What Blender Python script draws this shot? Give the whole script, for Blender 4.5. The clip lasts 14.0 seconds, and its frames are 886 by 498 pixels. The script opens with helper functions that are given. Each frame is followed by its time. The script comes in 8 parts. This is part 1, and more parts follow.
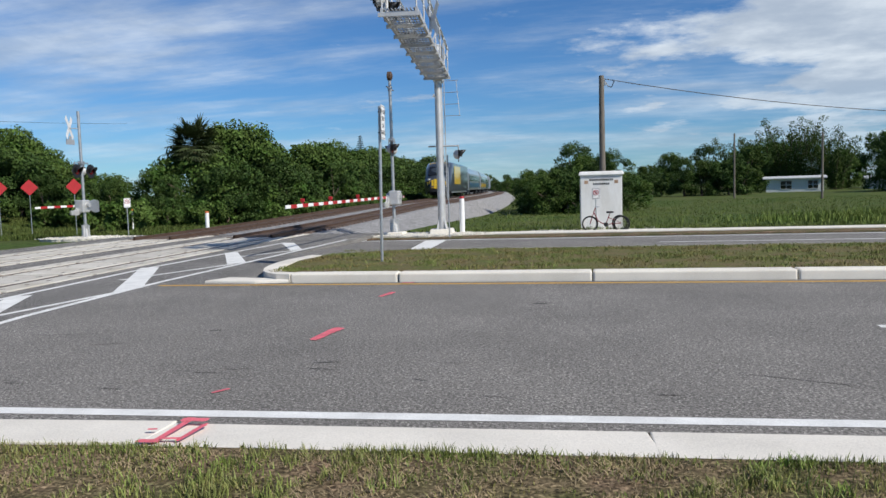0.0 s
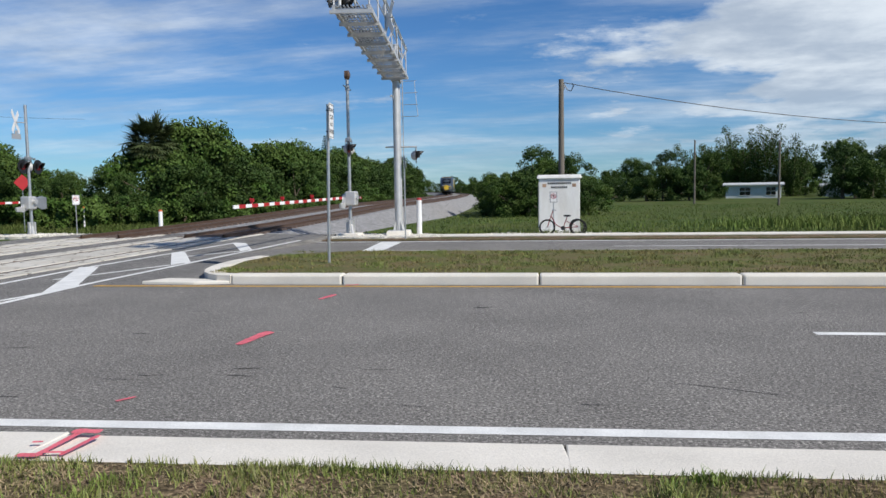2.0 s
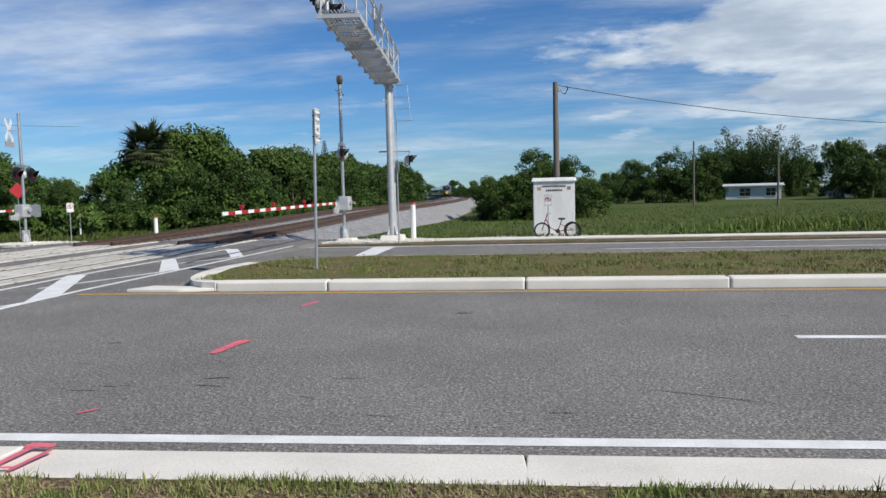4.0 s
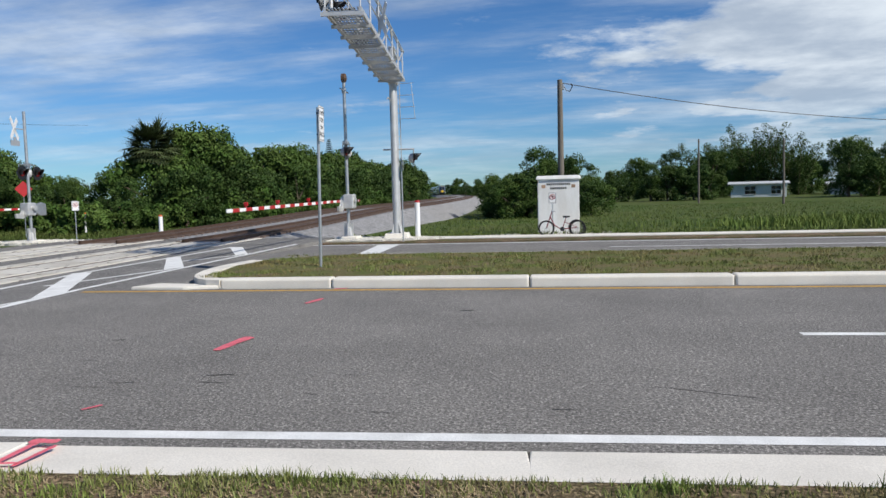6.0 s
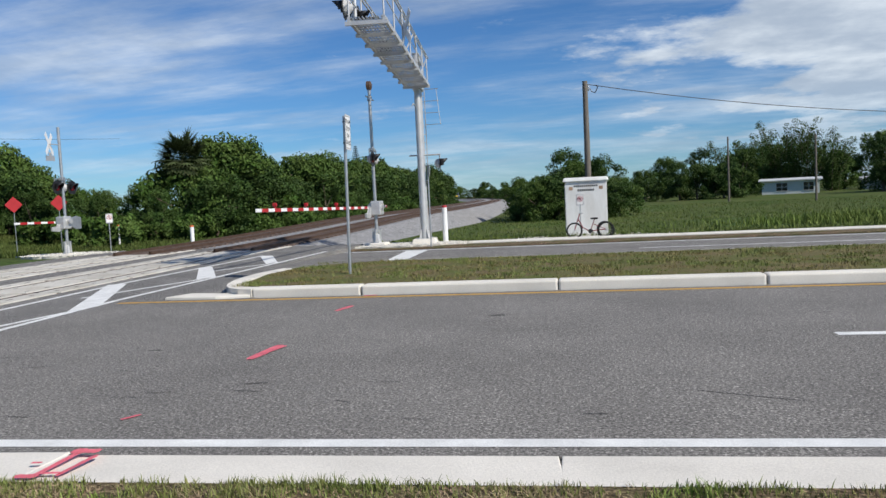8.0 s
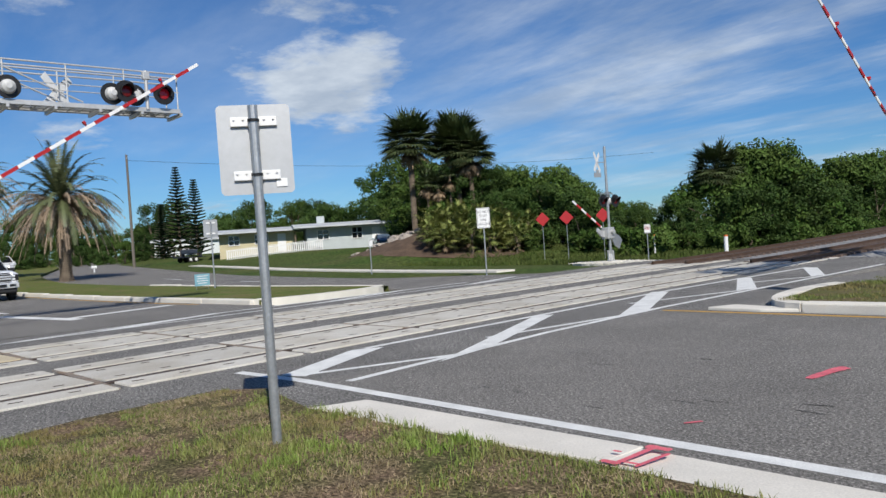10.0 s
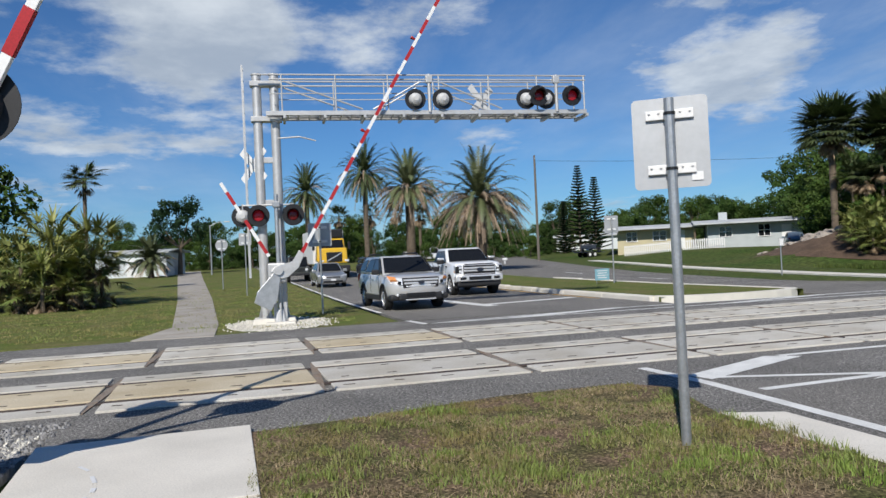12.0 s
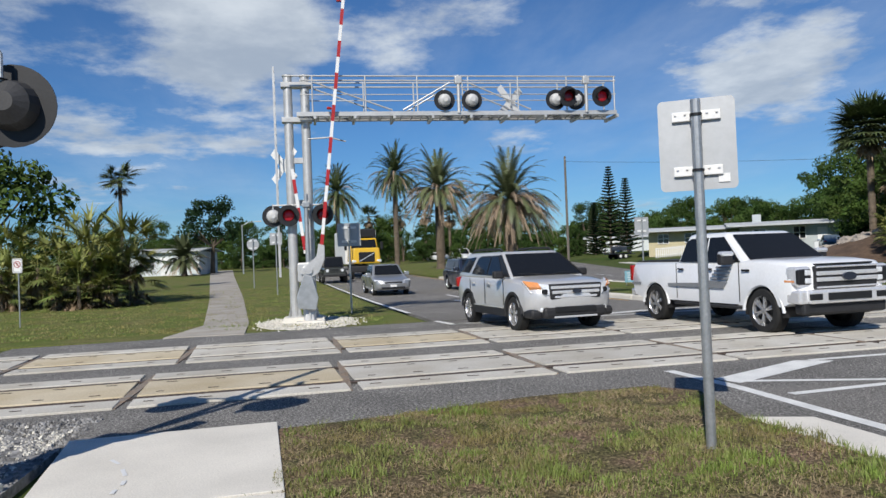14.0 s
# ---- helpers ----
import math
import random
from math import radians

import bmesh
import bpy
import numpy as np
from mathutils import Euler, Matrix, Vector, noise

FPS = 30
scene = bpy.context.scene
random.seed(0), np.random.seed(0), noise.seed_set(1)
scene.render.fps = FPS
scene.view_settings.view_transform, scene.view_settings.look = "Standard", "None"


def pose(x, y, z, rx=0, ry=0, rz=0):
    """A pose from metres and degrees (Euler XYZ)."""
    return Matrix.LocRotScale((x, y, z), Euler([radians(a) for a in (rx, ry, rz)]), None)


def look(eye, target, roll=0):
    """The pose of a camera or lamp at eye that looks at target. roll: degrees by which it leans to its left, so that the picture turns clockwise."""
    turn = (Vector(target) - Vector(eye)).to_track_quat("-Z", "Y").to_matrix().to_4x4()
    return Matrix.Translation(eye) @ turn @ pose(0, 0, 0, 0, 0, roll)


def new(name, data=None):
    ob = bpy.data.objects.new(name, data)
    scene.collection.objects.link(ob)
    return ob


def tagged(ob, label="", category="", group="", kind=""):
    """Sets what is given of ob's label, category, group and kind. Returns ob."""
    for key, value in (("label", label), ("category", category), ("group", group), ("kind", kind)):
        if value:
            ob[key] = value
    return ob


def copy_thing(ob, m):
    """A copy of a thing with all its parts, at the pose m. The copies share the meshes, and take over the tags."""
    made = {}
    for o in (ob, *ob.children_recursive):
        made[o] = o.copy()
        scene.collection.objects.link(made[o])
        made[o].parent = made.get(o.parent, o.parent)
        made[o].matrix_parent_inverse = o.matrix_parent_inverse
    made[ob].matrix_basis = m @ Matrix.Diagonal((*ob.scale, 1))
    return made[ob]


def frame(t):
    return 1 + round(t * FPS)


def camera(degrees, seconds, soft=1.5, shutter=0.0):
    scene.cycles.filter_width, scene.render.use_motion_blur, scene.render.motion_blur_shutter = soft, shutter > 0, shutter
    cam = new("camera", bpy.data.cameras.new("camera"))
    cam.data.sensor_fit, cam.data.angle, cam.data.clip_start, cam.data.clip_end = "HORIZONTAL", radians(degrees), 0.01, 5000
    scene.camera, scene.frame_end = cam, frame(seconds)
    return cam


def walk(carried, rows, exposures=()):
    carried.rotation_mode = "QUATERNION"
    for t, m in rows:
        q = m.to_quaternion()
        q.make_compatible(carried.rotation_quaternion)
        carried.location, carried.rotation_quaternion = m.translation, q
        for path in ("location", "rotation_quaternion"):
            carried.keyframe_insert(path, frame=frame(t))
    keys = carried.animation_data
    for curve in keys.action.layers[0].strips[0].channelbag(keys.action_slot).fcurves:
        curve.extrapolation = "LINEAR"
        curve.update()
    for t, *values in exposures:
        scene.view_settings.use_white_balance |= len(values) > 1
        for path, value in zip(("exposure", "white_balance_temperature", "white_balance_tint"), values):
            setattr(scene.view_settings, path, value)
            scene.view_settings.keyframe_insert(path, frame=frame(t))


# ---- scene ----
cam = camera(60.7, 14.0)
CLOUD_A, CLOUD_B = (1.7, 0.4, 0), (0.2, 2.6, 0)
PATH = [
    (0, (-0.185, -0.155, 1.641), (-0.549, 1.805, 1.484), -1.7),
    (0.5, (-0.084, -0.099, 1.641), (-0.402, 1.867, 1.463), -1.3),
    (1, (0.016, -0.047, 1.642), (-0.281, 1.923, 1.465), -0.8),
    (1.5, (0.094, 0.018, 1.622), (-0.186, 1.991, 1.455), -0.7),
    (2, (0.124, 0.156, 1.618), (-0.151, 2.131, 1.464), -0.9),
    (2.5, (0.192, 0.297, 1.62), (-0.077, 2.274, 1.476), -1.1),
    (3, (0.359, 0.286, 1.625), (0.091, 2.264, 1.485), -1.3),
    (5.5, (0.397, 0.306, 1.616), (0.105, 2.279, 1.464), -1.5),
    (6, (0.396, 0.302, 1.609), (0.105, 2.275, 1.461), -1.5),
    (6.5, (0.401, 0.304, 1.615), (0.111, 2.278, 1.469), -1.7),
    (7, (0.394, 0.311, 1.607), (0.106, 2.285, 1.465), -1.6),
    (7.2, (0.411, 0.305, 1.609), (0.12, 2.279, 1.468), -1.7),
    (9.3, (0.309, 0.177, 1.667), (-0.656, 1.927, 1.584), -3.8),
    (9.5, (0.222, 0.161, 1.654), (-0.91, 1.809, 1.59), -3.4),
    (10, (0.216, 0.041, 1.676), (-1.291, 1.356, 1.646), -3.8),
    (10.5, (0.159, 0.012, 1.673), (-1.59, 0.983, 1.668), -3.8),
    (11, (0.129, -0.03, 1.67), (-1.744, 0.669, 1.675), -3.5),
    (11.5, (0.123, -0.06, 1.67), (-1.81, 0.455, 1.681), -3.0),
    (12, (0.124, -0.059, 1.671), (-1.833, 0.349, 1.69), -2.6),
    (12.5, (0.138, -0.044, 1.677), (-1.831, 0.308, 1.702), -2.4),
    (13, (0.161, -0.067, 1.675), (-1.81, 0.268, 1.703), -2.2),
    (13.5, (0.165, -0.053, 1.673), (-1.808, 0.277, 1.701), -2.2),
    (14, (0.171, -0.022, 1.668), (-1.801, 0.309, 1.692), -2.2),
]
walk(cam, [(t, look(e, g, r)) for t, e, g, r in PATH], [(0, 0.12), (7.2, 0.12), (9.5, 0.03), (11.0, -0.06), (14.0, -0.06)])

# ---- world, sun ----
SUN = Vector((0.70, -0.355, 0.62)).normalized()
world = bpy.data.worlds.new("sky")
scene.world = world
world.use_nodes = True
wn, wl = world.node_tree.nodes, world.node_tree.links
wn.clear()
sky = wn.new("ShaderNodeTexSky")
sky.sky_type, sky.sun_disc = "NISHITA", False
sky.sun_elevation = math.asin(SUN.z)
sky.sun_rotation = math.atan2(SUN.x, SUN.y)
sky.air_density, sky.dust_density, sky.ozone_density = 1.0, 0.0, 6.0
coord = wn.new("ShaderNodeTexCoord")
sep = wn.new("ShaderNodeSeparateXYZ")
wl.new(coord.outputs["Generated"], sep.inputs[0])


def wmath(op, a, b=None, clamp=False):
    n = wn.new("ShaderNodeMath")
    n.operation, n.use_clamp = op, clamp
    for i, v in enumerate((a, b)):
        if v is None:
            continue
        if isinstance(v, (int, float)):
            n.inputs[i].default_value = v
        else:
            wl.new(v, n.inputs[i])
    return n.outputs[0]


up = wmath("MAXIMUM", sep.outputs[2], 0.0)
den = wmath("ADD", up, 0.12)
comb = wn.new("ShaderNodeCombineXYZ")
wl.new(wmath("DIVIDE", sep.outputs[0], den), comb.inputs[0])
wl.new(wmath("DIVIDE", sep.outputs[1], den), comb.inputs[1])


def cloud_noise(scale, detail, rough, offset, stretch=(1, 1, 1), turn=0.0):
    m = wn.new("ShaderNodeMapping")
    m.inputs["Location"].default_value, m.inputs["Scale"].default_value = offset, stretch
    m.inputs["Rotation"].default_value = (0, 0, radians(turn))
    wl.new(comb.outputs[0], m.inputs[0])
    n = wn.new("ShaderNodeTexNoise")
    n.inputs["Scale"].default_value, n.inputs["Detail"].default_value, n.inputs["Roughness"].default_value = scale, detail, rough
    wl.new(m.outputs[0], n.inputs["Vector"])
    return n.outputs[0]


def wramp(v, a, b):
    n = wn.new("ShaderNodeMapRange")
    n.interpolation_type = "SMOOTHSTEP"
    n.inputs["From Min"].default_value, n.inputs["From Max"].default_value = a, b
    wl.new(v, n.inputs["Value"])
    return n.outputs[0]


def toward(d, inner, outer):
    """How near the view lies to a direction: where the sky of that day has its cloud banks."""
    n = wn.new("ShaderNodeVectorMath")
    n.operation = "DOT_PRODUCT"
    n.inputs[1].default_value = Vector(d).normalized()
    wl.new(coord.outputs["Generated"], n.inputs[0])
    return wramp(n.outputs["Value"], math.cos(radians(outer)), math.cos(radians(inner)))


banks = [((-0.92, -0.24, 0.31), 7, 17, 0.15), ((-0.95, -0.08, 0.30), 3, 9, 0.10), ((-0.93, 0.16, 0.34), 3, 9, 0.13), ((-0.81, 0.51, 0.29), 3, 10, 0.13), ((-0.81, 0.55, 0.22), 1, 6, 0.10),
         ((0.20, 0.95, 0.24), 4, 16, 0.12), ((0.34, 0.92, 0.16), 3, 12, 0.12), ((0.36, 0.93, 0.07), 2, 8, 0.12)]
bias = wmath("ADD", cloud_noise(1.25, 12, 0.60, CLOUD_A), -0.075)
for d, i, o, k in banks:
    bias = wmath("ADD", bias, wmath("MULTIPLY", toward(d, i, o), k))
heap = wramp(bias, 0.50, 0.66)
wisp = wmath("MULTIPLY", wmath("MULTIPLY", wramp(cloud_noise(0.7, 9, 0.62, CLOUD_B, (0.5, 1.3, 1), 25), 0.40, 0.70), wmath("MAXIMUM", toward((-0.2, 0.96, 0.2), 8, 50), wmath("MULTIPLY", toward((-0.97, 0.2, 0.12), 10, 45), 0.28))), 0.8)
cover = wmath("MULTIPLY", wmath("MAXIMUM", wmath("MULTIPLY", heap, 0.86), wisp), wmath("ADD", wmath("MULTIPLY", wramp(up, 0.0, 0.14), 0.55), 0.45))
shade = wramp(cloud_noise(1.6, 6, 0.6, (3.3, 1.2, 0)), 0.35, 0.7)
tone = wn.new("ShaderNodeMix")
tone.data_type = "RGBA"
tone.inputs[6].default_value, tone.inputs[7].default_value = (4.3, 5.0, 5.9, 1), (7.8, 8.4, 8.9, 1)
wl.new(shade, tone.inputs[0])
mixc = wn.new("ShaderNodeMix")
mixc.data_type = "RGBA"
wl.new(cover, mixc.inputs[0])
haze = wn.new("ShaderNodeMix")
haze.data_type, haze.blend_type = "RGBA", "MULTIPLY"
haze.inputs[0].default_value = 1.0
haze.inputs[7].default_value = (0.44, 0.665, 0.875, 1)
wl.new(sky.outputs[0], haze.inputs[6])
wl.new(haze.outputs[2], mixc.inputs[6])
wl.new(tone.outputs[2], mixc.inputs[7])
back = wn.new("ShaderNodeBackground")
back.inputs["Strength"].default_value = 0.1
wl.new(mixc.outputs[2], back.inputs[0])
wout = wn.new("ShaderNodeOutputWorld")
wl.new(back.outputs[0], wout.inputs[0])

sun_data = bpy.data.lights.new("sun", "SUN")
sun_data.energy, sun_data.angle, sun_data.color = 5.0, radians(0.55), (1.0, 0.955, 0.88)
sun = new("sun", sun_data)
sun.matrix_world = look(SUN * 100, (0, 0, 0))


# ---- materials ----
def material(name, color, rough=0.7, metal=0.0, vary=0.18, scale=6.0, color2=None, fine=60.0, bump=0.25, fine_vary=0.15, spec=0.4,
             random_vary=0.0, coat=0.0, stretch=(1, 1, 1), mid=0.5, spread=0.18, stones=0.0, pale=0.0):
    """A surface with a large and a fine scale of colour variation, and a fine relief."""
    m = bpy.data.materials.new(name)
    m.use_nodes = True
    n, l = m.node_tree.nodes, m.node_tree.links
    b = n["Principled BSDF"]
    b.inputs["Roughness"].default_value, b.inputs["Metallic"].default_value = rough, metal
    b.inputs["Specular IOR Level"].default_value = spec
    b.inputs["Coat Weight"].default_value, b.inputs["Coat Roughness"].default_value = coat, 0.06
    tc = n.new("ShaderNodeTexCoord")
    mp = n.new("ShaderNodeMapping")
    mp.inputs["Scale"].default_value = stretch
    l.new(tc.outputs["Object"], mp.inputs[0])
    big = n.new("ShaderNodeTexNoise")
    big.inputs["Scale"].default_value, big.inputs["Detail"].default_value = scale, 6
    small = n.new("ShaderNodeTexNoise")
    small.inputs["Scale"].default_value, small.inputs["Detail"].default_value = fine, 3
    for t in (big, small):
        l.new(mp.outputs[0], t.inputs["Vector"])
    c2 = color2 or tuple(c * (1 - vary) for c in color)
    r = n.new("ShaderNodeMapRange")
    r.inputs["From Min"].default_value, r.inputs["From Max"].default_value = mid - spread, mid + spread
    l.new(big.outputs[0], r.inputs["Value"])
    mix = n.new("ShaderNodeMix")
    mix.data_type = "RGBA"
    mix.inputs[6].default_value, mix.inputs[7].default_value = (*color, 1), (*c2, 1)
    l.new(r.outputs[0], mix.inputs[0])
    hsv = n.new("ShaderNodeHueSaturation")
    l.new(mix.outputs[2], hsv.inputs["Color"])
    val = n.new("ShaderNodeMapRange")
    val.inputs["From Min"].default_value, val.inputs["From Max"].default_value = 0.3, 0.7
    val.inputs["To Min"].default_value, val.inputs["To Max"].default_value = 1 - fine_vary, 1 + fine_vary
    l.new(small.outputs[0], val.inputs["Value"])
    last = val.outputs[0]
    if stones:
        cell = n.new("ShaderNodeTexVoronoi")
        cell.inputs["Scale"].default_value = stones
        l.new(mp.outputs[0], cell.inputs["Vector"])
        tint = n.new("ShaderNodeSeparateColor")
        l.new(cell.outputs["Color"], tint.inputs[0])
        few = n.new("ShaderNodeMath")
        few.operation = "POWER"
        few.inputs[1].default_value = 4.0
        l.new(tint.outputs[0], few.inputs[0])
        fleck = n.new("ShaderNodeMapRange")
        fleck.inputs["To Min"].default_value, fleck.inputs["To Max"].default_value = 1 - 0.2 * pale, 1 + 0.8 * pale
        l.new(few.outputs[0], fleck.inputs["Value"])
        both = n.new("ShaderNodeMath")
        both.operation = "MULTIPLY"
        l.new(fleck.outputs[0], both.inputs[0])
        l.new(last, both.inputs[1])
        last = both.outputs[0]
    if random_vary:
        info = n.new("ShaderNodeObjectInfo")
        geo = n.new("ShaderNodeNewGeometry")
        add = n.new("ShaderNodeMath")
        add.operation = "ADD"
        l.new(info.outputs["Random"], add.inputs[0])
        l.new(geo.outputs["Random Per Island"], add.inputs[1])
        rr = n.new("ShaderNodeMapRange")
        rr.inputs["From Max"].default_value = 2.0
        rr.inputs["To Min"].default_value, rr.inputs["To Max"].default_value = 1 - random_vary, 1 + random_vary
        l.new(add.outputs[0], rr.inputs["Value"])
        mu = n.new("ShaderNodeMath")
        mu.operation = "MULTIPLY"
        l.new(rr.outputs[0], mu.inputs[0])
        l.new(last, mu.inputs[1])
        last = mu.outputs[0]
    l.new(last, hsv.inputs["Value"])
    l.new(hsv.outputs[0], b.inputs["Base Color"])
    if bump:
        bp = n.new("ShaderNodeBump")
        bp.inputs["Strength"].default_value, bp.inputs["Distance"].default_value = bump, 0.01
        l.new(small.outputs[0], bp.inputs["Height"])
        l.new(bp.outputs[0], b.inputs["Normal"])
    return m


def glow(name, color, strength):
    m = bpy.data.materials.new(name)
    m.use_nodes = True
    b = m.node_tree.nodes["Principled BSDF"]
    b.inputs["Base Color"].default_value = (*color, 1)
    b.inputs["Roughness"].default_value = 0.2
    b.inputs["Emission Color"].default_value = (*color, 1)
    b.inputs["Emission Strength"].default_value = strength
    return m


ASPHALT = material("asphalt", (0.205, 0.194, 0.177), 0.88, spec=0.25, scale=0.5, vary=0.24, fine=40, fine_vary=0.6, bump=0.3, stones=90, pale=1.2)
ASPHALT_OLD = material("worn_asphalt", (0.205, 0.196, 0.181), 0.88, spec=0.25, scale=0.7, vary=0.32, fine=30, fine_vary=0.75, bump=0.3, stones=80, pale=1.4)
PAINT_WHITE = material("road_paint", (0.78, 0.78, 0.75), 0.7, scale=3, vary=0.2, fine=90, fine_vary=0.12, bump=0.3)
PAINT_YELLOW = material("yellow_road_paint", (0.55, 0.32, 0.06), 0.7, scale=4, vary=0.25, fine=90)
PAINT_RED = material("red_spray_paint", (0.76, 0.16, 0.20), 0.8, scale=6, vary=0.3, fine=80)
CONCRETE = material("concrete", (0.73, 0.69, 0.61), 0.85, scale=1.2, vary=0.16, fine=70, fine_vary=0.10, bump=0.3)
PANEL = material("crossing_concrete", (0.56, 0.54, 0.49), 0.85, scale=0.9, spread=0.2, color2=(0.42, 0.385, 0.32), fine=45, fine_vary=0.16, random_vary=0.18)
PANEL_TAN = material("rusty_crossing_concrete", (0.58, 0.51, 0.38), 0.85, scale=0.8, spread=0.2, color2=(0.44, 0.36, 0.23), fine=45, fine_vary=0.16, random_vary=0.12)
JOINT = material("joint_filler", (0.22, 0.20, 0.175), 0.95, scale=4, vary=0.4, color2=(0.24, 0.17, 0.115), fine=40, fine_vary=0.4)
RUBBER = material("flangeway", (0.058, 0.045, 0.034), 0.9, scale=5, vary=0.4, fine=60)
RAIL = material("rail_steel", (0.16, 0.10, 0.07), 0.5, 0.6, scale=3, vary=0.3)
SLEEPER = material("sleeper", (0.14, 0.10, 0.08), 0.9, scale=4, vary=0.3, random_vary=0.2)
BALLAST = material("ballast", (0.27, 0.265, 0.26), 0.95, scale=2, vary=0.3, fine=9, fine_vary=0.6, bump=1.0)
SHELL = material("white_shell_gravel", (0.62, 0.59, 0.52), 0.95, scale=4, vary=0.2, fine=30, fine_vary=0.45, bump=0.9)
GRASS = material("grass_ground", (0.085, 0.085, 0.034), 0.95, spec=0.1, spread=0.14, scale=1.6, color2=(0.165, 0.115, 0.075), fine=34, fine_vary=0.75, bump=1.0, stones=45, pale=1.2)
LAWN = material("mown_lawn", (0.10, 0.135, 0.03), 0.95, spec=0.1, spread=0.16, scale=0.8, color2=(0.15, 0.14, 0.055), fine=26, fine_vary=0.45, bump=0.9)
MEDIAN = material("median_turf", (0.095, 0.11, 0.033), 0.95, spec=0.1, spread=0.14, scale=1.3, color2=(0.14, 0.11, 0.058), fine=26, fine_vary=0.5, bump=0.9)
FOOTPATH = material("weathered_concrete", (0.40, 0.37, 0.325), 0.9, scale=1.0, color2=(0.30, 0.27, 0.23), fine=50, fine_vary=0.14, bump=0.3, random_vary=0.12)
FIELD = material("field_grass", (0.050, 0.085, 0.018), 0.95, spec=0.1, scale=0.16, color2=(0.088, 0.097, 0.032), fine=3.5, fine_vary=0.5, bump=0.8)
DIRT = material("mulch", (0.13, 0.085, 0.055), 0.95, scale=1.2, vary=0.4, fine=18, fine_vary=0.5, bump=0.8)
TUFT = material("grass_tuft", (0.185, 0.275, 0.05), 0.55, spec=0.25, scale=1.5, color2=(0.21, 0.20, 0.075), fine=8, bump=0, random_vary=0.6)
STRAW = material("dry_straw", (0.40, 0.31, 0.18), 0.8, scale=2, vary=0.4, fine=8, bump=0, random_vary=0.5)
BLADE = material("grass_blade", (0.17, 0.215, 0.055), 0.6, spread=0.09, spec=0.2, scale=1.1, color2=(0.24, 0.20, 0.08), fine=8, bump=0, random_vary=0.45)
TUFT_DEEP = material("deep_weed", (0.055, 0.105, 0.016), 0.7, spec=0.15, scale=0.6, color2=(0.16, 0.19, 0.05), fine=8, bump=0, random_vary=0.5)
WEED = material("tall_grass", (0.055, 0.092, 0.016), 0.7, spec=0.15, scale=0.4, color2=(0.105, 0.125, 0.035), fine=8, bump=0, random_vary=0.4)
GALV = material("galvanised_steel", (0.50, 0.51, 0.51), 0.42, 0.75, scale=6, vary=0.2, fine=40, fine_vary=0.1, bump=0.05)
ALU = material("aluminium_paint", (0.55, 0.55, 0.54), 0.45, 0.45, scale=4, vary=0.15, fine=30, fine_vary=0.08, bump=0.05)
SIGN_BACK = material("aluminium_sign_back", (0.42, 0.43, 0.44), 0.5, 0.5, scale=2, vary=0.06, fine=20, fine_vary=0.04, bump=0)
BLACK = material("black_paint", (0.016, 0.016, 0.017), 0.45, scale=4, vary=0.3, bump=0.05)
WHITE = material("white_paint", (0.74, 0.74, 0.73), 0.5, scale=2, vary=0.08, fine=30, fine_vary=0.05, bump=0.05)
RED = material("red_reflector_sheet", (0.38, 0.016, 0.02), 0.45, scale=3, vary=0.15, bump=0)
BARK = material("bark", (0.16, 0.125, 0.09), 0.95, scale=3, vary=0.4, fine=20, fine_vary=0.4, bump=1.0)
LEAF_A = material("leaf_dark", (0.026, 0.056, 0.012), 0.55, spec=0.10, scale=0.7, color2=(0.05, 0.082, 0.021), fine=6, bump=0, random_vary=0.5)
LEAF_B = material("leaf_mid", (0.038, 0.078, 0.014), 0.55, spec=0.10, scale=0.7, color2=(0.072, 0.106, 0.026), fine=6, bump=0, random_vary=0.5)
LEAF_PINE = material("pine_green", (0.020, 0.045, 0.018), 0.6, spec=0.12, scale=0.7, vary=0.3, fine=6, bump=0, random_vary=0.4)
FROND = material("frond_green", (0.16, 0.19, 0.062), 0.5, scale=0.8, color2=(0.10, 0.135, 0.04), fine=8, bump=0, random_vary=0.4)
FROND_STRAW = material("frond_straw", (0.40, 0.30, 0.21), 0.8, scale=0.6, color2=(0.30, 0.22, 0.15), fine=8, bump=0, random_vary=0.3)
FROND_GREY = material("frond_grey_green", (0.115, 0.13, 0.06), 0.5, scale=0.8, color2=(0.085, 0.105, 0.045), fine=8, bump=0, random_vary=0.4)
FROND_DARK = material("frond_dark", (0.068, 0.098, 0.038), 0.55, spec=0.2, scale=0.8, color2=(0.09, 0.11, 0.045), fine=8, bump=0, random_vary=0.4)
FROND_YELLOW = material("frond_yellow", (0.24, 0.235, 0.065), 0.55, scale=0.5, color2=(0.12, 0.17, 0.04), fine=8, bump=0, random_vary=0.4)
FROND_DRY = material("frond_dry", (0.34, 0.25, 0.155), 0.8, scale=0.8, color2=(0.23, 0.16, 0.095), fine=8, bump=0, random_vary=0.35)
TIMBER = material("pole_timber", (0.17, 0.15, 0.125), 0.9, scale=3, vary=0.3, stretch=(4, 4, 0.4), fine=30)


# ---- mesh helpers ----
def part(name, bm, mat, parent=None, label="", smooth=False):
    """Links a bmesh as one mesh object, under a thing or a part."""
    me = bpy.data.meshes.new(name)
    bm.to_mesh(me)
    bm.free()
    me.materials.append(mat)
    if smooth:
        for p in me.polygons:
            p.use_smooth = True
    ob = new(name, me)
    if parent:
        ob.parent = parent
    if label:
        ob["label"] = label
    return ob


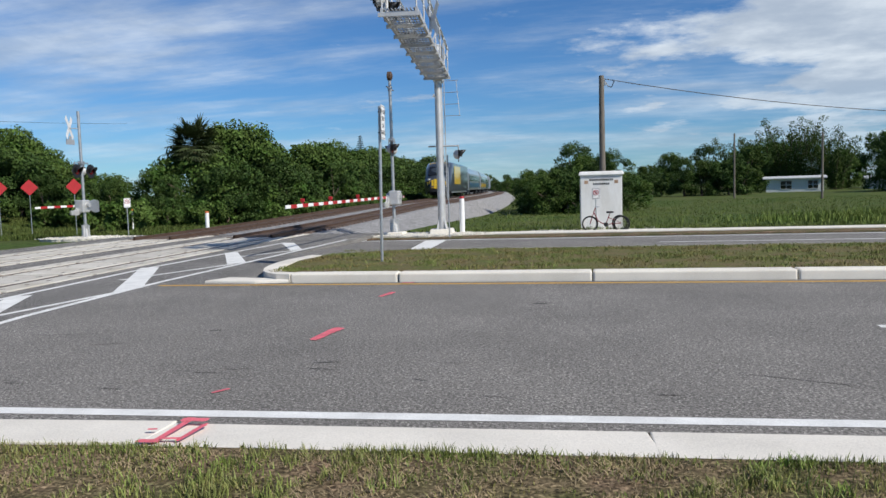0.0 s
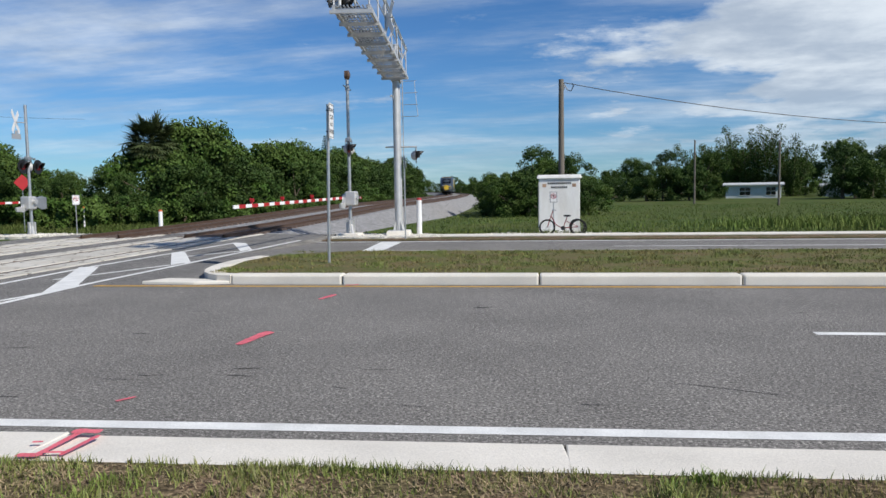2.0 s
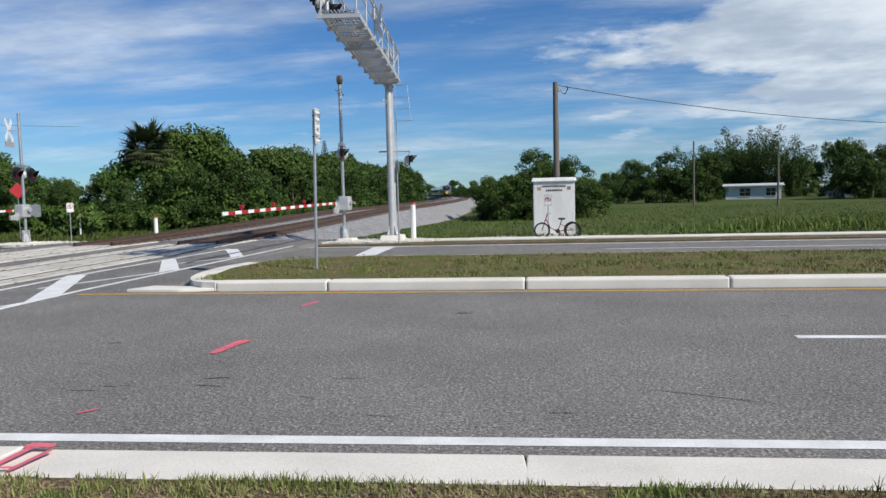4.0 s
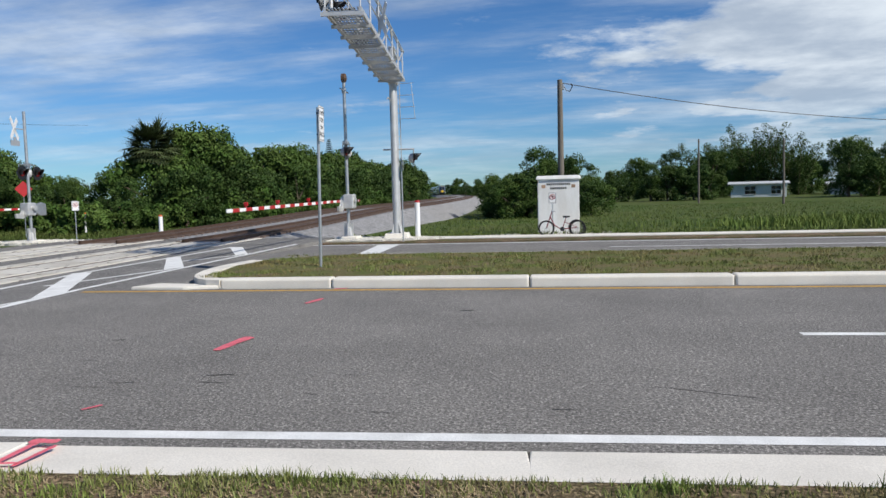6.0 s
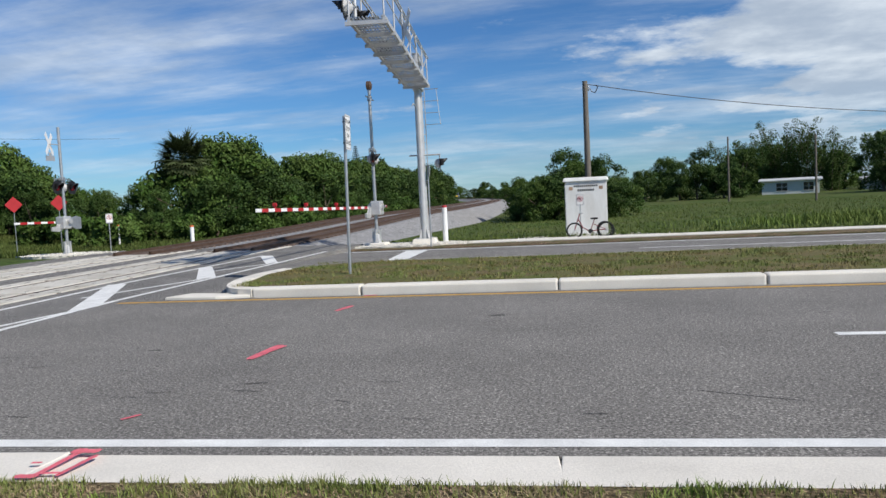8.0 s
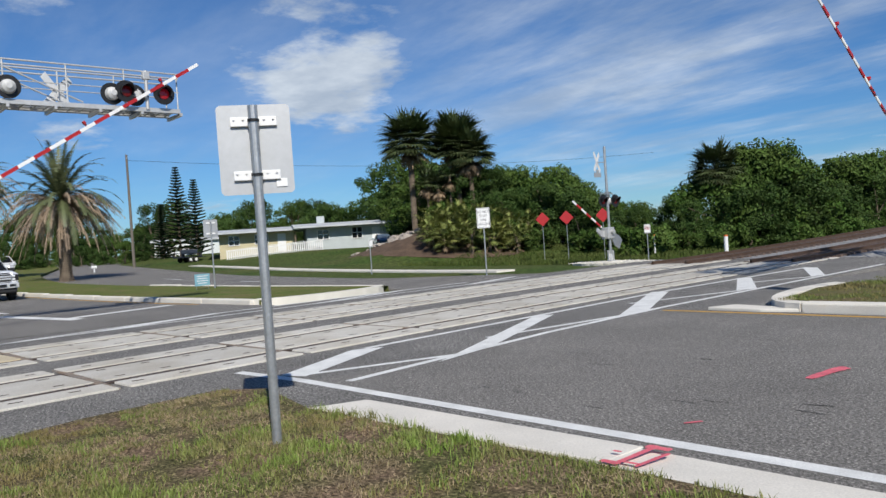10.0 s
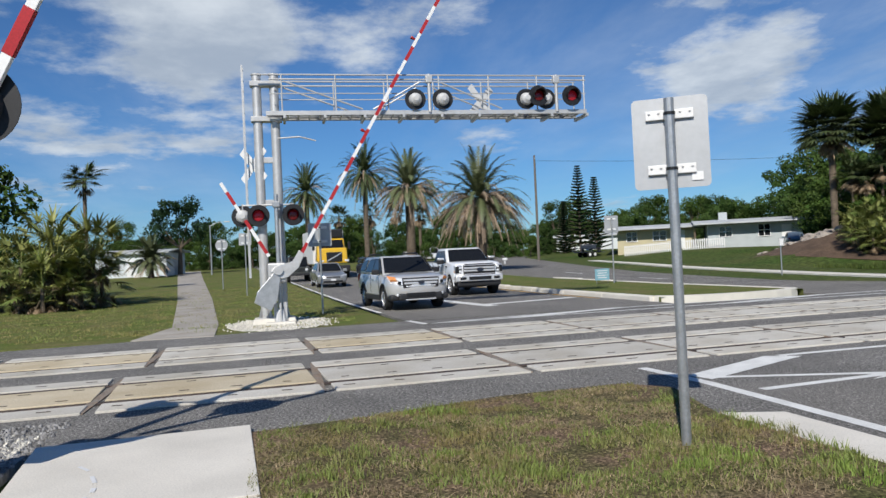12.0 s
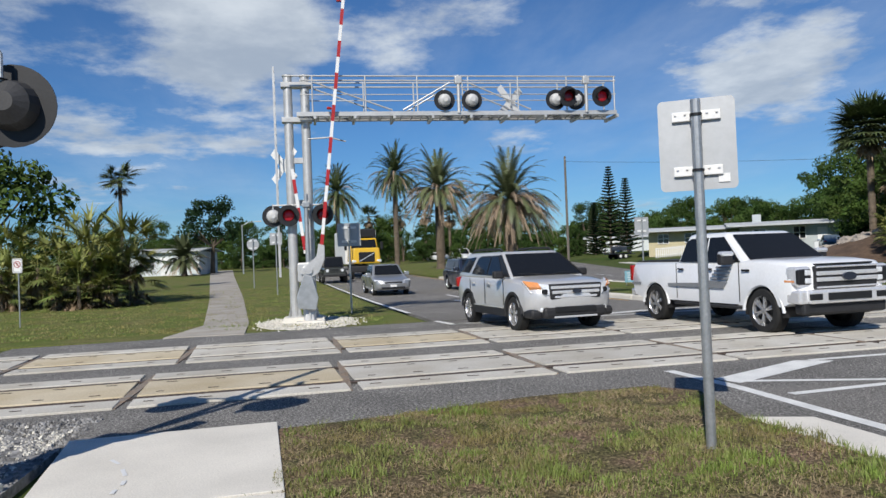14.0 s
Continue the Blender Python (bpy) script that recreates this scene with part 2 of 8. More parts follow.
def thing(name, m, label, category, group="", kind=""):
    ob = new(name)
    ob.empty_display_size = 0.1
    ob.matrix_basis = m
    return tagged(ob, label, category, group, kind)


def box(bm, cx, cy, cz, sx, sy, sz, bevel=0.0, m=None, taper=(1, 1)):
    """A block about its centre; taper shrinks its top."""
    g = bmesh.ops.create_cube(bm, size=1.0)["verts"]
    for v in g:
        k = taper if v.co.z > 0 else (1, 1)
        v.co = Vector((cx + v.co.x * sx * k[0], cy + v.co.y * sy * k[1], cz + v.co.z * sz))
        if m:
            v.co = m @ v.co
    if bevel:
        e = list({e for v in g for e in v.link_edges})
        bmesh.ops.bevel(bm, geom=e, offset=bevel, segments=2, affect="EDGES", profile=0.5)
    return bm


def cyl(bm, a, b, r, r2=None, n=12, caps=True):
    """A round bar from a to b."""
    a, b = Vector(a), Vector(b)
    d = b - a
    q = d.to_track_quat("Z", "Y").to_matrix()
    r2 = r if r2 is None else r2
    ring = [(math.cos(2 * math.pi * i / n), math.sin(2 * math.pi * i / n)) for i in range(n)]
    va = [bm.verts.new(a + q @ Vector((c * r, s * r, 0))) for c, s in ring]
    vb = [bm.verts.new(b + q @ Vector((c * r2, s * r2, 0))) for c, s in ring]
    for i in range(n):
        bm.faces.new((va[i], va[(i + 1) % n], vb[(i + 1) % n], vb[i]))
    if caps:
        bm.faces.new(va[::-1])
        bm.faces.new(vb)
    return bm


def tube(bm, pts, r, n=8):
    for a, b in zip(pts, pts[1:]):
        cyl(bm, a, b, r, n=n)
    return bm


def slab(bm, poly, z0, z1, bevel=0.0):
    """A plate over a plan polygon; z1 may be a function of x, y."""
    f = z1 if callable(z1) else (lambda x, y: z1)
    area = sum(a[0] * b[1] - b[0] * a[1] for a, b in zip(poly, poly[1:] + poly[:1]))
    if area < 0:
        poly = poly[::-1]
    lo = [bm.verts.new((x, y, z0)) for x, y in poly]
    hi = [bm.verts.new((x, y, f(x, y))) for x, y in poly]
    top = bm.faces.new(hi)
    bm.faces.new(lo[::-1])
    k = len(poly)
    for i in range(k):
        bm.faces.new((lo[i], lo[(i + 1) % k], hi[(i + 1) % k], hi[i]))
    if bevel:
        bmesh.ops.bevel(bm, geom=list(top.edges), offset=bevel, segments=2, affect="EDGES", profile=0.5)
    return bm


def prism(bm, poly, axis_m, depth, bevel=0.0):
    """A plate: the outline in the local xy plane, depth along local z, laid by axis_m."""
    n0 = len(bm.verts)
    lo = [bm.verts.new(axis_m @ Vector((x, y, 0))) for x, y in poly]
    hi = [bm.verts.new(axis_m @ Vector((x, y, depth))) for x, y in poly]
    k = len(poly)
    faces = [bm.faces.new(lo[::-1]), bm.faces.new(hi)]
    for i in range(k):
        faces.append(bm.faces.new((lo[i], lo[(i + 1) % k], hi[(i + 1) % k], hi[i])))
    if bevel:
        es = {e for f in faces[:2] for e in f.edges}
        bmesh.ops.bevel(bm, geom=list(es), offset=bevel, segments=2, affect="EDGES", profile=0.5)
    return bm


def B():
    return bmesh.new()


def smoothstep(a, b, v):
    k = min(1.0, max(0.0, (v - a) / (b - a)))
    return k * k * (3 - 2 * k)


def interp(rows, v):
    """Piecewise smooth value from rows of (key, value)."""
    if v <= rows[0][0]:
        return rows[0][1]
    for (a, p), (b, q) in zip(rows, rows[1:]):
        if v <= b:
            return p + (q - p) * (v - a) / (b - a)
    return rows[-1][1]


# ---- the lie of the land ----
TRACK_X = [(-60, -6.2), (-8, -10.45), (0, -11.1), (8, -11.75), (15, -12.2), (30, -12.5), (45, -12.2), (70, -11.9), (100, -13.3), (145, -16.4),
           (200, -21.5), (300, -36.0), (390, -54.0), (600, -105.0)]
TRACK_GAP = 4.15


def track_x(y):
    return sum(interp(TRACK_X, y + d) for d in (-6, -3, 0, 3, 6)) / 5


def track_z(y):
    return 0.5 * smoothstep(26, 62, y) + 0.15 * smoothstep(-7, -20, y)


def rise(x):
    """The western road climbs gently away from the tracks."""
    u = -28 - x
    return 0.0 if u <= 0 else 0.015 * u * u / (u + 12)


def ground_z(x, y):
    z = -0.05 + rise(max(x, -220))
    z -= 0.30 * smoothstep(27.5, 36, y) + 0.30 * smoothstep(36, 70, y)
    z += 0.65 * smoothstep(26, 48, y) * smoothstep(-26, -50, x) * smoothstep(130, 90, y)
    mound = smoothstep(12, 1.5, math.hypot(x + 47, y - 43.5))
    z += 2.2 * mound
    z += 0.5 * smoothstep(32, 46, y) * smoothstep(-56, -70, x) * smoothstep(-125, -100, x) * smoothstep(110, 80, y)
    if 14 < y < 27.4 and x > -19.5:
        return -0.32
    if y > 14:
        z = max(z, -0.1 + rise(max(x, -220))) if y < 27.5 else z
    return z


def lay_ground():
    bm = B()
    xs = [-1500, -700, -400, -250, -180] + [-140 + 3 * i for i in range(64)] + [70, 100, 150, 250, 400, 700, 1500]
    ys = [-900, -300, -150, -80, -50] + [-36 + 3 * i for i in range(60)] + [150, 180, 220, 280, 360, 480, 700, 1500]
    grid = [[bm.verts.new((x, y, ground_z(x, y) - 0.03)) for y in ys] for x in xs]
    for i in range(len(xs) - 1):
        for j in range(len(ys) - 1):
            bm.faces.new((grid[i][j], grid[i + 1][j], grid[i + 1][j + 1], grid[i][j + 1]))
    ob = part("ground", bm, FIELD, smooth=True)
    tagged(ob, "rough green grass field reaching the horizon", "ground", kind="structure")


lay_ground()


# ---- roads ----
def west(y0, x):
    """The line of the road west of the crossing that starts at y0."""
    return y0 + 0.078 * (x + 20)


def structure(name, bm, mat, label, category, smooth=False):
    return tagged(part(name, bm, mat, smooth=smooth), label, category, kind="structure")


def road_slab(name, poly, mat, label, z=0.0):
    return structure(name, slab(B(), poly, -0.35, z), mat, label, "road")


def fall(x, y):
    """The far carriageway leans away from the median."""
    return -0.15 * min(1.0, max(0.0, (y - 18.8) / 7.8))


def veer(x):
    """The near kerb line runs slightly askew to the median."""
    return 0.033 * (min(x, 12.0) + 0.3)


road_slab("road_near", [(-8.0, 4.87), (-3.099, 4.87), (-3.099, 4.87 + veer(-3.1)), (12, 4.87 + veer(12)), (90, 4.87 + veer(90)), (90, 13.0), (-8.0, 13.0)], ASPHALT, "grey asphalt carriageway with fine stone grain")
road_slab("road_far", [(-8.0, 18.8), (90, 18.8), (90, 26.6), (-8.0, 26.6)], ASPHALT, "grey asphalt far carriageway beside the median", fall)
road_slab("road_crossing", [(-5.6, -6.5), (-7.4, -2.5), (-7.6, -0.4), (-7.85, 0.7), (-8.35, 2.3), (-8.5, 3.9), (-8.0, 4.3), (-6.6, 4.05), (-3.1, 4.4), (-3.1, 4.869), (-8.001, 4.869),
                            (-8.001, 28.6), (-19.9, 30.5), (-19.7, 3.0), (-19.2, -1.0), (-18.6, -4.2), (-18.2, -6.8)], ASPHALT_OLD,
          "worn grey asphalt of the railway crossing")
def strip(name, xs, lo, hi, z, mat, label, category="road", skirt=0.5):
    """A sheet between two plan lines that follows the land."""
    bm = B()
    rows = []
    for x in xs:
        y0, y1 = lo(x), hi(x)
        ys = [y0 + (y1 - y0) * j / 4 for j in range(5)]
        rows.append([bm.verts.new((x, y0, z(x) - skirt))] + [bm.verts.new((x, y, z(x))) for y in ys] + [bm.verts.new((x, y1, z(x) - skirt))])
    for p, q in zip(rows, rows[1:]):
        for j in range(6):
            bm.faces.new((p[j], q[j], q[j + 1], p[j + 1]))
    bmesh.ops.recalc_face_normals(bm, faces=bm.faces[:])
    for f in bm.faces:
        f.normal_update()
    if sum(f.normal.z for f in bm.faces) < 0:
        bmesh.ops.reverse_faces(bm, faces=bm.faces[:])
    return structure(name, bm, mat, label, category)


WEST_XS = [-19.8 - 2.5 * i for i in range(46)]
FAR_LO = [(-180, 44), (-100, 25.5), (-75, 17.6), (-62, 15.0), (-52, 13.6), (-40, 14.2), (-26, 15.9), (-19, 16.2)]
FAR_HI = [(-180, 66), (-101, 32.5), (-67, 26.0), (-45, 22.0), (-34, 21.2), (-28, 20.8), (-19, 23.4)]
strip("road_west", WEST_XS, lambda x: west(3.0, x), lambda x: west(10.95, x), rise, ASPHALT, "grey asphalt carriageway west of the tracks")
strip("road_west_far", WEST_XS, lambda x: interp(FAR_LO, x), lambda x: interp(FAR_HI, x), lambda x: rise(x) - 0.02, ASPHALT, "pale grey asphalt carriageway bending away")
road_slab("road_gap", [(-7.999, 13.001), (-5.5, 13.001), (-5.5, 18.799), (-7.999, 18.799)], ASPHALT_OLD, "worn grey asphalt beside the median's end", -0.002)


def stripe(a, b, w, mat=PAINT_WHITE, z=0.004, name="road_marking", label="", zf=None):
    a, b = Vector((*a, 0)), Vector((*b, 0))
    d = (b - a).normalized()
    s = Vector((-d.y, d.x, 0)) * w / 2
    bm = B()
    k = max(1, int((b - a).length / 3)) if zf else 1
    prev = None
    for i in range(k + 1):
        c = a.lerp(b, i / k)
        h = (zf(c.x, c.y) if zf else 0) + z
        pair = [bm.verts.new((c.x - s.x, c.y - s.y, h)), bm.verts.new((c.x + s.x, c.y + s.y, h))]
        if prev:
            bm.faces.new((prev[0], pair[0], pair[1], prev[1]))
        prev = pair
    return structure(name, bm, mat, label or "worn white painted road line", "road marking")


def mark(poly, mat=PAINT_WHITE, z=0.005, label="worn white painted crossing hatch bar", zf=None):
    bm = B()
    bm.faces.new([bm.verts.new((x, y, z + (zf(x, y) if zf else 0))) for x, y in poly])
    bm.normal_update()
    if bm.faces[:][0].normal.z < 0:
        bmesh.ops.reverse_faces(bm, faces=bm.faces[:])
    return structure("road_marking", bm, mat, label, "road marking")


stripe((-9.6, 4.70), (-8.2, 4.86), 0.16)
stripe((-8.2, 4.86), (12, 5.14 + veer(12)), 0.16)
stripe((12, 5.14 + veer(12)), (90, 5.14 + veer(90)), 0.16)
stripe((-8.0, 12.72), (90, 12.66), 0.15, PAINT_YELLOW, label="faded yellow painted median line")
for i in range(6):
    stripe((3.0 + 12.2 * i, 8.78), (6.05 + 12.2 * i, 8.80), 0.16, label="white painted lane dash")
stripe((-3.2, 19.35), (90, 19.25), 0.16, zf=fall)
stripe((-8.4, 26.0), (90, 25.8), 0.16, zf=fall)
stripe((2.0, 22.6), (90, 22.4), 0.12, zf=fall)
mark([(-4.9, 19.55), (-4.35, 19.5), (-4.85, 25.7), (-5.6, 25.7)], z=0.008, label="white painted stop line", zf=fall)
# hatching along the tracks, right hand side
stripe((-7.55, 5.15), (-8.1, 9.5), 0.14, z=0.006)
stripe((-8.1, 9.5), (-8.3, 13.2), 0.14, z=0.006)
stripe((-8.3, 13.2), (-8.25, 25.0), 0.14, z=0.006)
stripe((-9.7, 6.9), (-9.95, 11.5), 0.14, z=0.006)
stripe((-9.95, 11.5), (-10.25, 16.1), 0.14, z=0.006)
stripe((-10.25, 16.1), (-10.1, 24.0), 0.14, z=0.006)
stripe((-8.5, 5.1), (-7.8, 7.2), 0.13, z=0.0065)
stripe((-8.65, 8.6), (-8.25, 12.0), 0.13, z=0.0065)
stripe((-9.4, 13.6), (-8.45, 16.7), 0.13, z=0.0065)
stripe((-9.3, 18.6), (-8.4, 20.6), 0.13, z=0.0065)
mark([(-8.75, 4.9), (-8.35, 5.02), (-9.5, 7.15), (-9.75, 6.7)], z=0.008)
mark([(-7.55, 6.6), (-7.85, 7.9), (-9.7, 11.5), (-10.0, 11.3)], z=0.008)
mark([(-8.3, 11.7), (-8.15, 12.4), (-10.05, 16.15), (-10.45, 16.0)], z=0.008)
mark([(-8.55, 16.6), (-8.3, 17.1), (-10.0, 20.2), (-10.3, 20.0)], z=0.008)
mark([(-8.5, 20.5), (-8.3, 20.9), (-9.7, 23.8), (-10.2, 23.9)], z=0.008)
# west side
stripe((-19.75, 3.05), (-18.45, 3.3), 0.16)
stripe((-18.5, 3.3), (-19.7, 9.0), 0.14, z=0.006)
stripe((-19.7, 9.0), (-19.9, 18.6), 0.14, z=0.006)
stripe((-18.5, 3.35), (-18.9, 12.0), 0.14, z=0.006)
stripe((-18.9, 12.0), (-19.0, 21.0), 0.14, z=0.006)
mark([(-18.75, 5.5), (-18.5, 5.9), (-19.6, 9.2), (-19.8, 8.9)], z=0.008)
mark([(-18.95, 11.5), (-18.8, 12.0), (-19.75, 15.9), (-19.95, 15.5)], z=0.008)
mark([(-18.95, 17.5), (-18.8, 18.0), (-19.75, 21.2), (-19.95, 20.9)], z=0.008)
wz = lambda x, y: rise(x)
stripe((-23.2, 2.75), (-110, west(3.1, -110)), 0.15, zf=wz)
stripe((-29.0, 5.4), (-23.4, 6.4), 0.45, label="white painted stop line", zf=wz)
stripe((-25.3, 9.9), (-24.3, 6.4), 0.45, label="white painted stop line", zf=wz)
stripe((-30, 5.9), (-33.2, 5.65), 0.15, zf=wz)
stripe((-42, 5.1), (-45.2, 4.8), 0.15, zf=wz)
stripe((-24.0, 10.3), (-60, west(10.6, -60)), 0.13, PAINT_YELLOW, zf=wz)
stripe((-45, 18.3), (-48.5, 18.5), 0.13, z=0.02, zf=wz)
stripe((-34, 18.3), (-37, 18.2), 0.13, z=0.02, zf=wz)


# ---- kerbs, medians, pavements ----
def kerb_run(name, pts, w, h, label, zf=None, lengths=3.3, step=0.0):
    """A kerb of cast lengths along a plan line: each length is a part with its own joint."""
    root = thing(name, Matrix(), label, "kerb", kind="structure")
    for (x0, y0), (x1, y1) in zip(pts, pts[1:]):
        a, b = Vector((x0, y0, 0)), Vector((x1, y1, 0))
        n = max(1, round((b - a).length / lengths))
        d = (b - a).normalized()
        for i in range(n):
            p, q = a.lerp(b, i / n) + d * 0.008, a.lerp(b, (i + 1) / n) - d * 0.008
            z = zf((p.x + q.x) / 2, (p.y + q.y) / 2) if zf else 0
            bm = B()
            box(bm, 0, 0, (h - 0.3) / 2, (q - p).length, w, h + 0.3, 0.035 if h > 0.1 else 0.012)
            ob = part("kerb_stone", bm, CONCRETE, root)
            ob.matrix_basis = Matrix.Translation(((p + q) / 2) + Vector((0, 0, z))) @ Matrix.Rotation(math.atan2(d.y, d.x), 4, "Z")
    return root


GUTTER_JOINTS = [-6.45, -3.12, 0.22, 3.6, 7.0, 10.4, 13.8, 17.2, 20.6, 24, 27.4, 30.8]


def gutter():
    root = thing("gutter", Matrix(), "pale flat concrete gutter strip with dark joints and stains", "gutter", kind="structure")
    for i, (a, b) in enumerate(zip(GUTTER_JOINTS, GUTTER_JOINTS[1:])):
        bm = B()
        lean = 0.06
        back = 0.02
        if i == 0:
            back, lean = 0.0, 0.05
        poly = [(a + 0.012 - (0.12 if i == 0 else 0), 4.06 if i == 0 else 4.33 - back), (b - 0.008 + lean, 4.33 - back), (b - 0.008, 4.86), (a + 0.012, 4.72 if i == 0 else 4.86)]
        poly = [(x, y + veer(x) * (0.4 if i == 0 else 1)) for x, y in poly]
        slab(bm, poly, -0.3, lambda x, y: 0.035 if y < 4.58 + veer(x) else 0.012, 0.01)
        part("gutter_slab", bm, CONCRETE, root)


gutter()
kerb_run("kerb_median", [(-5.57, 13.28), (-3.5, 13.28), (-0.03, 13.28), (30, 13.25), (90, 13.2)], 0.34, 0.16, "pale concrete kerb of the grassy median")
kerb_run("kerb_median_back", [(-4.6, 18.62), (30, 18.55), (90, 18.5)], 0.2, 0.14, "low pale concrete kerb behind the median")


def nose(name, cx, cy, rx, ry, a0, a1, w, h, label, n=9, z=0.0):
    """A rounded kerb end about a plan centre."""
    root = thing(name, Matrix.Translation((0, 0, z)), label, "kerb", kind="structure")
    for i in range(n):
        p = radians(a0 + (a1 - a0) * i / n)
        q = radians(a0 + (a1 - a0) * (i + 1) / n)
        poly = [(cx + rx * math.cos(p), cy + ry * math.sin(p)), (cx + rx * math.cos(q), cy + ry * math.sin(q)),
                (cx + (rx - w) * math.cos(q), cy + (ry - w) * math.sin(q)), (cx + (rx - w) * math.cos(p), cy + (ry - w) * math.sin(p))]
        part("kerb_stone", slab(B(), poly, -0.3, h), CONCRETE, root)
    return root


nose("kerb_nose", -5.57, 15.9, 1.25, 2.8, 270, 150, 0.34, 0.15, "rounded pale concrete kerb end of the median")
bm = slab(B(), [(-7.25, 13.05), (-6.2, 12.95), (-5.6, 13.09), (-5.6, 13.3), (-6.6, 13.5), (-7.0, 13.6)], -0.3, 0.05, 0.02)
structure("kerb_toe", bm, CONCRETE, "low sloping concrete toe of the median kerb", "kerb")
median_poly = [(-5.57, 13.45), (90, 13.36), (90, 18.42), (-4.6, 18.52), (-5.6, 18.0), (-6.25, 17.2), (-6.45, 15.9), (-6.2, 14.4), (-5.9, 13.7)]
structure("median_grass", slab(B(), median_poly, -0.3, 0.15), MEDIAN, "mown brown-green grass of the median", "grass")
# west median
kerb_run("kerb_west", [(-21.3, 10.95), (-52, west(11.0, -52) + 0.0)], 0.3, 0.16, "pale concrete kerb of the western median", wz, 3.0)
kerb_run("kerb_west_back", [(-21.4, 15.9), (-30, 15.2), (-40, 14.6)], 0.25, 0.15, "pale concrete kerb of the western median", wz, 3.0)
nose("kerb_west_nose", -21.5, 13.4, 1.1, 2.55, -88, 88, 0.34, 0.16, "rounded concrete kerb end of the western median")
strip("median_grass_west", [-21.0 - 2.5 * i for i in range(46)], lambda x: west(11.1, x), lambda x: max(west(11.3, x), interp(FAR_LO, x) - 0.2), lambda x: rise(x) + 0.13, LAWN,
      "mown green grass of the western median with palms", "grass")


def pavement_run(name, pts, w, label, z, slab_len=1.5, mat=CONCRETE):
    root = thing(name, Matrix(), label, "pavement", kind="structure")
    for (x0, y0, w0), (x1, y1, w1) in zip(pts, pts[1:]):
        a, b = Vector((x0, y0, 0)), Vector((x1, y1, 0))
        d = (b - a).normalized()
        s = Vector((-d.y, d.x, 0))
        n = max(1, round((b - a).length / slab_len))
        for i in range(n):
            p, q = a.lerp(b, i / n) + d * 0.006, a.lerp(b, (i + 1) / n) - d * 0.006
            wp, wq = w0 + (w1 - w0) * i / n, w0 + (w1 - w0) * (i + 1) / n
            poly = [tuple((p - s * wp / 2).xy), tuple((q - s * wq / 2).xy), tuple((q + s * wq / 2).xy), tuple((p + s * wp / 2).xy)]
            part("paving_slab", slab(B(), poly, -0.5, (lambda x, y: z(x, y)) if callable(z) else z, 0.006), mat, root)
    return root


fz = lambda x, y: 0.02 + rise(x)
pavement_run("pavement_near", [(-7.72, -1.45, 1.95), (-5.3, -1.2, 1.8), (10, -0.6, 1.8)], 1.8, "pale concrete footpath slabs ending at the tracks", 0.055, 2.6)
pavement_run("pavement_west", [(-18.75, -2.75, 1.9), (-22.2, -2.62, 1.25), (-38, -4.4, 1.6), (-76, -9.1, 2.3), (-110, -13.2, 3.0)], 1.3, "weathered grey concrete footpath across the grass", fz, 1.8, FOOTPATH)
pavement_run("pavement_north", [(-5.0, 28.9, 1.1), (40, 28.4, 1.1), (90, 28, 1.1)], 1.1, "pale concrete footpath beside the field", -0.08, 3.0)
pavement_run("pavement_north_west", [(-24, 24.9, 1.1), (-47.6, 27.0, 1.1), (-75, 31.8, 1.2)], 1.3, "pale concrete footpath beside the bending road", lambda x, y: ground_z(x, y) + 0.05, 4.0)
structure("verge_near", slab(B(), [(90, 4.31 + veer(90)), (12, 4.31 + veer(12)), (-3.0, 4.31 + veer(-3.0)), (-6.55, 3.98), (-7.95, 4.27), (-8.45, 3.85), (-8.3, 2.3), (-7.8, 0.7), (-7.55, -0.46), (90, 0.05)], -0.3, 0.035), GRASS,
          "dry patchy grass verge at the road's edge", "grass")
structure("verge_south", slab(B(), [(90, -1.6), (10, -1.51), (-5.35, -2.12), (-5.3, -6.5), (-4.2, -30), (90, -30)], -0.3, 0.02), GRASS, "dry grass beside the footpath", "grass")
structure("verge_north", slab(B(), [(90, 26.65), (-8.0, 26.65), (-8.0, 28.2), (90, 27.8)], -0.5, -0.11), GRASS, "narrow strip of grass beside the far carriageway", "grass")
strip("lawn_west", WEST_XS, lambda x: -60, lambda x: west(2.75, x), lambda x: rise(x) - 0.01, LAWN, "mown green lawn beside the western carriageway", "grass")
structure("lawn_corner", slab(B(), [(-19.79, 2.7), (-19.79, -60), (-19.0, -60), (-18.75, -1.1), (-19.2, -1.0)], -0.4, -0.012), LAWN, "mown grass at the crossing's corner", "grass")


# ---- railway ----
def rail_line(bm, off, y0, y1, step, w, z0, z1):
    prev = None
    y = y0
    while y <= y1 + 1e-6:
        x = track_x(y) + off
        z = track_z(y)
        ring = [bm.verts.new((x - w / 2, y, z + z0)), bm.verts.new((x + w / 2, y, z + z0)), bm.verts.new((x + w / 2, y, z + z1)), bm.verts.new((x - w / 2, y, z + z1))]
        if prev:
            for i in range(4):
                bm.faces.new((prev[i], ring[i], ring[(i + 1) % 4], prev[(i + 1) % 4]))
        prev = ring
        y += step if y < 150 else step * 3
    return bm


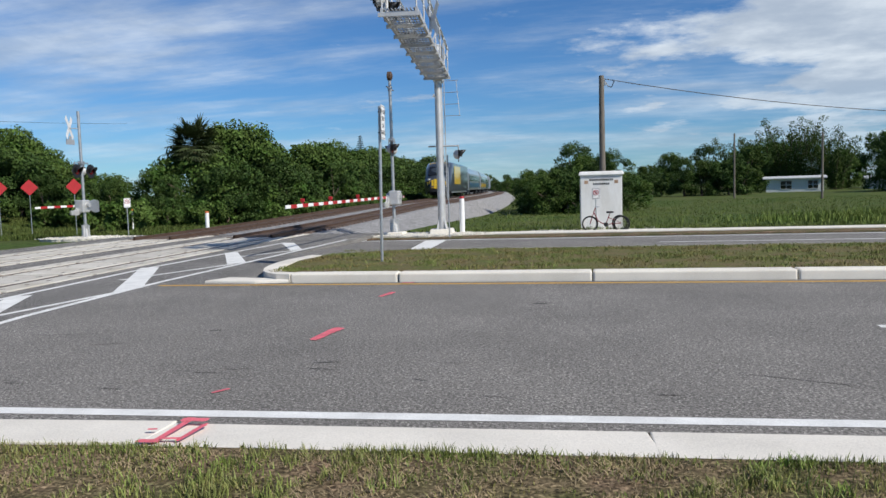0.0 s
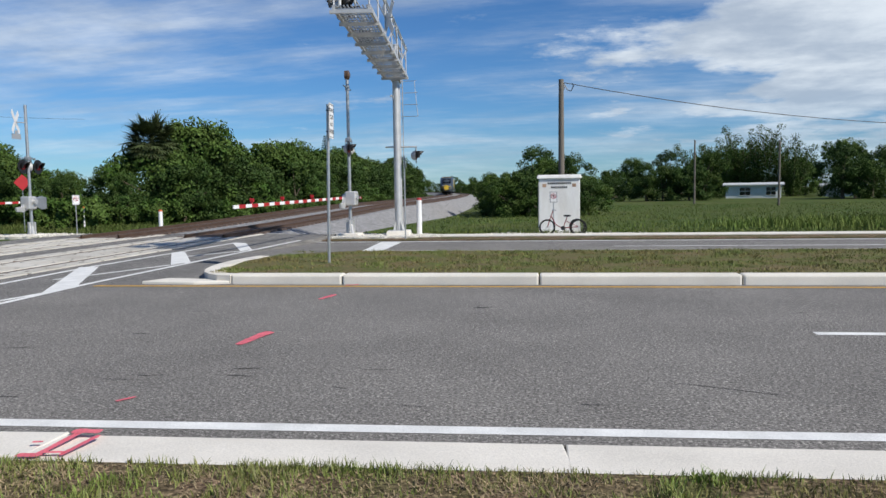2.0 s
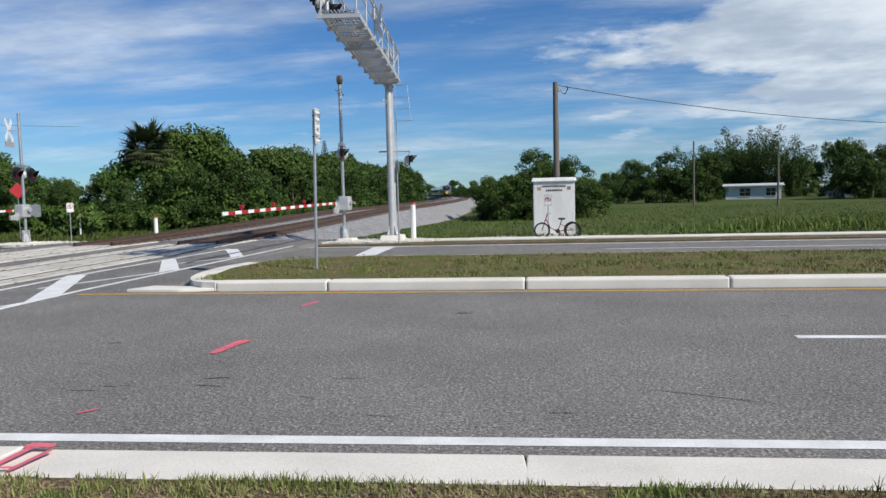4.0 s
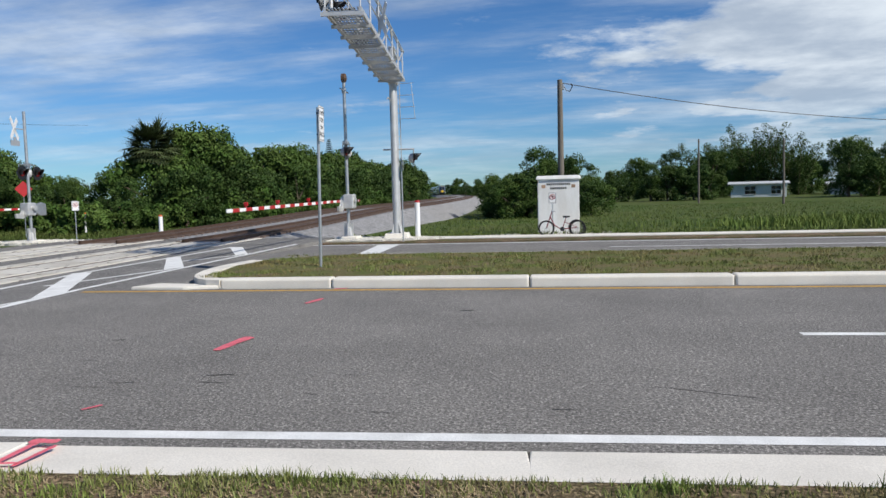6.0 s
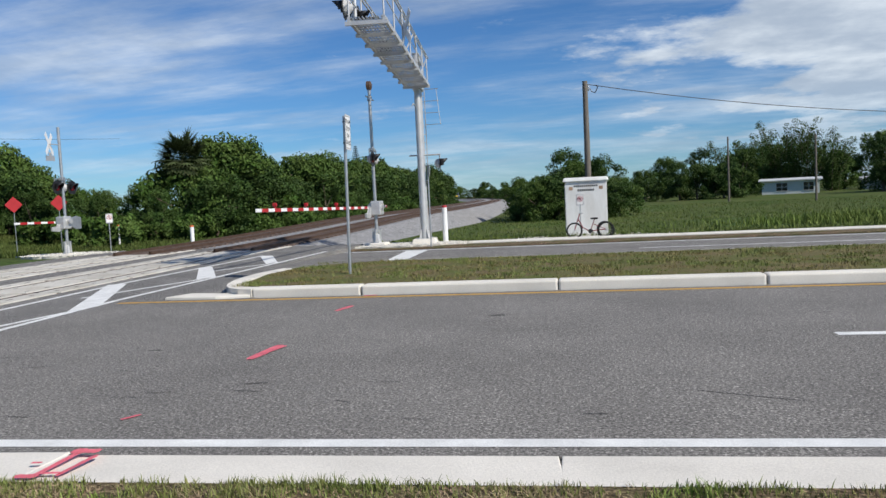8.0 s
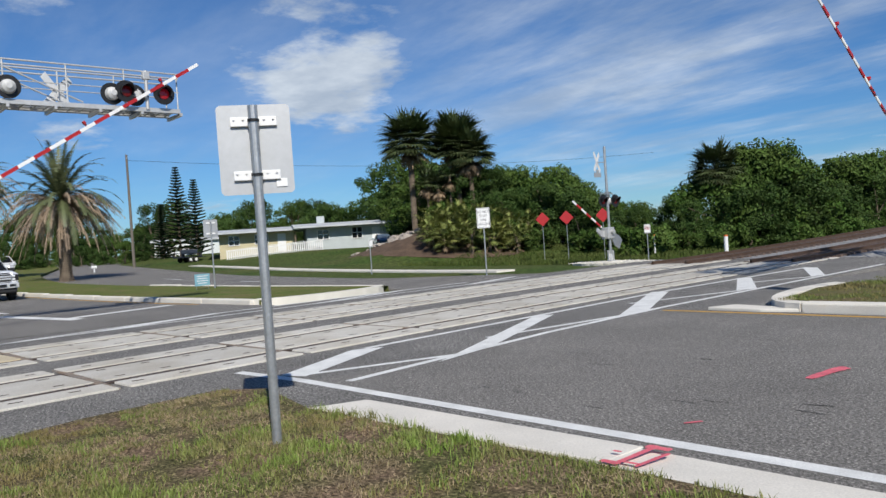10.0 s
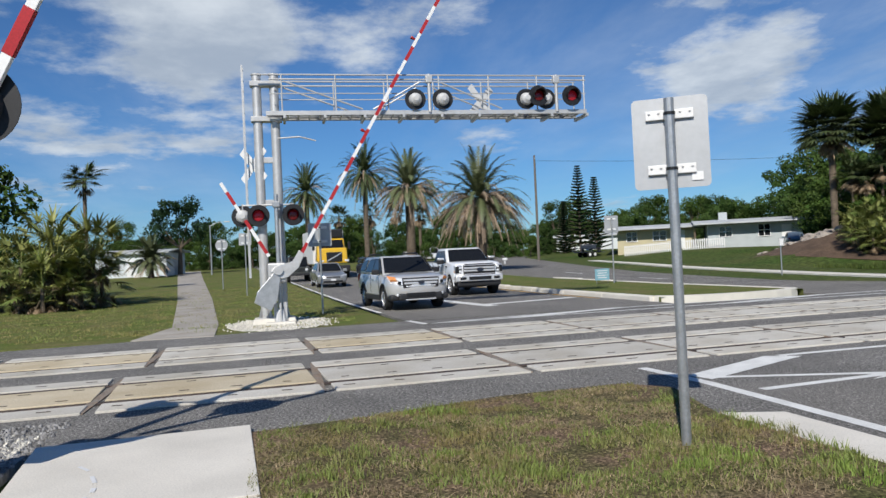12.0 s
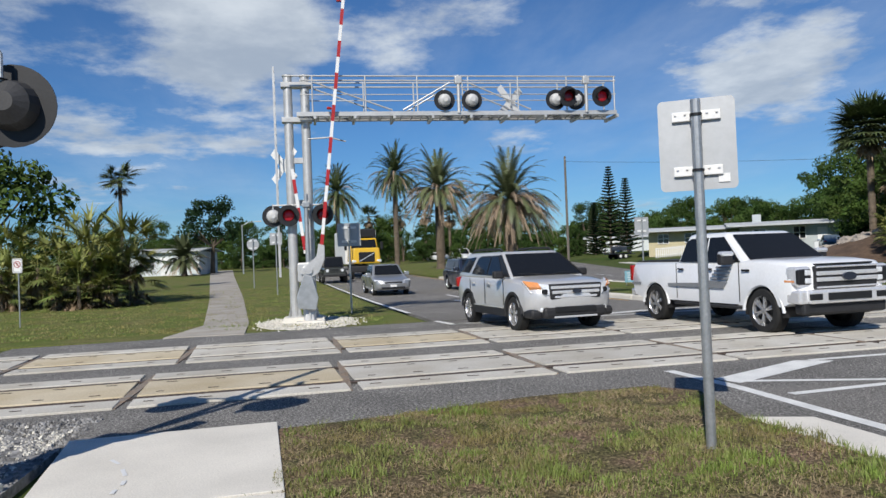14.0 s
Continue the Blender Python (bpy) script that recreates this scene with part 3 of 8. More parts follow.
def ballast_bed():
    for name, y0, y1 in (("ballast_bed", 28, 600), ("ballast_bed_south", -62, -6.6)):
        bm = B()
        prev = None
        y = y0
        while y <= y1:
            x, z = track_x(y), track_z(y)
            g = ground_z(x + 4, y) - 0.1
            k = smoothstep(28, 34, y) if y > 0 else 1
            prof = [(x + 2.0 + 1.7 * k, g), (x + 1.7, z - 0.02), (x - TRACK_GAP - 1.75, z - 0.02), (x - TRACK_GAP - 2.1 - 2.2 * k, g)]
            ring = [bm.verts.new((px, y, pz)) for px, pz in prof]
            if prev:
                for i in range(3):
                    bm.faces.new((prev[i], ring[i], ring[i + 1], prev[i + 1]))
            prev = ring
            y += 4
        structure(name, bm, BALLAST, "grey crushed stone ballast under the tracks", "ballast")


ballast_bed()
for k in (0, 1):
    root = thing("railway_track", Matrix(), "rusty steel rails of a straight railway line", "railway track", "railway tracks", "structure")
    for side in (-1, 1):
        bm = B()
        rail_line(bm, -TRACK_GAP * k + side * 0.7525, -60, 590, 2.0, 0.07, -0.1, 0.012)
        rail_line(bm, -TRACK_GAP * k + side * 0.7525, 26.5, 590, 2.0, 0.07, 0.0, 0.15)
        part("rail", bm, RAIL, root)
    bm = B()
    y = 27.0
    while y < 200:
        box(bm, track_x(y) - TRACK_GAP * k, y, track_z(y) + 0.0, 2.5, 0.23, 0.1)
        y += 0.62
    tagged(part("sleepers", bm, SLEEPER, root), kind="stuff")


# ---- crossing panels ----
def crossing_panels():
    shapes = {}
    for k in (0, 1):
        root = thing("crossing_surface", Matrix(), "stained pale concrete crossing panels between the rails", "crossing panels", "crossing panels", "structure")
        n = 13
        for i in range(n):
            y0 = -8.2 + 2.85 * i
            y1 = y0 + 2.79
            ym = (y0 + y1) / 2
            ang = math.atan2(track_x(y1) - track_x(y0), y1 - y0)
            for off, w in ((0.0, 1.23), (-1.165, 0.54), (1.165, 0.54)):
                mat = PANEL_TAN if (k == 0 and i in (1, 2) or k == 1 and i in (1, 3)) and w > 1 else PANEL
                key = (w, mat.name)
                if key not in shapes:
                    bm = B()
                    box(bm, 0, 0, -0.08, w, 2.70, 0.2, 0.010)
                    me = bpy.data.meshes.new("panel")
                    bm.to_mesh(me)
                    bm.free()
                    me.materials.append(mat)
                    shapes[key] = me
                ob = new("panel", shapes[key])
                ob.parent = root
                ob.matrix_basis = Matrix.Translation((track_x(ym) - TRACK_GAP * k, ym, 0.008)) @ Matrix.Rotation(-ang, 4, "Z") @ Matrix.Translation((off, 0, 0))
        bm = B()
        for side in (-1, 1):
            rail_line(bm, -TRACK_GAP * k + side * 0.7525, -8.2, 28.8, 2.0, 0.30, -0.05, 0.006)
        part("flangeway", bm, RUBBER, root)
        for i in range(n + 1):
            y = -8.23 + 2.85 * i
            part("joint", box(B(), track_x(y) - TRACK_GAP * k, y, -0.05, 2.84, 0.12, 0.13, 0, None), JOINT, root)
        bm = B()
        rs = random.Random(k)
        for i in range(n):
            for off in (-1.155, -0.42, 0.42, 1.155):
                for j in range(4):
                    y = -8.2 + 2.85 * i + 0.35 + 0.68 * j
                    box(bm, track_x(y) - TRACK_GAP * k + off, y, 0.031, 0.035, rs.uniform(0.10, 0.17), 0.004)
        tagged(part("bolt_slots", bm, RUBBER, root, "dark bolt slots in the concrete"), kind="stuff")


crossing_panels()


# ---- signals ----
GLASS_DARK = material("dark_glass", (0.012, 0.014, 0.016), 0.06, scale=2, vary=0.1, bump=0, spec=0.6)
HOUSING = material("pale_housing", (0.55, 0.55, 0.54), 0.55, 0.1, scale=5, vary=0.15, bump=0.05)
PLASTIC_BLACK = material("black_casting", (0.05, 0.05, 0.052), 0.6, scale=6, vary=0.3, bump=0.1)
LENS = glow("red_lens", (0.10, 0.004, 0.006), 0.10)
LENS_LIT = glow("lit_red_lens", (0.30, 0.01, 0.02), 0.14)
AMBER = glow("amber_lens", (0.8, 0.25, 0.03), 0.05)


def facing(x, y, z, yaw):
    """A frame whose local +x looks along yaw degrees (0: +x)."""
    return pose(x, y, z, 0, 0, yaw)


def flasher(parent, m, lit=False, dark=False):
    """A round crossing light: black target disc with a hood and a red lens; its local +x faces the traffic."""
    bm = B()
    cyl(bm, (-0.006, 0, 0), (0.006, 0, 0), 0.305, n=28)
    light = part("signal_light", bm, BLACK, parent, "black round crossing light with a hood")
    light.matrix_basis = m
    bm = B()
    cyl(bm, (-0.13, 0, 0), (-0.006, 0, 0), 0.16, 0.19, n=18)
    cyl(bm, (-0.20, 0, 0), (-0.13, 0, 0), 0.07, 0.16, n=18)
    part("housing", bm, PLASTIC_BLACK if dark else HOUSING, light, "cast lamp housing")
    bm = B()
    n = 18
    rows = []
    for i in range(n + 1):
        a = radians(-25 + 230 * i / n)
        reach = 0.30 * (0.45 + 0.55 * max(0, math.sin(a)))
        c, s = math.cos(a), math.sin(a)
        rows.append([bm.verts.new((d, c * r, s * r)) for d, r in ((0, 0.18), (reach, 0.175), (reach, 0.168), (0, 0.172))])
    for a, b in zip(rows, rows[1:]):
        for i in range(4):
            bm.faces.new((a[i], b[i], b[(i + 1) % 4], a[(i + 1) % 4]))
    part("hood", bm, BLACK, light, smooth=True)
    bm = B()
    bmesh.ops.create_uvsphere(bm, u_segments=18, v_segments=8, radius=1)
    for v in bm.verts:
        v.co = Vector((0.012 + max(0, v.co.x) * 0.035, v.co.y * 0.155, v.co.z * 0.155))
    part("lens", bm, LENS_LIT if lit else LENS, light, "red glass lens", True)
    return light


def crossbuck(parent, m, name="crossbuck"):
    """Two white boards crossed."""
    bm = B()
    for a in (45, -45):
        box(bm, 0.0 if a > 0 else 0.012, 0, 0, 0.006, 1.22, 0.23, 0, Matrix.Rotation(radians(a), 4, "X"))
    ob = part(name, bm, WHITE, parent, "white crossed boards")
    ob.matrix_basis = m
    bm = B()
    for a, o in ((45, 0.018), (-45, 0.030)):
        r = Matrix.Rotation(radians(a), 4, "X")
        for k in range(6):
            u = -0.47 + 0.185 * k
            box(bm, o, u, 0, 0.002, 0.10, 0.13, 0, r)
    part("lettering_bars", bm, BLACK, ob)
    return ob


def ladder(parent, x, y, z0, z1, w=0.36):
    bm = B()
    for s in (-1, 1):
        box(bm, x + s * w / 2, y, (z0 + z1) / 2, 0.03, 0.05, z1 - z0)
    z = z0 + 0.2
    while z < z1:
        cyl(bm, (x - w / 2, y, z), (x + w / 2, y, z), 0.012, n=6)
        z += 0.3
    return part("ladder", bm, ALU, parent)


def cantilever(m, reach, lit, label, deck_z=5.85, mast_lights=((0.2, -0.75, 180), (0.35, -0.32, 0), (0.35, 0.62, 0))):
    """A signal bridge: two poles, a walkway that reaches along local +y, railings and lights; traffic comes along local -x."""
    root = thing("cantilever_signal", m, label, "railway signal", "cantilever signals")
    for x, y in ((0.0, -0.24), (0.0, 0.24)):
        bm = B()
        cyl(bm, (x, y, 0.15), (x, y, deck_z + 1.15), 0.135, 0.125, n=20)
        cyl(bm, (x, y, deck_z + 1.15), (x, y, deck_z + 1.19), 0.15, n=20)
        part("pole", bm, ALU, root, smooth=False)
    bm = B()
    for y in (-0.24, 0.24):
        box(bm, 0, y, 0.16, 0.5, 0.42, 0.04)
        for a in range(4):
            d = Matrix.Rotation(radians(90 * a + 45), 4, "Z")
            prism(bm, [(0.13, 0.0), (0.26, 0.0), (0.13, 0.4)], Matrix.Translation((0, y, 0.18)) @ d @ Matrix.Rotation(radians(90), 4, "X"), 0.012)
    part("base_plate", bm, ALU, root)
    bm = B()
    box(bm, 0, 0, 0.0, 1.0, 1.25, 0.32, 0.03, taper=(0.85, 0.9))
    part("footing", bm, CONCRETE, root, "concrete footing")
    for z, w, d, h in ((3.4, 0.10, 0.5, 0.16), (4.6, 0.10, 0.5, 0.16), (deck_z - 0.1, 0.34, 0.85, 0.14), (deck_z + 0.9, 0.34, 0.85, 0.14)):
        part("bracket", box(B(), 0, 0, z, w, d, h, 0.01), ALU, root)
    # walkway
    bm = B()
    for x in (-0.42, 0.42):
        box(bm, x, reach / 2, deck_z, 0.07, reach, 0.12)
    part("deck_beam", bm, ALU, root)
    bm = B()
    k = 9
    for i in range(k):
        box(bm, -0.36 + 0.09 * i, reach / 2, deck_z + 0.04, 0.028, reach, 0.03)
    y = 0.3
    while y < reach:
        box(bm, 0, y, deck_z - 0.02, 0.8, 0.03, 0.03)
        y += 0.3
    part("deck_grating", bm, GALV, root)
    for i in range(9):
        part("cross_beam", box(B(), 0, 0.5 + (reach - 0.5) * i / 8, deck_z - 0.1, 1.02, 0.07, 0.09), ALU, root)
    for x in (-0.42, 0.42):
        bm = B()
        for z in (deck_z + 0.55, deck_z + 0.95, deck_z + 1.08):
            tube(bm, [(x, 0.1 if z < deck_z + 1 else -0.3, z), (x, reach, z)], 0.024 if z > deck_z + 0.9 else 0.015)
        part("handrail", bm, ALU, root)
        for i in range(7):
            y = 0.45 + (reach - 0.5) * i / 6
            bm = B()
            cyl(bm, (x, y, deck_z), (x, y, deck_z + 1.08), 0.022, n=8)
            part("rail_post", bm, ALU, root)
        bm = B()
        tube(bm, [(x, 0.5, deck_z + 0.9), (x, 2.7, deck_z + 0.1)], 0.024)
        tube(bm, [(x, 3.0, deck_z + 0.1), (x, 4.4, deck_z + 0.9)], 0.024)
        tube(bm, [(x, 4.9, deck_z + 0.9), (x, 6.8, deck_z + 0.1)], 0.024)
        part("brace", bm, ALU, root)
    for y in (reach * 0.49, reach * 0.90):
        bm = B()
        cyl(bm, (0.46, y, deck_z), (0.46, y, deck_z + 1.1), 0.05, n=10)
        box(bm, 0.46, y, deck_z + 0.95, 0.14, 0.2, 0.22, 0.02)
        part("light_post", bm, ALU, root)
    for y in (reach * 0.445, reach * 0.53):
        flasher(root, facing(0.5, y, deck_z + 0.36, 180))
    for y in (reach * 0.80, reach * 0.865):
        flasher(root, facing(0.44, y, deck_z + 0.38, 180))
    for y in (reach * 0.835, reach * 0.945):
        flasher(root, facing(0.62, y, deck_z + 0.44, 0), lit and y > reach * 0.9)
    crossbuck(root, facing(-0.5, reach * 0.68, deck_z + 0.5, 205))
    ladder(root, 0.0, -0.62, 1.3, deck_z + 1.4)
    for i, (x, y, yaw) in enumerate(mast_lights):
        flasher(root, facing(x, y, 3.02, yaw), lit and i == 1)
    bm = B()
    if lit:
        cyl(bm, (0.2, -0.75, 3.32), (0.2, 0.65, 3.32), 0.025, n=8)
    else:
        cyl(bm, (-0.75, 0.1, 3.36), (0.45, 0.1, 3.36), 0.03, n=8)
    for x, y, _ in mast_lights:
        cyl(bm, (0.2 if lit else x, y, 3.36), (0.2 if lit else x, y, 3.02), 0.02, n=8)
    part("light_arm", bm, ALU, root)
    if lit:
        crossbuck(root, facing(-0.2, -0.42, 4.5, 138))
    bm = B()
    tube(bm, [(0.1, 0.25, 5.2), (0.1, 0.9, 5.24), (0.1, 1.35, 5.12)], 0.022)
    part("conduit", bm, ALU, root)
    return root


def gate_arm(parent, length, name, z, side, bands, x=0.0):
    """A striped barrier arm that turns about its root; at rest it lies along local +y (side 1) or -y."""
    bm = B()
    box(bm, 0, side * (0.5 + length / 2), -0.3 if length > 10.5 else 0.0, 0.035, length, 0.09, 0.006)
    arm = part(name, bm, WHITE, parent, "red and white striped barrier arm")
    arm.matrix_basis = Matrix.Translation((x, 0, z))
    drop = -0.3 if length > 10.5 else 0.0
    step = length / bands
    for i in range(bands):
        bm = B()
        h = 0.094
        y0, y1 = side * (0.6 + step * i), side * (0.6 + step * (i + 0.5))
        box(bm, 0, (y0 + y1) / 2, drop, 0.041, abs(y1 - y0), h)
        part("red_band", bm, RED, arm)
    if length > 5:
        for k in (0.42, 0.7, 0.93):
            bm = B()
            cyl(bm, (0, side * length * k, drop + 0.05), (0, side * length * k, drop + 0.11), 0.03, n=8)
            box(bm, 0, side * length * k, drop + 0.14, 0.12, 0.07, 0.10, 0.02)
            part("arm_light", bm, RED, arm, "small red arm lamp")
    return arm


def gate_machine(parent, z, x=0.0):
    bm = B()
    box(bm, x - 0.05, -0.05, z, 0.42, 0.5, 0.55, 0.05)
    cyl(bm, (x - 0.32, 0, z + 0.05), (x + 0.28, 0, z + 0.05), 0.11, n=16)
    return part("gate_machine", bm, ALU, parent, "grey cast gate drive")


def arm_root(arm, side, x=0.17):
    """The forked root of the arm and its counterweight."""
    bm = B()
    poly = [(-0.14, -0.16), (0.0, -0.3), (0.35, -0.42), (0.75, -0.38), (0.78, -0.2), (0.42, -0.2), (0.22, -0.02), (0.1, 0.16), (-0.1, 0.2)]
    poly = [(side * u, v) for u, v in poly]
    m = Matrix(((0, 0, 1, x - 0.04), (1, 0, 0, 0), (0, 1, 0, 0), (0, 0, 0, 1)))
    prism(bm, poly if side > 0 else poly[::-1], m, 0.09, 0.015)
    part("arm_root", bm, ALU, arm, "grey cast arm bracket")
    bm = B()
    poly = [(-0.1, 0.12), (-0.75, 0.25), (-1.05, 0.18), (-1.05, -0.32), (-0.7, -0.34), (-0.12, -0.12)]
    poly = [(side * u, v) for u, v in poly]
    prism(bm, poly if side > 0 else poly[::-1], Matrix(((0, 0, 1, x + 0.06), (1, 0, 0, 0), (0, 1, 0, 0), (0, 0, 0, 1))), 0.07, 0.02)
    part("counterweight", bm, GALV, arm, "grey steel counterweight plate")


def gate_mast(m, label, height, length=0.0, walk_arm=0.0, lights=((0.45, 0),), walk_side=-1, bell=False, cross=False, lit=False, light_z=2.95, dark=False):
    root = thing("crossing_gate", m, label, "crossing gate", "crossing gates")
    bm = B()
    cyl(bm, (0, 0, 0.1), (0, 0, height), 0.065, 0.06, n=16)
    part("mast", bm, GALV, root)
    bm = B()
    box(bm, 0, 0, 0.18, 0.34, 0.34, 0.5, 0.04, taper=(0.55, 0.55))
    for a in range(4):
        d = Matrix.Rotation(radians(90 * a), 4, "Z")
        box(bm, 0.13, 0, 0.35, 0.1, 0.05, 0.5, 0, d)
    part("mast_base", bm, ALU, root)
    bm = B()
    box(bm, 0, 0, -0.02, 0.8, 0.8, 0.2, 0.03)
    part("footing", bm, CONCRETE, root, "concrete footing")
    gate_machine(root, 1.42)
    arms = []
    if length:
        arm = gate_arm(root, length, "gate_arm", 1.45, 1, 12, 0.17)
        arm_root(arm, 1, 0.0)
        arms.append((arm, 1))
    if walk_arm:
        arm = gate_arm(root, walk_arm, "footpath_arm", 1.45, walk_side, 3, -0.12)
        if not length:
            arm_root(arm, walk_side, 0.0)
        arms.append((arm, walk_side))
    for y, yaw in lights:
        flasher(root, facing(0.12 if yaw == 0 else -0.12, y, light_z, yaw), lit, dark)
    bm = B()
    ys = [y for y, _ in lights] + [0]
    cyl(bm, (0, min(ys), light_z + 0.36), (0, max(ys), light_z + 0.36), 0.022, n=8)
    for y in ys:
        cyl(bm, (0, y, light_z), (0, y, light_z + 0.36), 0.02, n=8)
    box(bm, 0, 0, light_z + 0.36, 0.2, 0.2, 0.16, 0.02)
    part("light_arm", bm, GALV, root)
    if bell:
        bm = B()
        cyl(bm, (-0.07, 0, height + 0.12), (0.07, 0, height + 0.12), 0.17, n=22)
        cyl(bm, (-0.11, 0, height + 0.12), (-0.07, 0, height + 0.12), 0.09, 0.15, n=22)
        part("bell", bm, material("weathered_bronze", (0.20, 0.13, 0.09), 0.5, 0.6, scale=6, vary=0.4), root, "weathered bronze warning bell")
        bm = B()
        cyl(bm, (0, -0.55, height - 0.38), (0, 0.55, height - 0.34), 0.022, n=8)
        cyl(bm, (0, 0, height - 0.45), (0, 0, height - 0.28), 0.09, n=12)
        part("sign_bracket", bm, GALV, root)
    if cross:
        crossbuck(root, facing(-0.1, -0.5, height - 0.75, 200))
        bm = B()
        cyl(bm, (0, 0, height - 0.75), (-0.1, -0.5, height - 0.75), 0.02, n=8)
        box(bm, -0.1, -0.5, height - 1.35, 0.01, 0.55, 0.22)
        box(bm, -0.1, -0.5, height - 1.2, 0.012, 0.16, 0.2)
        part("tracks_plate", bm, SIGN_BACK, root, "small plate under the crossed boards")
    return root, arms


SIGNAL_WEST = cantilever(pose(-21.75, -0.42, 0), 9.45, True, "silver steel cantilever with crossing lights over the western road")
SIGNAL_EAST = cantilever(pose(-5.6, 29.0, -0.05, 0, 0, 186), 11.2, False, "silver steel cantilever with crossing lights over the far carriageway", 6.0, ((-0.72, 0.1, 180),))
GATE_WEST, ARMS_WEST = gate_mast(pose(-21.3, -0.25, 0), "grey gate mast with a striped arm in white gravel", 3.6, 10.9, 2.4, lights=())
GATE_EAST, ARMS_EAST = gate_mast(pose(-7.45, 28.7, -0.05, 0, 0, 180), "grey gate mast with a bronze bell and striped arm", 6.0, 10.1, 0.8, lights=((-0.5, 0), (0.45, 180)), bell=True, light_z=3.3)
GATE_NORTH, ARMS_NORTH = gate_mast(pose(-21.75, 29.8, -0.05), "grey gate mast with white crossed boards beside the wood", 5.55, 0, 2.4,
                                   lights=((-0.5, 0), (0.45, 0), (0.15, 180)), walk_side=-1, cross=True)
GATE_NEAR, ARMS_NEAR = gate_mast(pose(-5.9, -2.95, 0, 0, 0, -17), "grey gate mast with black hooded lights beside the footpath", 5.2, 0, 2.2,
                                 lights=((0.78, 197), (0.55, 60), (-0.5, 197)), walk_side=1, light_z=2.9, dark=True)
PADS = (("gravel_pad", -21.4, -0.3, 2.0, 1.25, 0.012), ("gravel_pad", -7.0, 28.4, 3.1, 1.1, -0.05), ("gravel_pad", -21.6, 29.6, 2.0, 1.1, 0.0), ("gravel_pad", 0.6, 31.2, 3.6, 1.9, -0.22))


def stones(name, spots, size, mat, label, seed):
    """Loose angular stones lying on the ground."""
    rs = random.Random(seed)
    v, f = [], []
    for x, y, z in spots:
        r = size * rs.uniform(0.5, 1.3)
        k = len(v)
        a = rs.random() * 6.28
        for i in range(4):
            q = a + 1.5708 * i + rs.uniform(-0.3, 0.3)
            v.append((x + r * math.cos(q), y + r * math.sin(q), z - 0.01))
        for i in range(3):
            q = a + 0.6 + 2.094 * i
            v.append((x + 0.6 * r * math.cos(q), y + 0.6 * r * math.sin(q), z + r * rs.uniform(0.35, 0.8)))
        f += [(k, k + 1, k + 4), (k + 1, k + 5, k + 4), (k + 1, k + 2, k + 5), (k + 2, k + 3, k + 5), (k + 3, k + 6, k + 5), (k + 3, k, k + 6), (k, k + 4, k + 6), (k + 4, k + 5, k + 6)]
    me = bpy.data.meshes.new(name)
    me.from_pydata(v, [], f)
    me.materials.append(mat)
    return tagged(new(name, me), label, "gravel", kind="stuff")


rp = random.Random(5)
for name, x, y, rx, ry, z in PADS:
    bm = B()
    rim = []
    for i in range(72):
        a = 2 * math.pi * i / 72
        k = 1 + 0.22 * noise.noise((x + 2 * math.cos(a), y + 2 * math.sin(a), 1.7)) + 0.12 * noise.noise((7 * math.cos(a), 7 * math.sin(a), x))
        rim.append((x + rx * k * math.cos(a), y + ry * k * math.sin(a)))
    slab(bm, rim, z - 0.5, z)
    structure(name, bm, SHELL, "pad of white crushed shell round the footing", "gravel")
    spots = []
    for i in range(1500 if x < -21.3 and y < 0 else 500):
        a, k = rp.random() * 6.28, rp.random() ** 0.5 * (1.12 if i % 9 else 1.35)
        spots.append((x + rx * k * math.cos(a), y + ry * k * math.sin(a), z))
    stones("loose_shell", spots, 0.035, SHELL, "loose white shell pieces scattered over the pad", 31)


stones("loose_ballast", [(rp.uniform(-9.0, -5.4), rp.uniform(-6.3, -2.45), 0.012) for _ in range(5000)], 0.022, BALLAST, "loose grey stones beside the footpath", 32)
stones("loose_shell", [(-7.7 - 0.25 * rp.random() + rp.gauss(0, 0.25), -2.6 - 2.2 * rp.random() ** 2, 0.014) for _ in range(350)] + [(-5.9 + rp.gauss(0, 0.5), -2.6 - abs(rp.gauss(0, 0.25)), 0.014) for _ in range(300)], 0.02, SHELL, "white shell pieces among the ballast", 33)
structure("ballast_corner", slab(B(), [(-7.5, -2.47), (-8.5, -3.4), (-9.2, -6.4), (-5.6, -6.5), (-5.4, -2.42)], -0.4, 0.012), BALLAST, "grey crushed stone beside the footpath", "ballast")


# ---- signs ----
def text(parent, words, size, m, mat, name="lettering"):
    cu = bpy.data.curves.new(name, "FONT")
    cu.body, cu.size, cu.align_x, cu.align_y, cu.extrude = words, size, "CENTER", "CENTER", 0.001
    cu.materials.append(mat)
    ob = new(name, cu)
    ob.parent = parent
    ob.matrix_basis = m
    return ob


def plate(w, h, r=0.04, n=5):
    """A rounded plate outline."""
    pts = []
    for cx, cy, a0 in ((w / 2 - r, h / 2 - r, 0), (-w / 2 + r, h / 2 - r, 90), (-w / 2 + r, -h / 2 + r, 180), (w / 2 - r, -h / 2 + r, 270)):
        for i in range(n):
            a = radians(a0 + 90 * i / (n - 1))
            pts.append((cx + r * math.cos(a), cy + r * math.sin(a)))
    return pts


UPRIGHT = Matrix(((0, 0, 1, 0), (1, 0, 0, 0), (0, 1, 0, 0), (0, 0, 0, 1)))  # plate plane to yz, front to +x


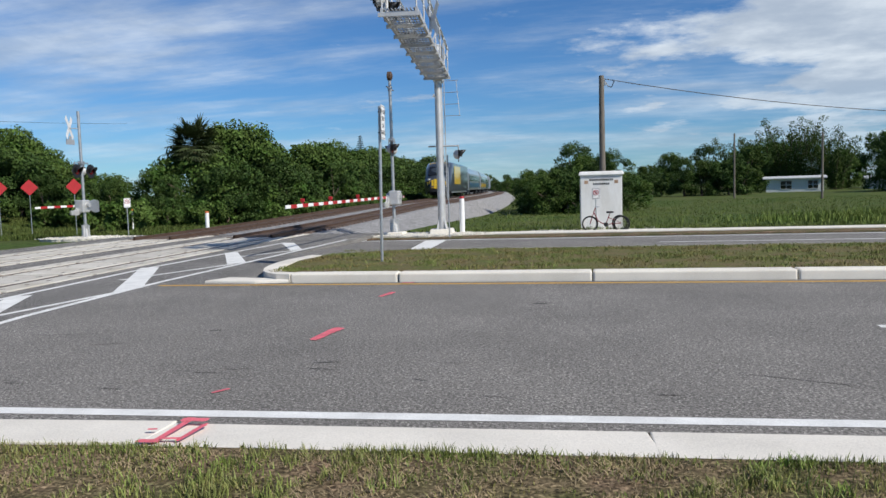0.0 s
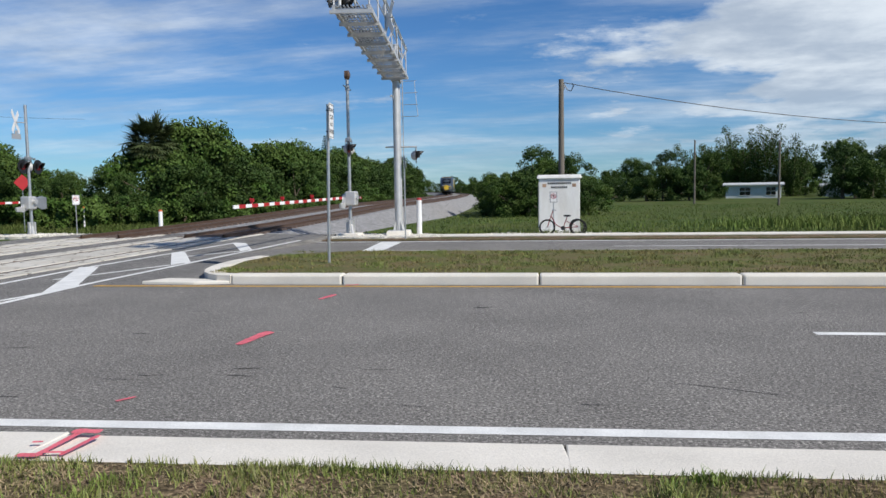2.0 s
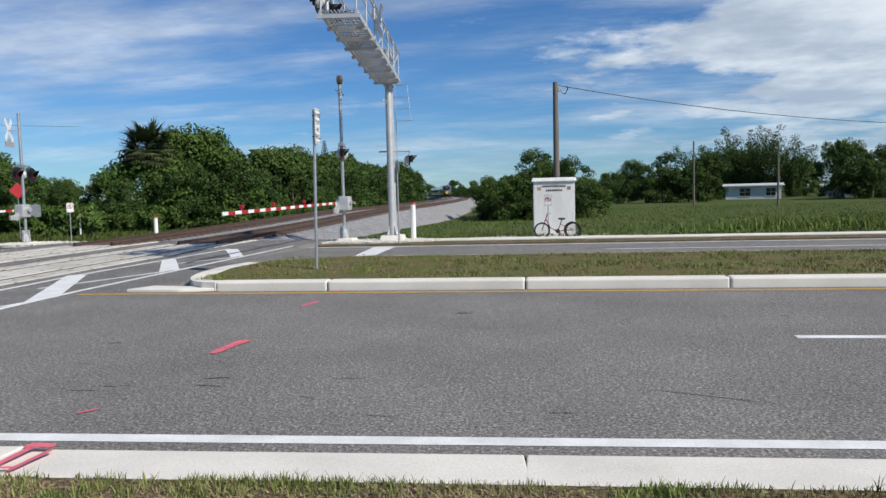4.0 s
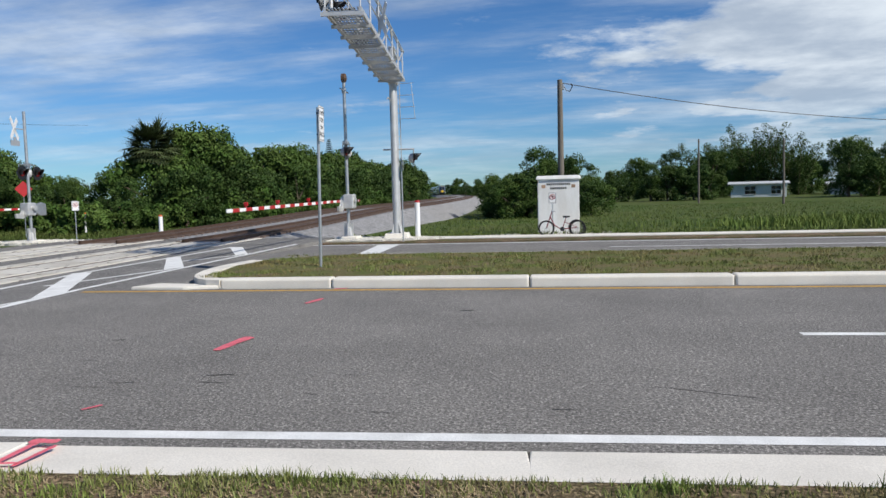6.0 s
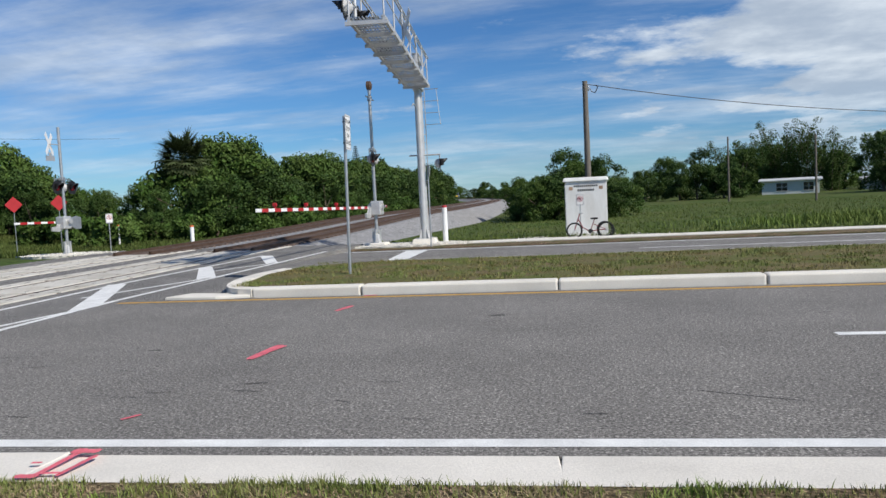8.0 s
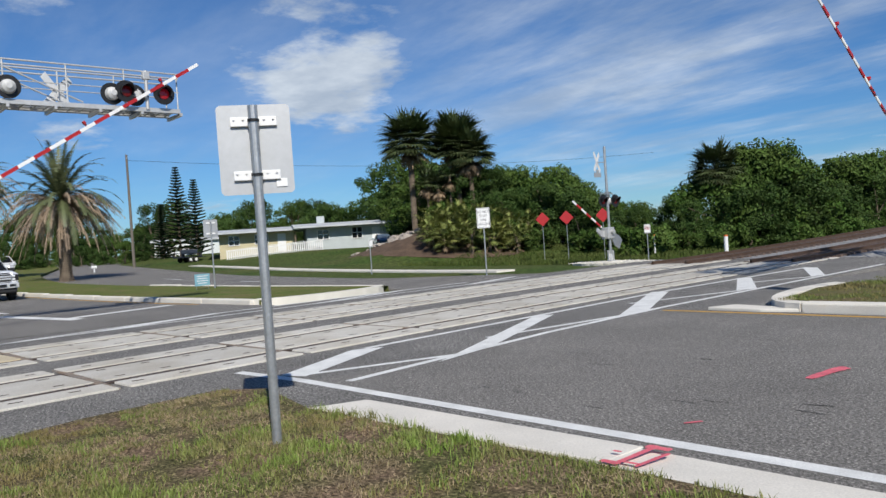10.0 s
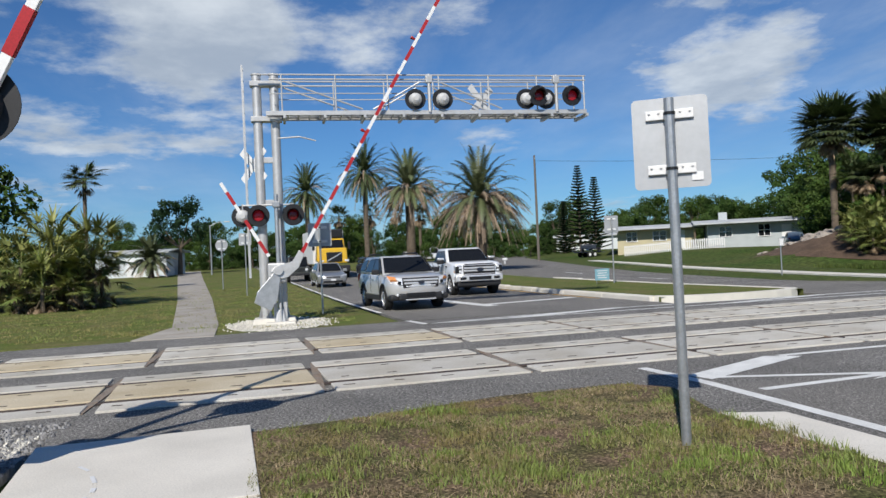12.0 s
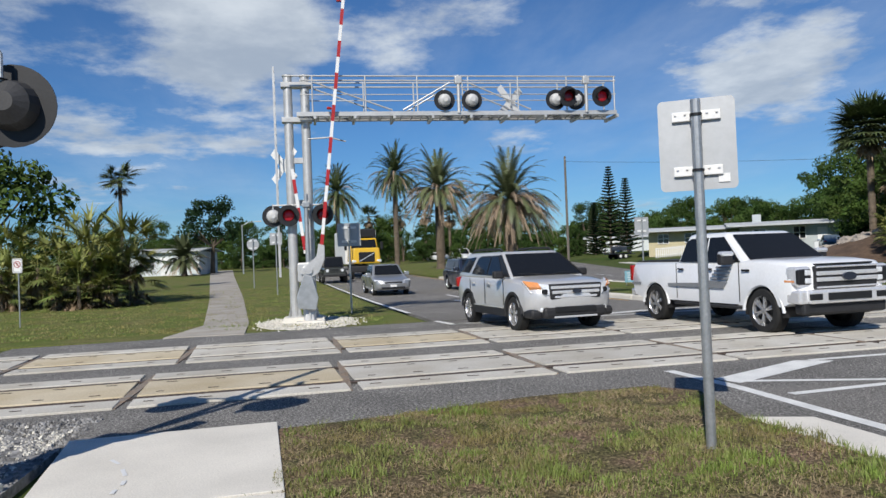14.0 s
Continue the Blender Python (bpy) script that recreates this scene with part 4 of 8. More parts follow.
def road_sign(m, w, h, top, label, face=None, words=(), pipe=0.032, brackets=True, back=SIGN_BACK, cross=False, corner=0.04):
    """A sign plate on a steel post; the plate's front looks along local +x."""
    root = thing("road_sign", m, label, "road sign")
    bm = B()
    cyl(bm, (0, 0, -0.3), (0, 0, top), pipe, n=16)
    part("post", bm, GALV, root, "galvanised steel post")
    bm = B()
    zc = top - 0.02 - h / 2
    prism(bm, plate(w, h, corner), Matrix.Translation((pipe + 0.035, 0, zc + 0.04)) @ UPRIGHT, 0.004)
    pl = part("sign_plate", bm, back, root)
    if face:
        bm = B()
        prism(bm, plate(w - 0.02, h - 0.02), Matrix.Translation((pipe + 0.0395, 0, zc + 0.04)) @ UPRIGHT, 0.001)
        part("sign_face", bm, face, pl)
        bm = B()
        for s in (-1, 1):
            box(bm, pipe + 0.0415, s * (w / 2 - 0.035), zc + 0.04, 0.001, 0.012, h - 0.07)
            box(bm, pipe + 0.0415, 0, zc + 0.04 + s * (h / 2 - 0.035), 0.001, w - 0.07, 0.012)
        part("border", bm, BLACK, pl)
    for i, line in enumerate(words):
        k = len(words)
        text(pl, line, h / (k + 1.9), Matrix.Translation((pipe + 0.043, 0, zc + 0.04 + h * 0.8 * (0.5 - (i + 0.5) / k))) @ UPRIGHT, BLACK)
    if brackets:
        for z in (zc + h * 0.36, zc - h * 0.24):
            bm = B()
            box(bm, pipe + 0.018, 0, z, 0.03, 0.38 * w / 0.6, 0.08, 0.006)
            for y in (-0.16, -0.085, 0.085, 0.16):
                cyl(bm, (pipe - 0.012, y * w / 0.6, z + 0.02), (pipe + 0.004, y * w / 0.6, z + 0.02), 0.009, n=6)
            br = part("bracket", bm, WHITE, root, "pale metal bracket")
            bm = B()
            cyl(bm, (0, 0, z - 0.012), (0, 0, z + 0.012), pipe + 0.008, n=16)
            part("clamp", bm, BLACK, br)
    if cross:
        bm = B()
        ring = 22
        for i in range(ring):
            a, b = 2 * math.pi * i / ring, 2 * math.pi * (i + 1) / ring
            r = w * 0.3
            cyl(bm, (pipe + 0.043, r * math.cos(a), zc + 0.08 + r * math.sin(a)), (pipe + 0.043, r * math.cos(b), zc + 0.08 + r * math.sin(b)), 0.012, n=5)
        cyl(bm, (pipe + 0.043, -w * 0.2, zc + 0.08 + w * 0.2), (pipe + 0.043, w * 0.2, zc + 0.08 - w * 0.2), 0.012, n=5)
        part("symbol", bm, RED, pl, "red ring with a slash")
        bm = B()
        box(bm, pipe + 0.042, 0, zc + 0.08, 0.001, w * 0.09, w * 0.34)
        box(bm, pipe + 0.042, 0, zc + 0.1, 0.001, w * 0.3, w * 0.06)
        part("pictogram", bm, BLACK, pl)
    return root


SIGN_NEAR = road_sign(pose(-5.58, 3.10, 0.03, -0.3, 0, 151), 0.61, 0.76, 2.86, "back of a grey metal sign on a galvanised post", pipe=0.041)
bm = B()
box(bm, 0.072, -0.2, 2.21, 0.012, 0.09, 0.07)
part("sticker", bm, WHITE, SIGN_NEAR, "small white maker's sticker")
NOSTOP = ("DO NOT", "STOP", "ON", "TRACKS")
road_sign(pose(-4.40, 15.40, 0.12, 0, 1.0, 4), 0.46, 0.72, 3.3, "white do not stop on tracks sign edge-on in the median", WHITE, NOSTOP)
road_sign(pose(-22.6, 22.3, -0.05, 0, 0, -42), 0.56, 0.86, 2.85, "white do not stop on tracks sign beside the far pavement", WHITE, NOSTOP)
road_sign(pose(-24.5, 1.05, 0, 0, 0, 180), 0.75, 0.75, 2.9, "back of a square grey metal sign on the verge")
road_sign(pose(-49.7, -4.0, rise(-49.7), 0, 0, 180), 0.76, 0.76, 3.15, "back of a round grey metal sign beside the footpath", corner=0.37)
road_sign(pose(-39.8, -2.05, rise(-39.8), 0, 0, 180), 0.62, 0.62, 3.2, "back of a pale metal sign beside the western road")
street_lamp = thing("street_lamp", pose(-89.3, -8.3, rise(-89.3)), "thin grey street lamp with a curved arm", "street lamp")
part("pole", cyl(B(), (0, 0, -0.3), (0, 0, 5.6), 0.09, 0.06, n=10), GALV, street_lamp)
part("arm", tube(B(), [(0, 0, 5.5), (0, 0.7, 5.85), (0, 1.6, 5.95)], 0.035, 6), GALV, street_lamp)
part("lamp_head", box(B(), 0, 1.9, 5.95, 0.22, 0.6, 0.12, 0.04), HOUSING, street_lamp)
road_sign(pose(-31.3, 14.2, 0.12, 0, 0, 172), 0.62, 0.78, 3.0, "back of a grey metal sign in the western median")
road_sign(pose(-33.5, 24.2, -0.1, 0, 0, 0), 0.30, 0.40, 1.9, "small grey sign on a thin post beside the lawn", WHITE)
road_sign(pose(-20.2, 30.6, -0.1, 0, 0, -40), 0.30, 0.42, 1.75, "small white no-walking sign beside the wood", WHITE, cross=True, pipe=0.022)
road_sign(pose(-4.95, 26.9, -0.12, 0, 0, 8), 0.3, 0.45, 3.0, "thin galvanised signpost beside the far verge", pipe=0.025, brackets=False)
road_sign(pose(-25.6, -9.3, 0, 0, 0, -10), 0.32, 0.46, 2.15, "small white no-walking sign on the lawn", WHITE, cross=True, pipe=0.022)
road_sign(pose(0.35, 31.0, -0.25, 0, 0, -88), 0.32, 0.46, 1.75, "small white no-walking sign before the signal cabin", WHITE, cross=True, pipe=0.022)
for x, y, z in ((-31.0, 35.6, -0.2), (-29.6, 36.2, -0.2), (-27.7, 37.3, -0.2)):
    root = thing("dead_end_marker", pose(x, y, ground_z(x, y), 0, 0, -38), "red diamond reflector board on a thin post", "road sign", "red diamond markers")
    bm = B()
    cyl(bm, (0, 0, -0.2), (0, 0, 2.55 - ground_z(x, y)), 0.022, n=8)
    part("post", bm, GALV, root)
    bm = B()
    prism(bm, plate(0.62, 0.62, 0.05), Matrix.Translation((0.03, 0, 2.4 - ground_z(x, y))) @ UPRIGHT @ Matrix.Rotation(radians(45), 4, "Z"), 0.004)
    part("sign_plate", bm, RED, root)


def marker_post(x, y, h, r, label, top=None):
    root = thing("marker_post", pose(x, y, ground_z(x, y)), label, "post")
    bm = B()
    cyl(bm, (0, 0, -0.1), (0, 0, h), r, n=16)
    part("tube", bm, WHITE, root)
    if top:
        bm = B()
        cyl(bm, (0, 0, h), (0, 0, h + 0.08), r * 1.08, r * 0.9, n=16)
        part("cap", bm, top, root)


ORANGE = material("orange_plastic", (0.55, 0.13, 0.03), 0.5, scale=3, bump=0)
marker_post(-19.0, 35.6, 1.15, 0.10, "white plastic marker post with an orange top in grass", ORANGE)
marker_post(-4.85, 29.3, 1.35, 0.10, "white plastic marker post beside the signal footing", RED)
marker_post(-26.0, 40.0, 1.3, 0.05, "thin orange marker stake in the undergrowth", ORANGE)


# ---- plants ----
def leaf_clump(verts, faces, c, r, n, rng, size, flat=0.8):
    """n bent leaves scattered over the shell of a clump."""
    for _ in range(n):
        u = Vector((rng.gauss(0, 1), rng.gauss(0, 1), rng.gauss(0, 1))).normalized()
        p = c + Vector((u.x * r, u.y * r, u.z * r * flat)) * (0.55 + 0.5 * rng.random())
        a = (u + Vector((rng.gauss(0, 0.6), rng.gauss(0, 0.6), rng.gauss(0, 0.6)))).normalized()
        t = a.orthogonal().normalized()
        t.rotate(Matrix.Rotation(rng.random() * 6.28, 3, a))
        w = a.cross(t)
        s = size * (0.6 + 0.8 * rng.random())
        k = len(verts)
        verts += [p - t * s, p + w * s * 0.5 + a * s * 0.15, p + t * s, p - w * s * 0.5 + a * s * 0.15]
        faces.append((k, k + 1, k + 2, k + 3))


def crown_part(name, verts, faces, mat, parent, label=""):
    me = bpy.data.meshes.new(name)
    me.from_pydata([tuple(v) for v in verts], [], faces)
    me.materials.append(mat)
    ob = new(name, me)
    ob.parent = parent
    if label:
        ob["label"] = label
    return ob


def broadleaf(m, seed, h, spread, label, mat, leaf=0.16, low=0.15, clumps=34, per=120, group="", name="tree"):
    """A tree: tapered trunk, limbs and a crown of leaf clumps."""
    rng = random.Random(seed)
    root = thing(name, m, label, "tree" if name == "tree" else "shrub", group)
    bm = B()
    base = Vector((0, 0, -0.3))
    fork = Vector((rng.uniform(-0.2, 0.2), rng.uniform(-0.2, 0.2), h * 0.35))
    cyl(bm, base, fork, 0.035 * h, 0.022 * h, n=8)
    verts, faces = [], []
    for i in range(clumps):
        a = rng.random() * 6.28
        k = rng.random() ** 0.6
        zz = low + (1 - low) * rng.random()
        rad = spread * k * (1.0 - 0.55 * max(0, (zz - 0.45) / 0.55) ** 1.5)
        c = Vector((math.cos(a) * rad, math.sin(a) * rad, h * (0.06 + 0.90 * zz)))
        if i < 9:
            cyl(bm, fork, c, 0.012 * h, 0.004 * h, n=5)
        leaf_clump(verts, faces, c, spread * rng.uniform(0.17, 0.34), per, rng, leaf)
    part("trunk", bm, BARK, root)
    crown_part("crown", verts, faces, mat, root)
    return root


def blade_strip(verts, faces, p, d, length, width, droop, seg=3):
    """One narrow leaf blade from p along d, drooping."""
    side = d.cross(Vector((0, 0, 1)))
    side = side.normalized() if side.length > 1e-3 else Vector((1, 0, 0))
    prev = None
    pos, way = Vector(p), Vector(d)
    for i in range(seg + 1):
        k = i / seg
        w = width * (1 - k) ** 0.7 * 0.5
        pair = (len(verts), len(verts) + 1)
        verts += [pos - side * w, pos + side * w]
        if prev:
            faces.append((prev[0], pair[0], pair[1], prev[1]))
        prev = pair
        pos = pos + way * (length / seg)
        way = (way + Vector((0, 0, -droop / seg))).normalized()


def feather_frond(verts, faces, rng, base, a, lift, length, leaflets, leaf_len, droop, hang=0.35):
    """A feather palm frond: a curved stalk with leaflets on both sides."""
    d = Vector((math.cos(a) * math.cos(lift), math.sin(a) * math.cos(lift), math.sin(lift)))
    pos = Vector(base)
    n = leaflets
    for i in range(n):
        k = i / n
        step = length / n
        side = d.cross(Vector((0, 0, 1)))
        side = side.normalized() if side.length > 1e-3 else Vector((1, 0, 0))
        q = pos + d * step
        w = 0.035 * (1 - k) + 0.008
        b = len(verts)
        verts += [pos - side * w, pos + side * w, q + side * w, q - side * w]
        faces.append((b, b + 1, b + 2, b + 3))
        if k > 0.12:
            ll = leaf_len * (0.35 + 0.9 * math.sin(math.pi * min(1, k * 0.9 + 0.1)))
            for s in (-1, 1):
                way = (d * 0.55 + side * s + Vector((0, 0, 0.25 - hang * rng.random()))).normalized()
                tip = pos + way * ll + Vector((0, 0, -0.25 * ll * hang * 2))
                wv = d * 0.05
                b = len(verts)
                verts += [pos - wv, pos + wv, tip]
                faces.append((b, b + 1, b + 2))
        pos = q
        d = (d + Vector((0, 0, -droop / n * (0.4 + 1.2 * k)))).normalized()


def date_palm(m, seed, h, r, label, fronds=52, dead=60, length=3.6, tr=0.3, low=10, mat=None):
    rng = random.Random(seed)
    root = thing("palm_tree", m, label, "palm tree", "palms in the median")
    bm = B()
    n = int(h / 0.16)
    for i in range(n):
        z0, z1 = -0.2 + h * i / n, -0.2 + h * (i + 1) / n
        k = 1 + 0.35 * max(0, 1 - i / 4) + 0.25 * max(0, 1 - (n - i) / 6)
        cyl(bm, (0, 0, z0), (0, 0, z1), tr * k * 1.08, tr * k * 0.90, n=12, caps=False)
    part("trunk", bm, BARK, root)
    v, f = [], []
    for i in range(fronds):
        lift = radians(low + (86 - low) * (i + rng.random()) / fronds)
        feather_frond(v, f, rng, (0, 0, h - 0.1), i * 2.39996, lift, length * rng.uniform(0.9, 1.15), 46, 0.44, rng.uniform(1.1, 2.3))
    crown_part("crown", v, f, mat or FROND, root, "arching grey-green feather fronds")
    v, f = [], []
    for i in range(dead):
        lift = radians(rng.uniform(-35, 34))
        feather_frond(v, f, rng, (0, 0, h - 0.3), i * 2.39996 + 1, lift, length * rng.uniform(0.85, 1.3), 30, 0.24, rng.uniform(1.3, 2.6), 1.3)
    crown_part("dead_fronds", v, f, FROND_STRAW, root, "straw-coloured dead fronds arching down")
    return root


def fan_palm_parts(root, base, rng, h, fans, size, dead, tr=0.18, mat=None):
    bm = B()
    n = max(3, int(h / 0.5))
    for i in range(n):
        z0, z1 = h * i / n, h * (i + 1) / n
        cyl(bm, base + Vector((0, 0, z0 - 0.3)), base + Vector((0, 0, z1 - 0.3)), tr * 1.05, tr * 0.95, n=10, caps=False)
    part("trunk", bm, BARK, root)

    def fan(v, f, p, d, size, droop):
        side = d.cross(Vector((0, 0, 1)))
        side = side.normalized() if side.length > 1e-3 else Vector((1, 0, 0))
        hub = p + d * size * 1.05
        b = len(v)
        v += [p - side * 0.02, p + side * 0.02, hub + side * 0.01, hub - side * 0.01]
        f.append((b, b + 1, b + 2, b + 3))
        for i in range(17):
            a = radians(-130 + 260 * i / 16)
            w = (d * math.cos(a) + side * math.sin(a)).normalized()
            ll = size * 0.85 * (0.72 + 0.28 * math.cos(a / 1.4))
            blade_strip(v, f, hub, w, ll, 0.13 * size, droop, 3)

    v, f = [], []
    for i in range(fans):
        lift = math.asin(rng.uniform(-0.5, 0.98))
        a = i * 2.39996 + rng.random()
        d = Vector((math.cos(a) * math.cos(lift), math.sin(a) * math.cos(lift), math.sin(lift)))
        fan(v, f, base + Vector((0, 0, h - 0.3 + rng.uniform(-0.3, 0.3))), d, size * rng.uniform(0.75, 1.05), rng.uniform(0.3, 0.8))
    crown_part("crown", v, f, mat or FROND, root, "round crown of green fan leaves")
    if dead:
        v, f = [], []
        for i in range(dead):
            lift = radians(rng.uniform(-85, -40))
            a = i * 2.39996 + rng.random()
            d = Vector((math.cos(a) * math.cos(lift), math.sin(a) * math.cos(lift), math.sin(lift)))
            fan(v, f, base + Vector((0, 0, h - 0.6)), d, size * rng.uniform(0.5, 0.75), 0.8)
        crown_part("dead_fronds", v, f, FROND_DRY, root, "hanging brown dead fan leaves")


def fan_palm(m, seed, h, label, fans=46, size=1.15, dead=26, tr=0.18, group="cabbage palms"):
    root = thing("fan_palm", m, label, "palm tree", group)
    fan_palm_parts(root, Vector((0, 0, 0)), random.Random(seed), h, fans, size, dead, tr, FROND_DARK)
    return root


def palmetto(m, seed, label, stems=5, h=1.6, size=0.8, fans=16, dead=4):
    """A clump of low fan palms: one shrub."""
    rng = random.Random(seed)
    root = thing("palmetto_clump", m, label, "shrub", "palmetto shrubs")
    for i in range(stems):
        a = i * 2.4
        base = Vector((math.cos(a), math.sin(a), 0)) * rng.uniform(0.2, 1.1)
        fan_palm_parts(root, base, rng, h * rng.uniform(0.35, 1.25), fans, size, dead, 0.08, FROND_YELLOW)
    return root


def norfolk_pine(m, seed, h, label):
    rng = random.Random(seed)
    root = thing("norfolk_pine", m, label, "tree")
    bm = B()
    cyl(bm, (0, 0, -0.5), (0, 0, h), 0.16, 0.02, n=8)
    v, f = [], []
    z = h * 0.08
    while z < h * 0.98:
        k = 1 - z / h
        r = 0.3 + h * 0.2 * k
        for i in range(6):
            a = i * 1.047 + z * 0.7
            tip = Vector((math.cos(a) * r, math.sin(a) * r, z + r * 0.22))
            cyl(bm, (0, 0, z), tip, 0.03, 0.008, n=4, caps=False)
            for j in range(22):
                t = 0.12 + 0.88 * j / 21
                p = Vector((0, 0, z)).lerp(tip, t) + Vector((0, 0, 0.06))
                d = Vector((math.cos(a), math.sin(a), 0.3))
                s = Vector((-d.y, d.x, 0)) * (0.30 * (1.15 - t))
                b = len(v)
                v += [p - s + Vector((0, 0, 0.12)), p + d * 0.1, p + s + Vector((0, 0, 0.12)), p - d * 0.1 + Vector((0, 0, -0.06))]
                f.append((b, b + 1, b + 2, b + 3))
        z += h * 0.045 * (0.6 + 0.6 * k)
    part("trunk", bm, BARK, root)
    crown_part("crown", v, f, LEAF_PINE, root, "dark tiers of needles")
    return root


# trees along the tracks
proto = [broadleaf(pose(-41.0, 49.5, 0.2), 11, 5.3, 3.4, "dense dark green broadleaf tree at the wood's edge", LEAF_A, 0.125, 0.0, 46, 190, "trees of the wood"),
         broadleaf(pose(-69.0, 58.0, 0.9), 12, 6.8, 3.3, "dense green broadleaf tree at the wood's edge", LEAF_B, 0.125, 0.0, 46, 190, "trees of the wood"),
         broadleaf(pose(-26.6, 57.5, -0.4), 13, 7.6, 3.1, "tall dark green broadleaf tree beside the tracks", LEAF_A, 0.12, 0.05, 46, 190, "trees of the wood"),
         broadleaf(pose(-46.5, 51.5, 0.6), 14, 5.0, 3.3, "bushy green tree behind the crossing gate", LEAF_B, 0.12, 0.0, 46, 190, "trees of the wood")]
rng = random.Random(5)
WOOD_EDGE = [(-75, 52), (-56, 47), (-44, 45.5), (-34, 47), (-27, 50), (-24.5, 58), (-24.5, 75), (-26, 100), (-31, 145), (-38, 200), (-55, 300), (-78, 390)]
WOOD_TOP = [(0, 9.0), (15, 7.6), (30, 6.2), (36, 6.4), (39, 5.6), (41, 4.4), (46.5, 4.5), (49, 6.0), (51, 6.2), (55, 6.7), (60, 6.9), (64, 6.3), (72, 7.4), (80, 6.9), (97, 7.2), (120, 8.4), (160, 8.8), (380, 12.0)]


def along(line, d):
    """The point at way d along a plan line."""
    for (x0, y0), (x1, y1) in zip(line, line[1:]):
        k = math.hypot(x1 - x0, y1 - y0)
        if d <= k:
            return x0 + (x1 - x0) * d / k, y0 + (y1 - y0) * d / k
        d -= k
    return line[-1]


PROTO_H = (5.3, 6.8, 7.6, 5.0)
spots = []
way = 24.0
while way < 375:
    x, y = along(WOOD_EDGE, way)
    top = interp(WOOD_TOP, way)
    for back, k in ((0.0, 0.8), (3.6, 1.0)) if way < 150 else ((0.0, 0.95),):
        i = len(spots)
        spots.append((x - back * (0.75 if y > 56 else 0.45) + rng.uniform(-0.7, 0.7), y + back * (0.2 if y > 56 else 0.9) + rng.uniform(-0.7, 0.7), top * k / PROTO_H[i % 4] * rng.uniform(0.76, 1.12)))
    way += 2.2 + 0.028 * max(0, way - 40)
# the far side of the tracks and the trees of the field
spots += [(-2.9, 62, 0.62), (-1.4, 63, 0.70), (0.5, 64, 0.74), (2.2, 63, 0.66), (3.6, 66, 0.68), (-3.6, 65, 0.55), (-4.5, 68, 0.6), (-1.0, 70, 0.78), (1.4, 69, 0.8), (-4.8, 76, 0.62)]
for i in range(34):
    y = 84 + 7.0 * i + 0.18 * i * i
    spots.append((track_x(y) + 9.5 + 0.012 * y + rng.uniform(-1, 2), y, rng.uniform(0.7, 0.95) * (0.72 + 0.0012 * y)))
for i in range(16):
    spots.append((-120 + 9.5 * i + rng.uniform(-2, 2), 520 + rng.uniform(-15, 15), rng.uniform(1.5, 1.9)))
for i in range(17):
    spots.append((11 + 5.2 * i + rng.uniform(-1.5, 1.5), 176 + rng.uniform(-5, 5), rng.uniform(1.25, 1.65) * (0.8 if i < 3 else 1.0)))
for i in range(7):
    spots.append((50 + 4.4 * i + rng.uniform(-1, 1), 133 + rng.uniform(-4, 3), rng.uniform(1.15, 1.5)))
spots += [(7, 130, 0.72), (10.8, 130, 0.75), (13, 133, 0.5), (16.3, 129.3, 0.8), (19, 129, 1.1), (23, 128.4, 1.2), (26, 130, 1.1), (46.5, 128, 1.2), (50, 126, 1.2), (57, 118, 1.1), (62, 116, 1.2), (68, 114, 1.2), (74, 118, 1.2),
          (3, 140, 0.75), (0, 150, 0.8), (-4, 160, 0.9), (30, 150, 1.0), (20, 160, 1.0), (12, 150, 0.8), (5, 152, 0.7)]
for i, (x, y, k) in enumerate(spots):
    src = proto[i % 4]
    ob = copy_thing(src, Matrix.Translation((x, y, ground_z(x, y) - 0.1)) @ Matrix.Rotation(rng.random() * 6.28, 4, "Z") @ Matrix.Scale(k * rng.uniform(0.92, 1.08), 4))
    if y > 60 and x > -8 and y < 180:
        ob["label"], ob["group"] = "round dark green tree in the field", "trees of the field"
    elif y > 85:
        ob["label"] = "distant dark green tree beside the tracks"
# undergrowth at the wood's edge
def bamboo(m, seed, h, label):
    """A thicket of slender arching canes with small leaves towards their tips."""
    rng = random.Random(seed)
    root = thing("bamboo_thicket", m, label, "tree", "tall thickets")
    bm, v, f = B(), [], []
    for i in range(16):
        a = i * 2.4
        k = rng.uniform(0.6, 1.0)
        p = Vector((math.cos(a), math.sin(a), 0)) * rng.uniform(0.2, 1.6)
        d = Vector((math.cos(a) * 0.12, math.sin(a) * 0.12, 1)).normalized()
        for j in range(9):
            q = p + d * (h * k / 9)
            cyl(bm, p, q, 0.04, 0.03, n=4, caps=False)
            leaf_clump(v, f, q, 0.95, 60, rng, 0.17)
            p, d = q, (d + Vector((math.cos(a) * 0.05, math.sin(a) * 0.05, -0.02))).normalized()
    tagged(part("canes", bm, BARK, root), kind="stuff")
    crown_part("crown", v, f, LEAF_B, root)
    return root


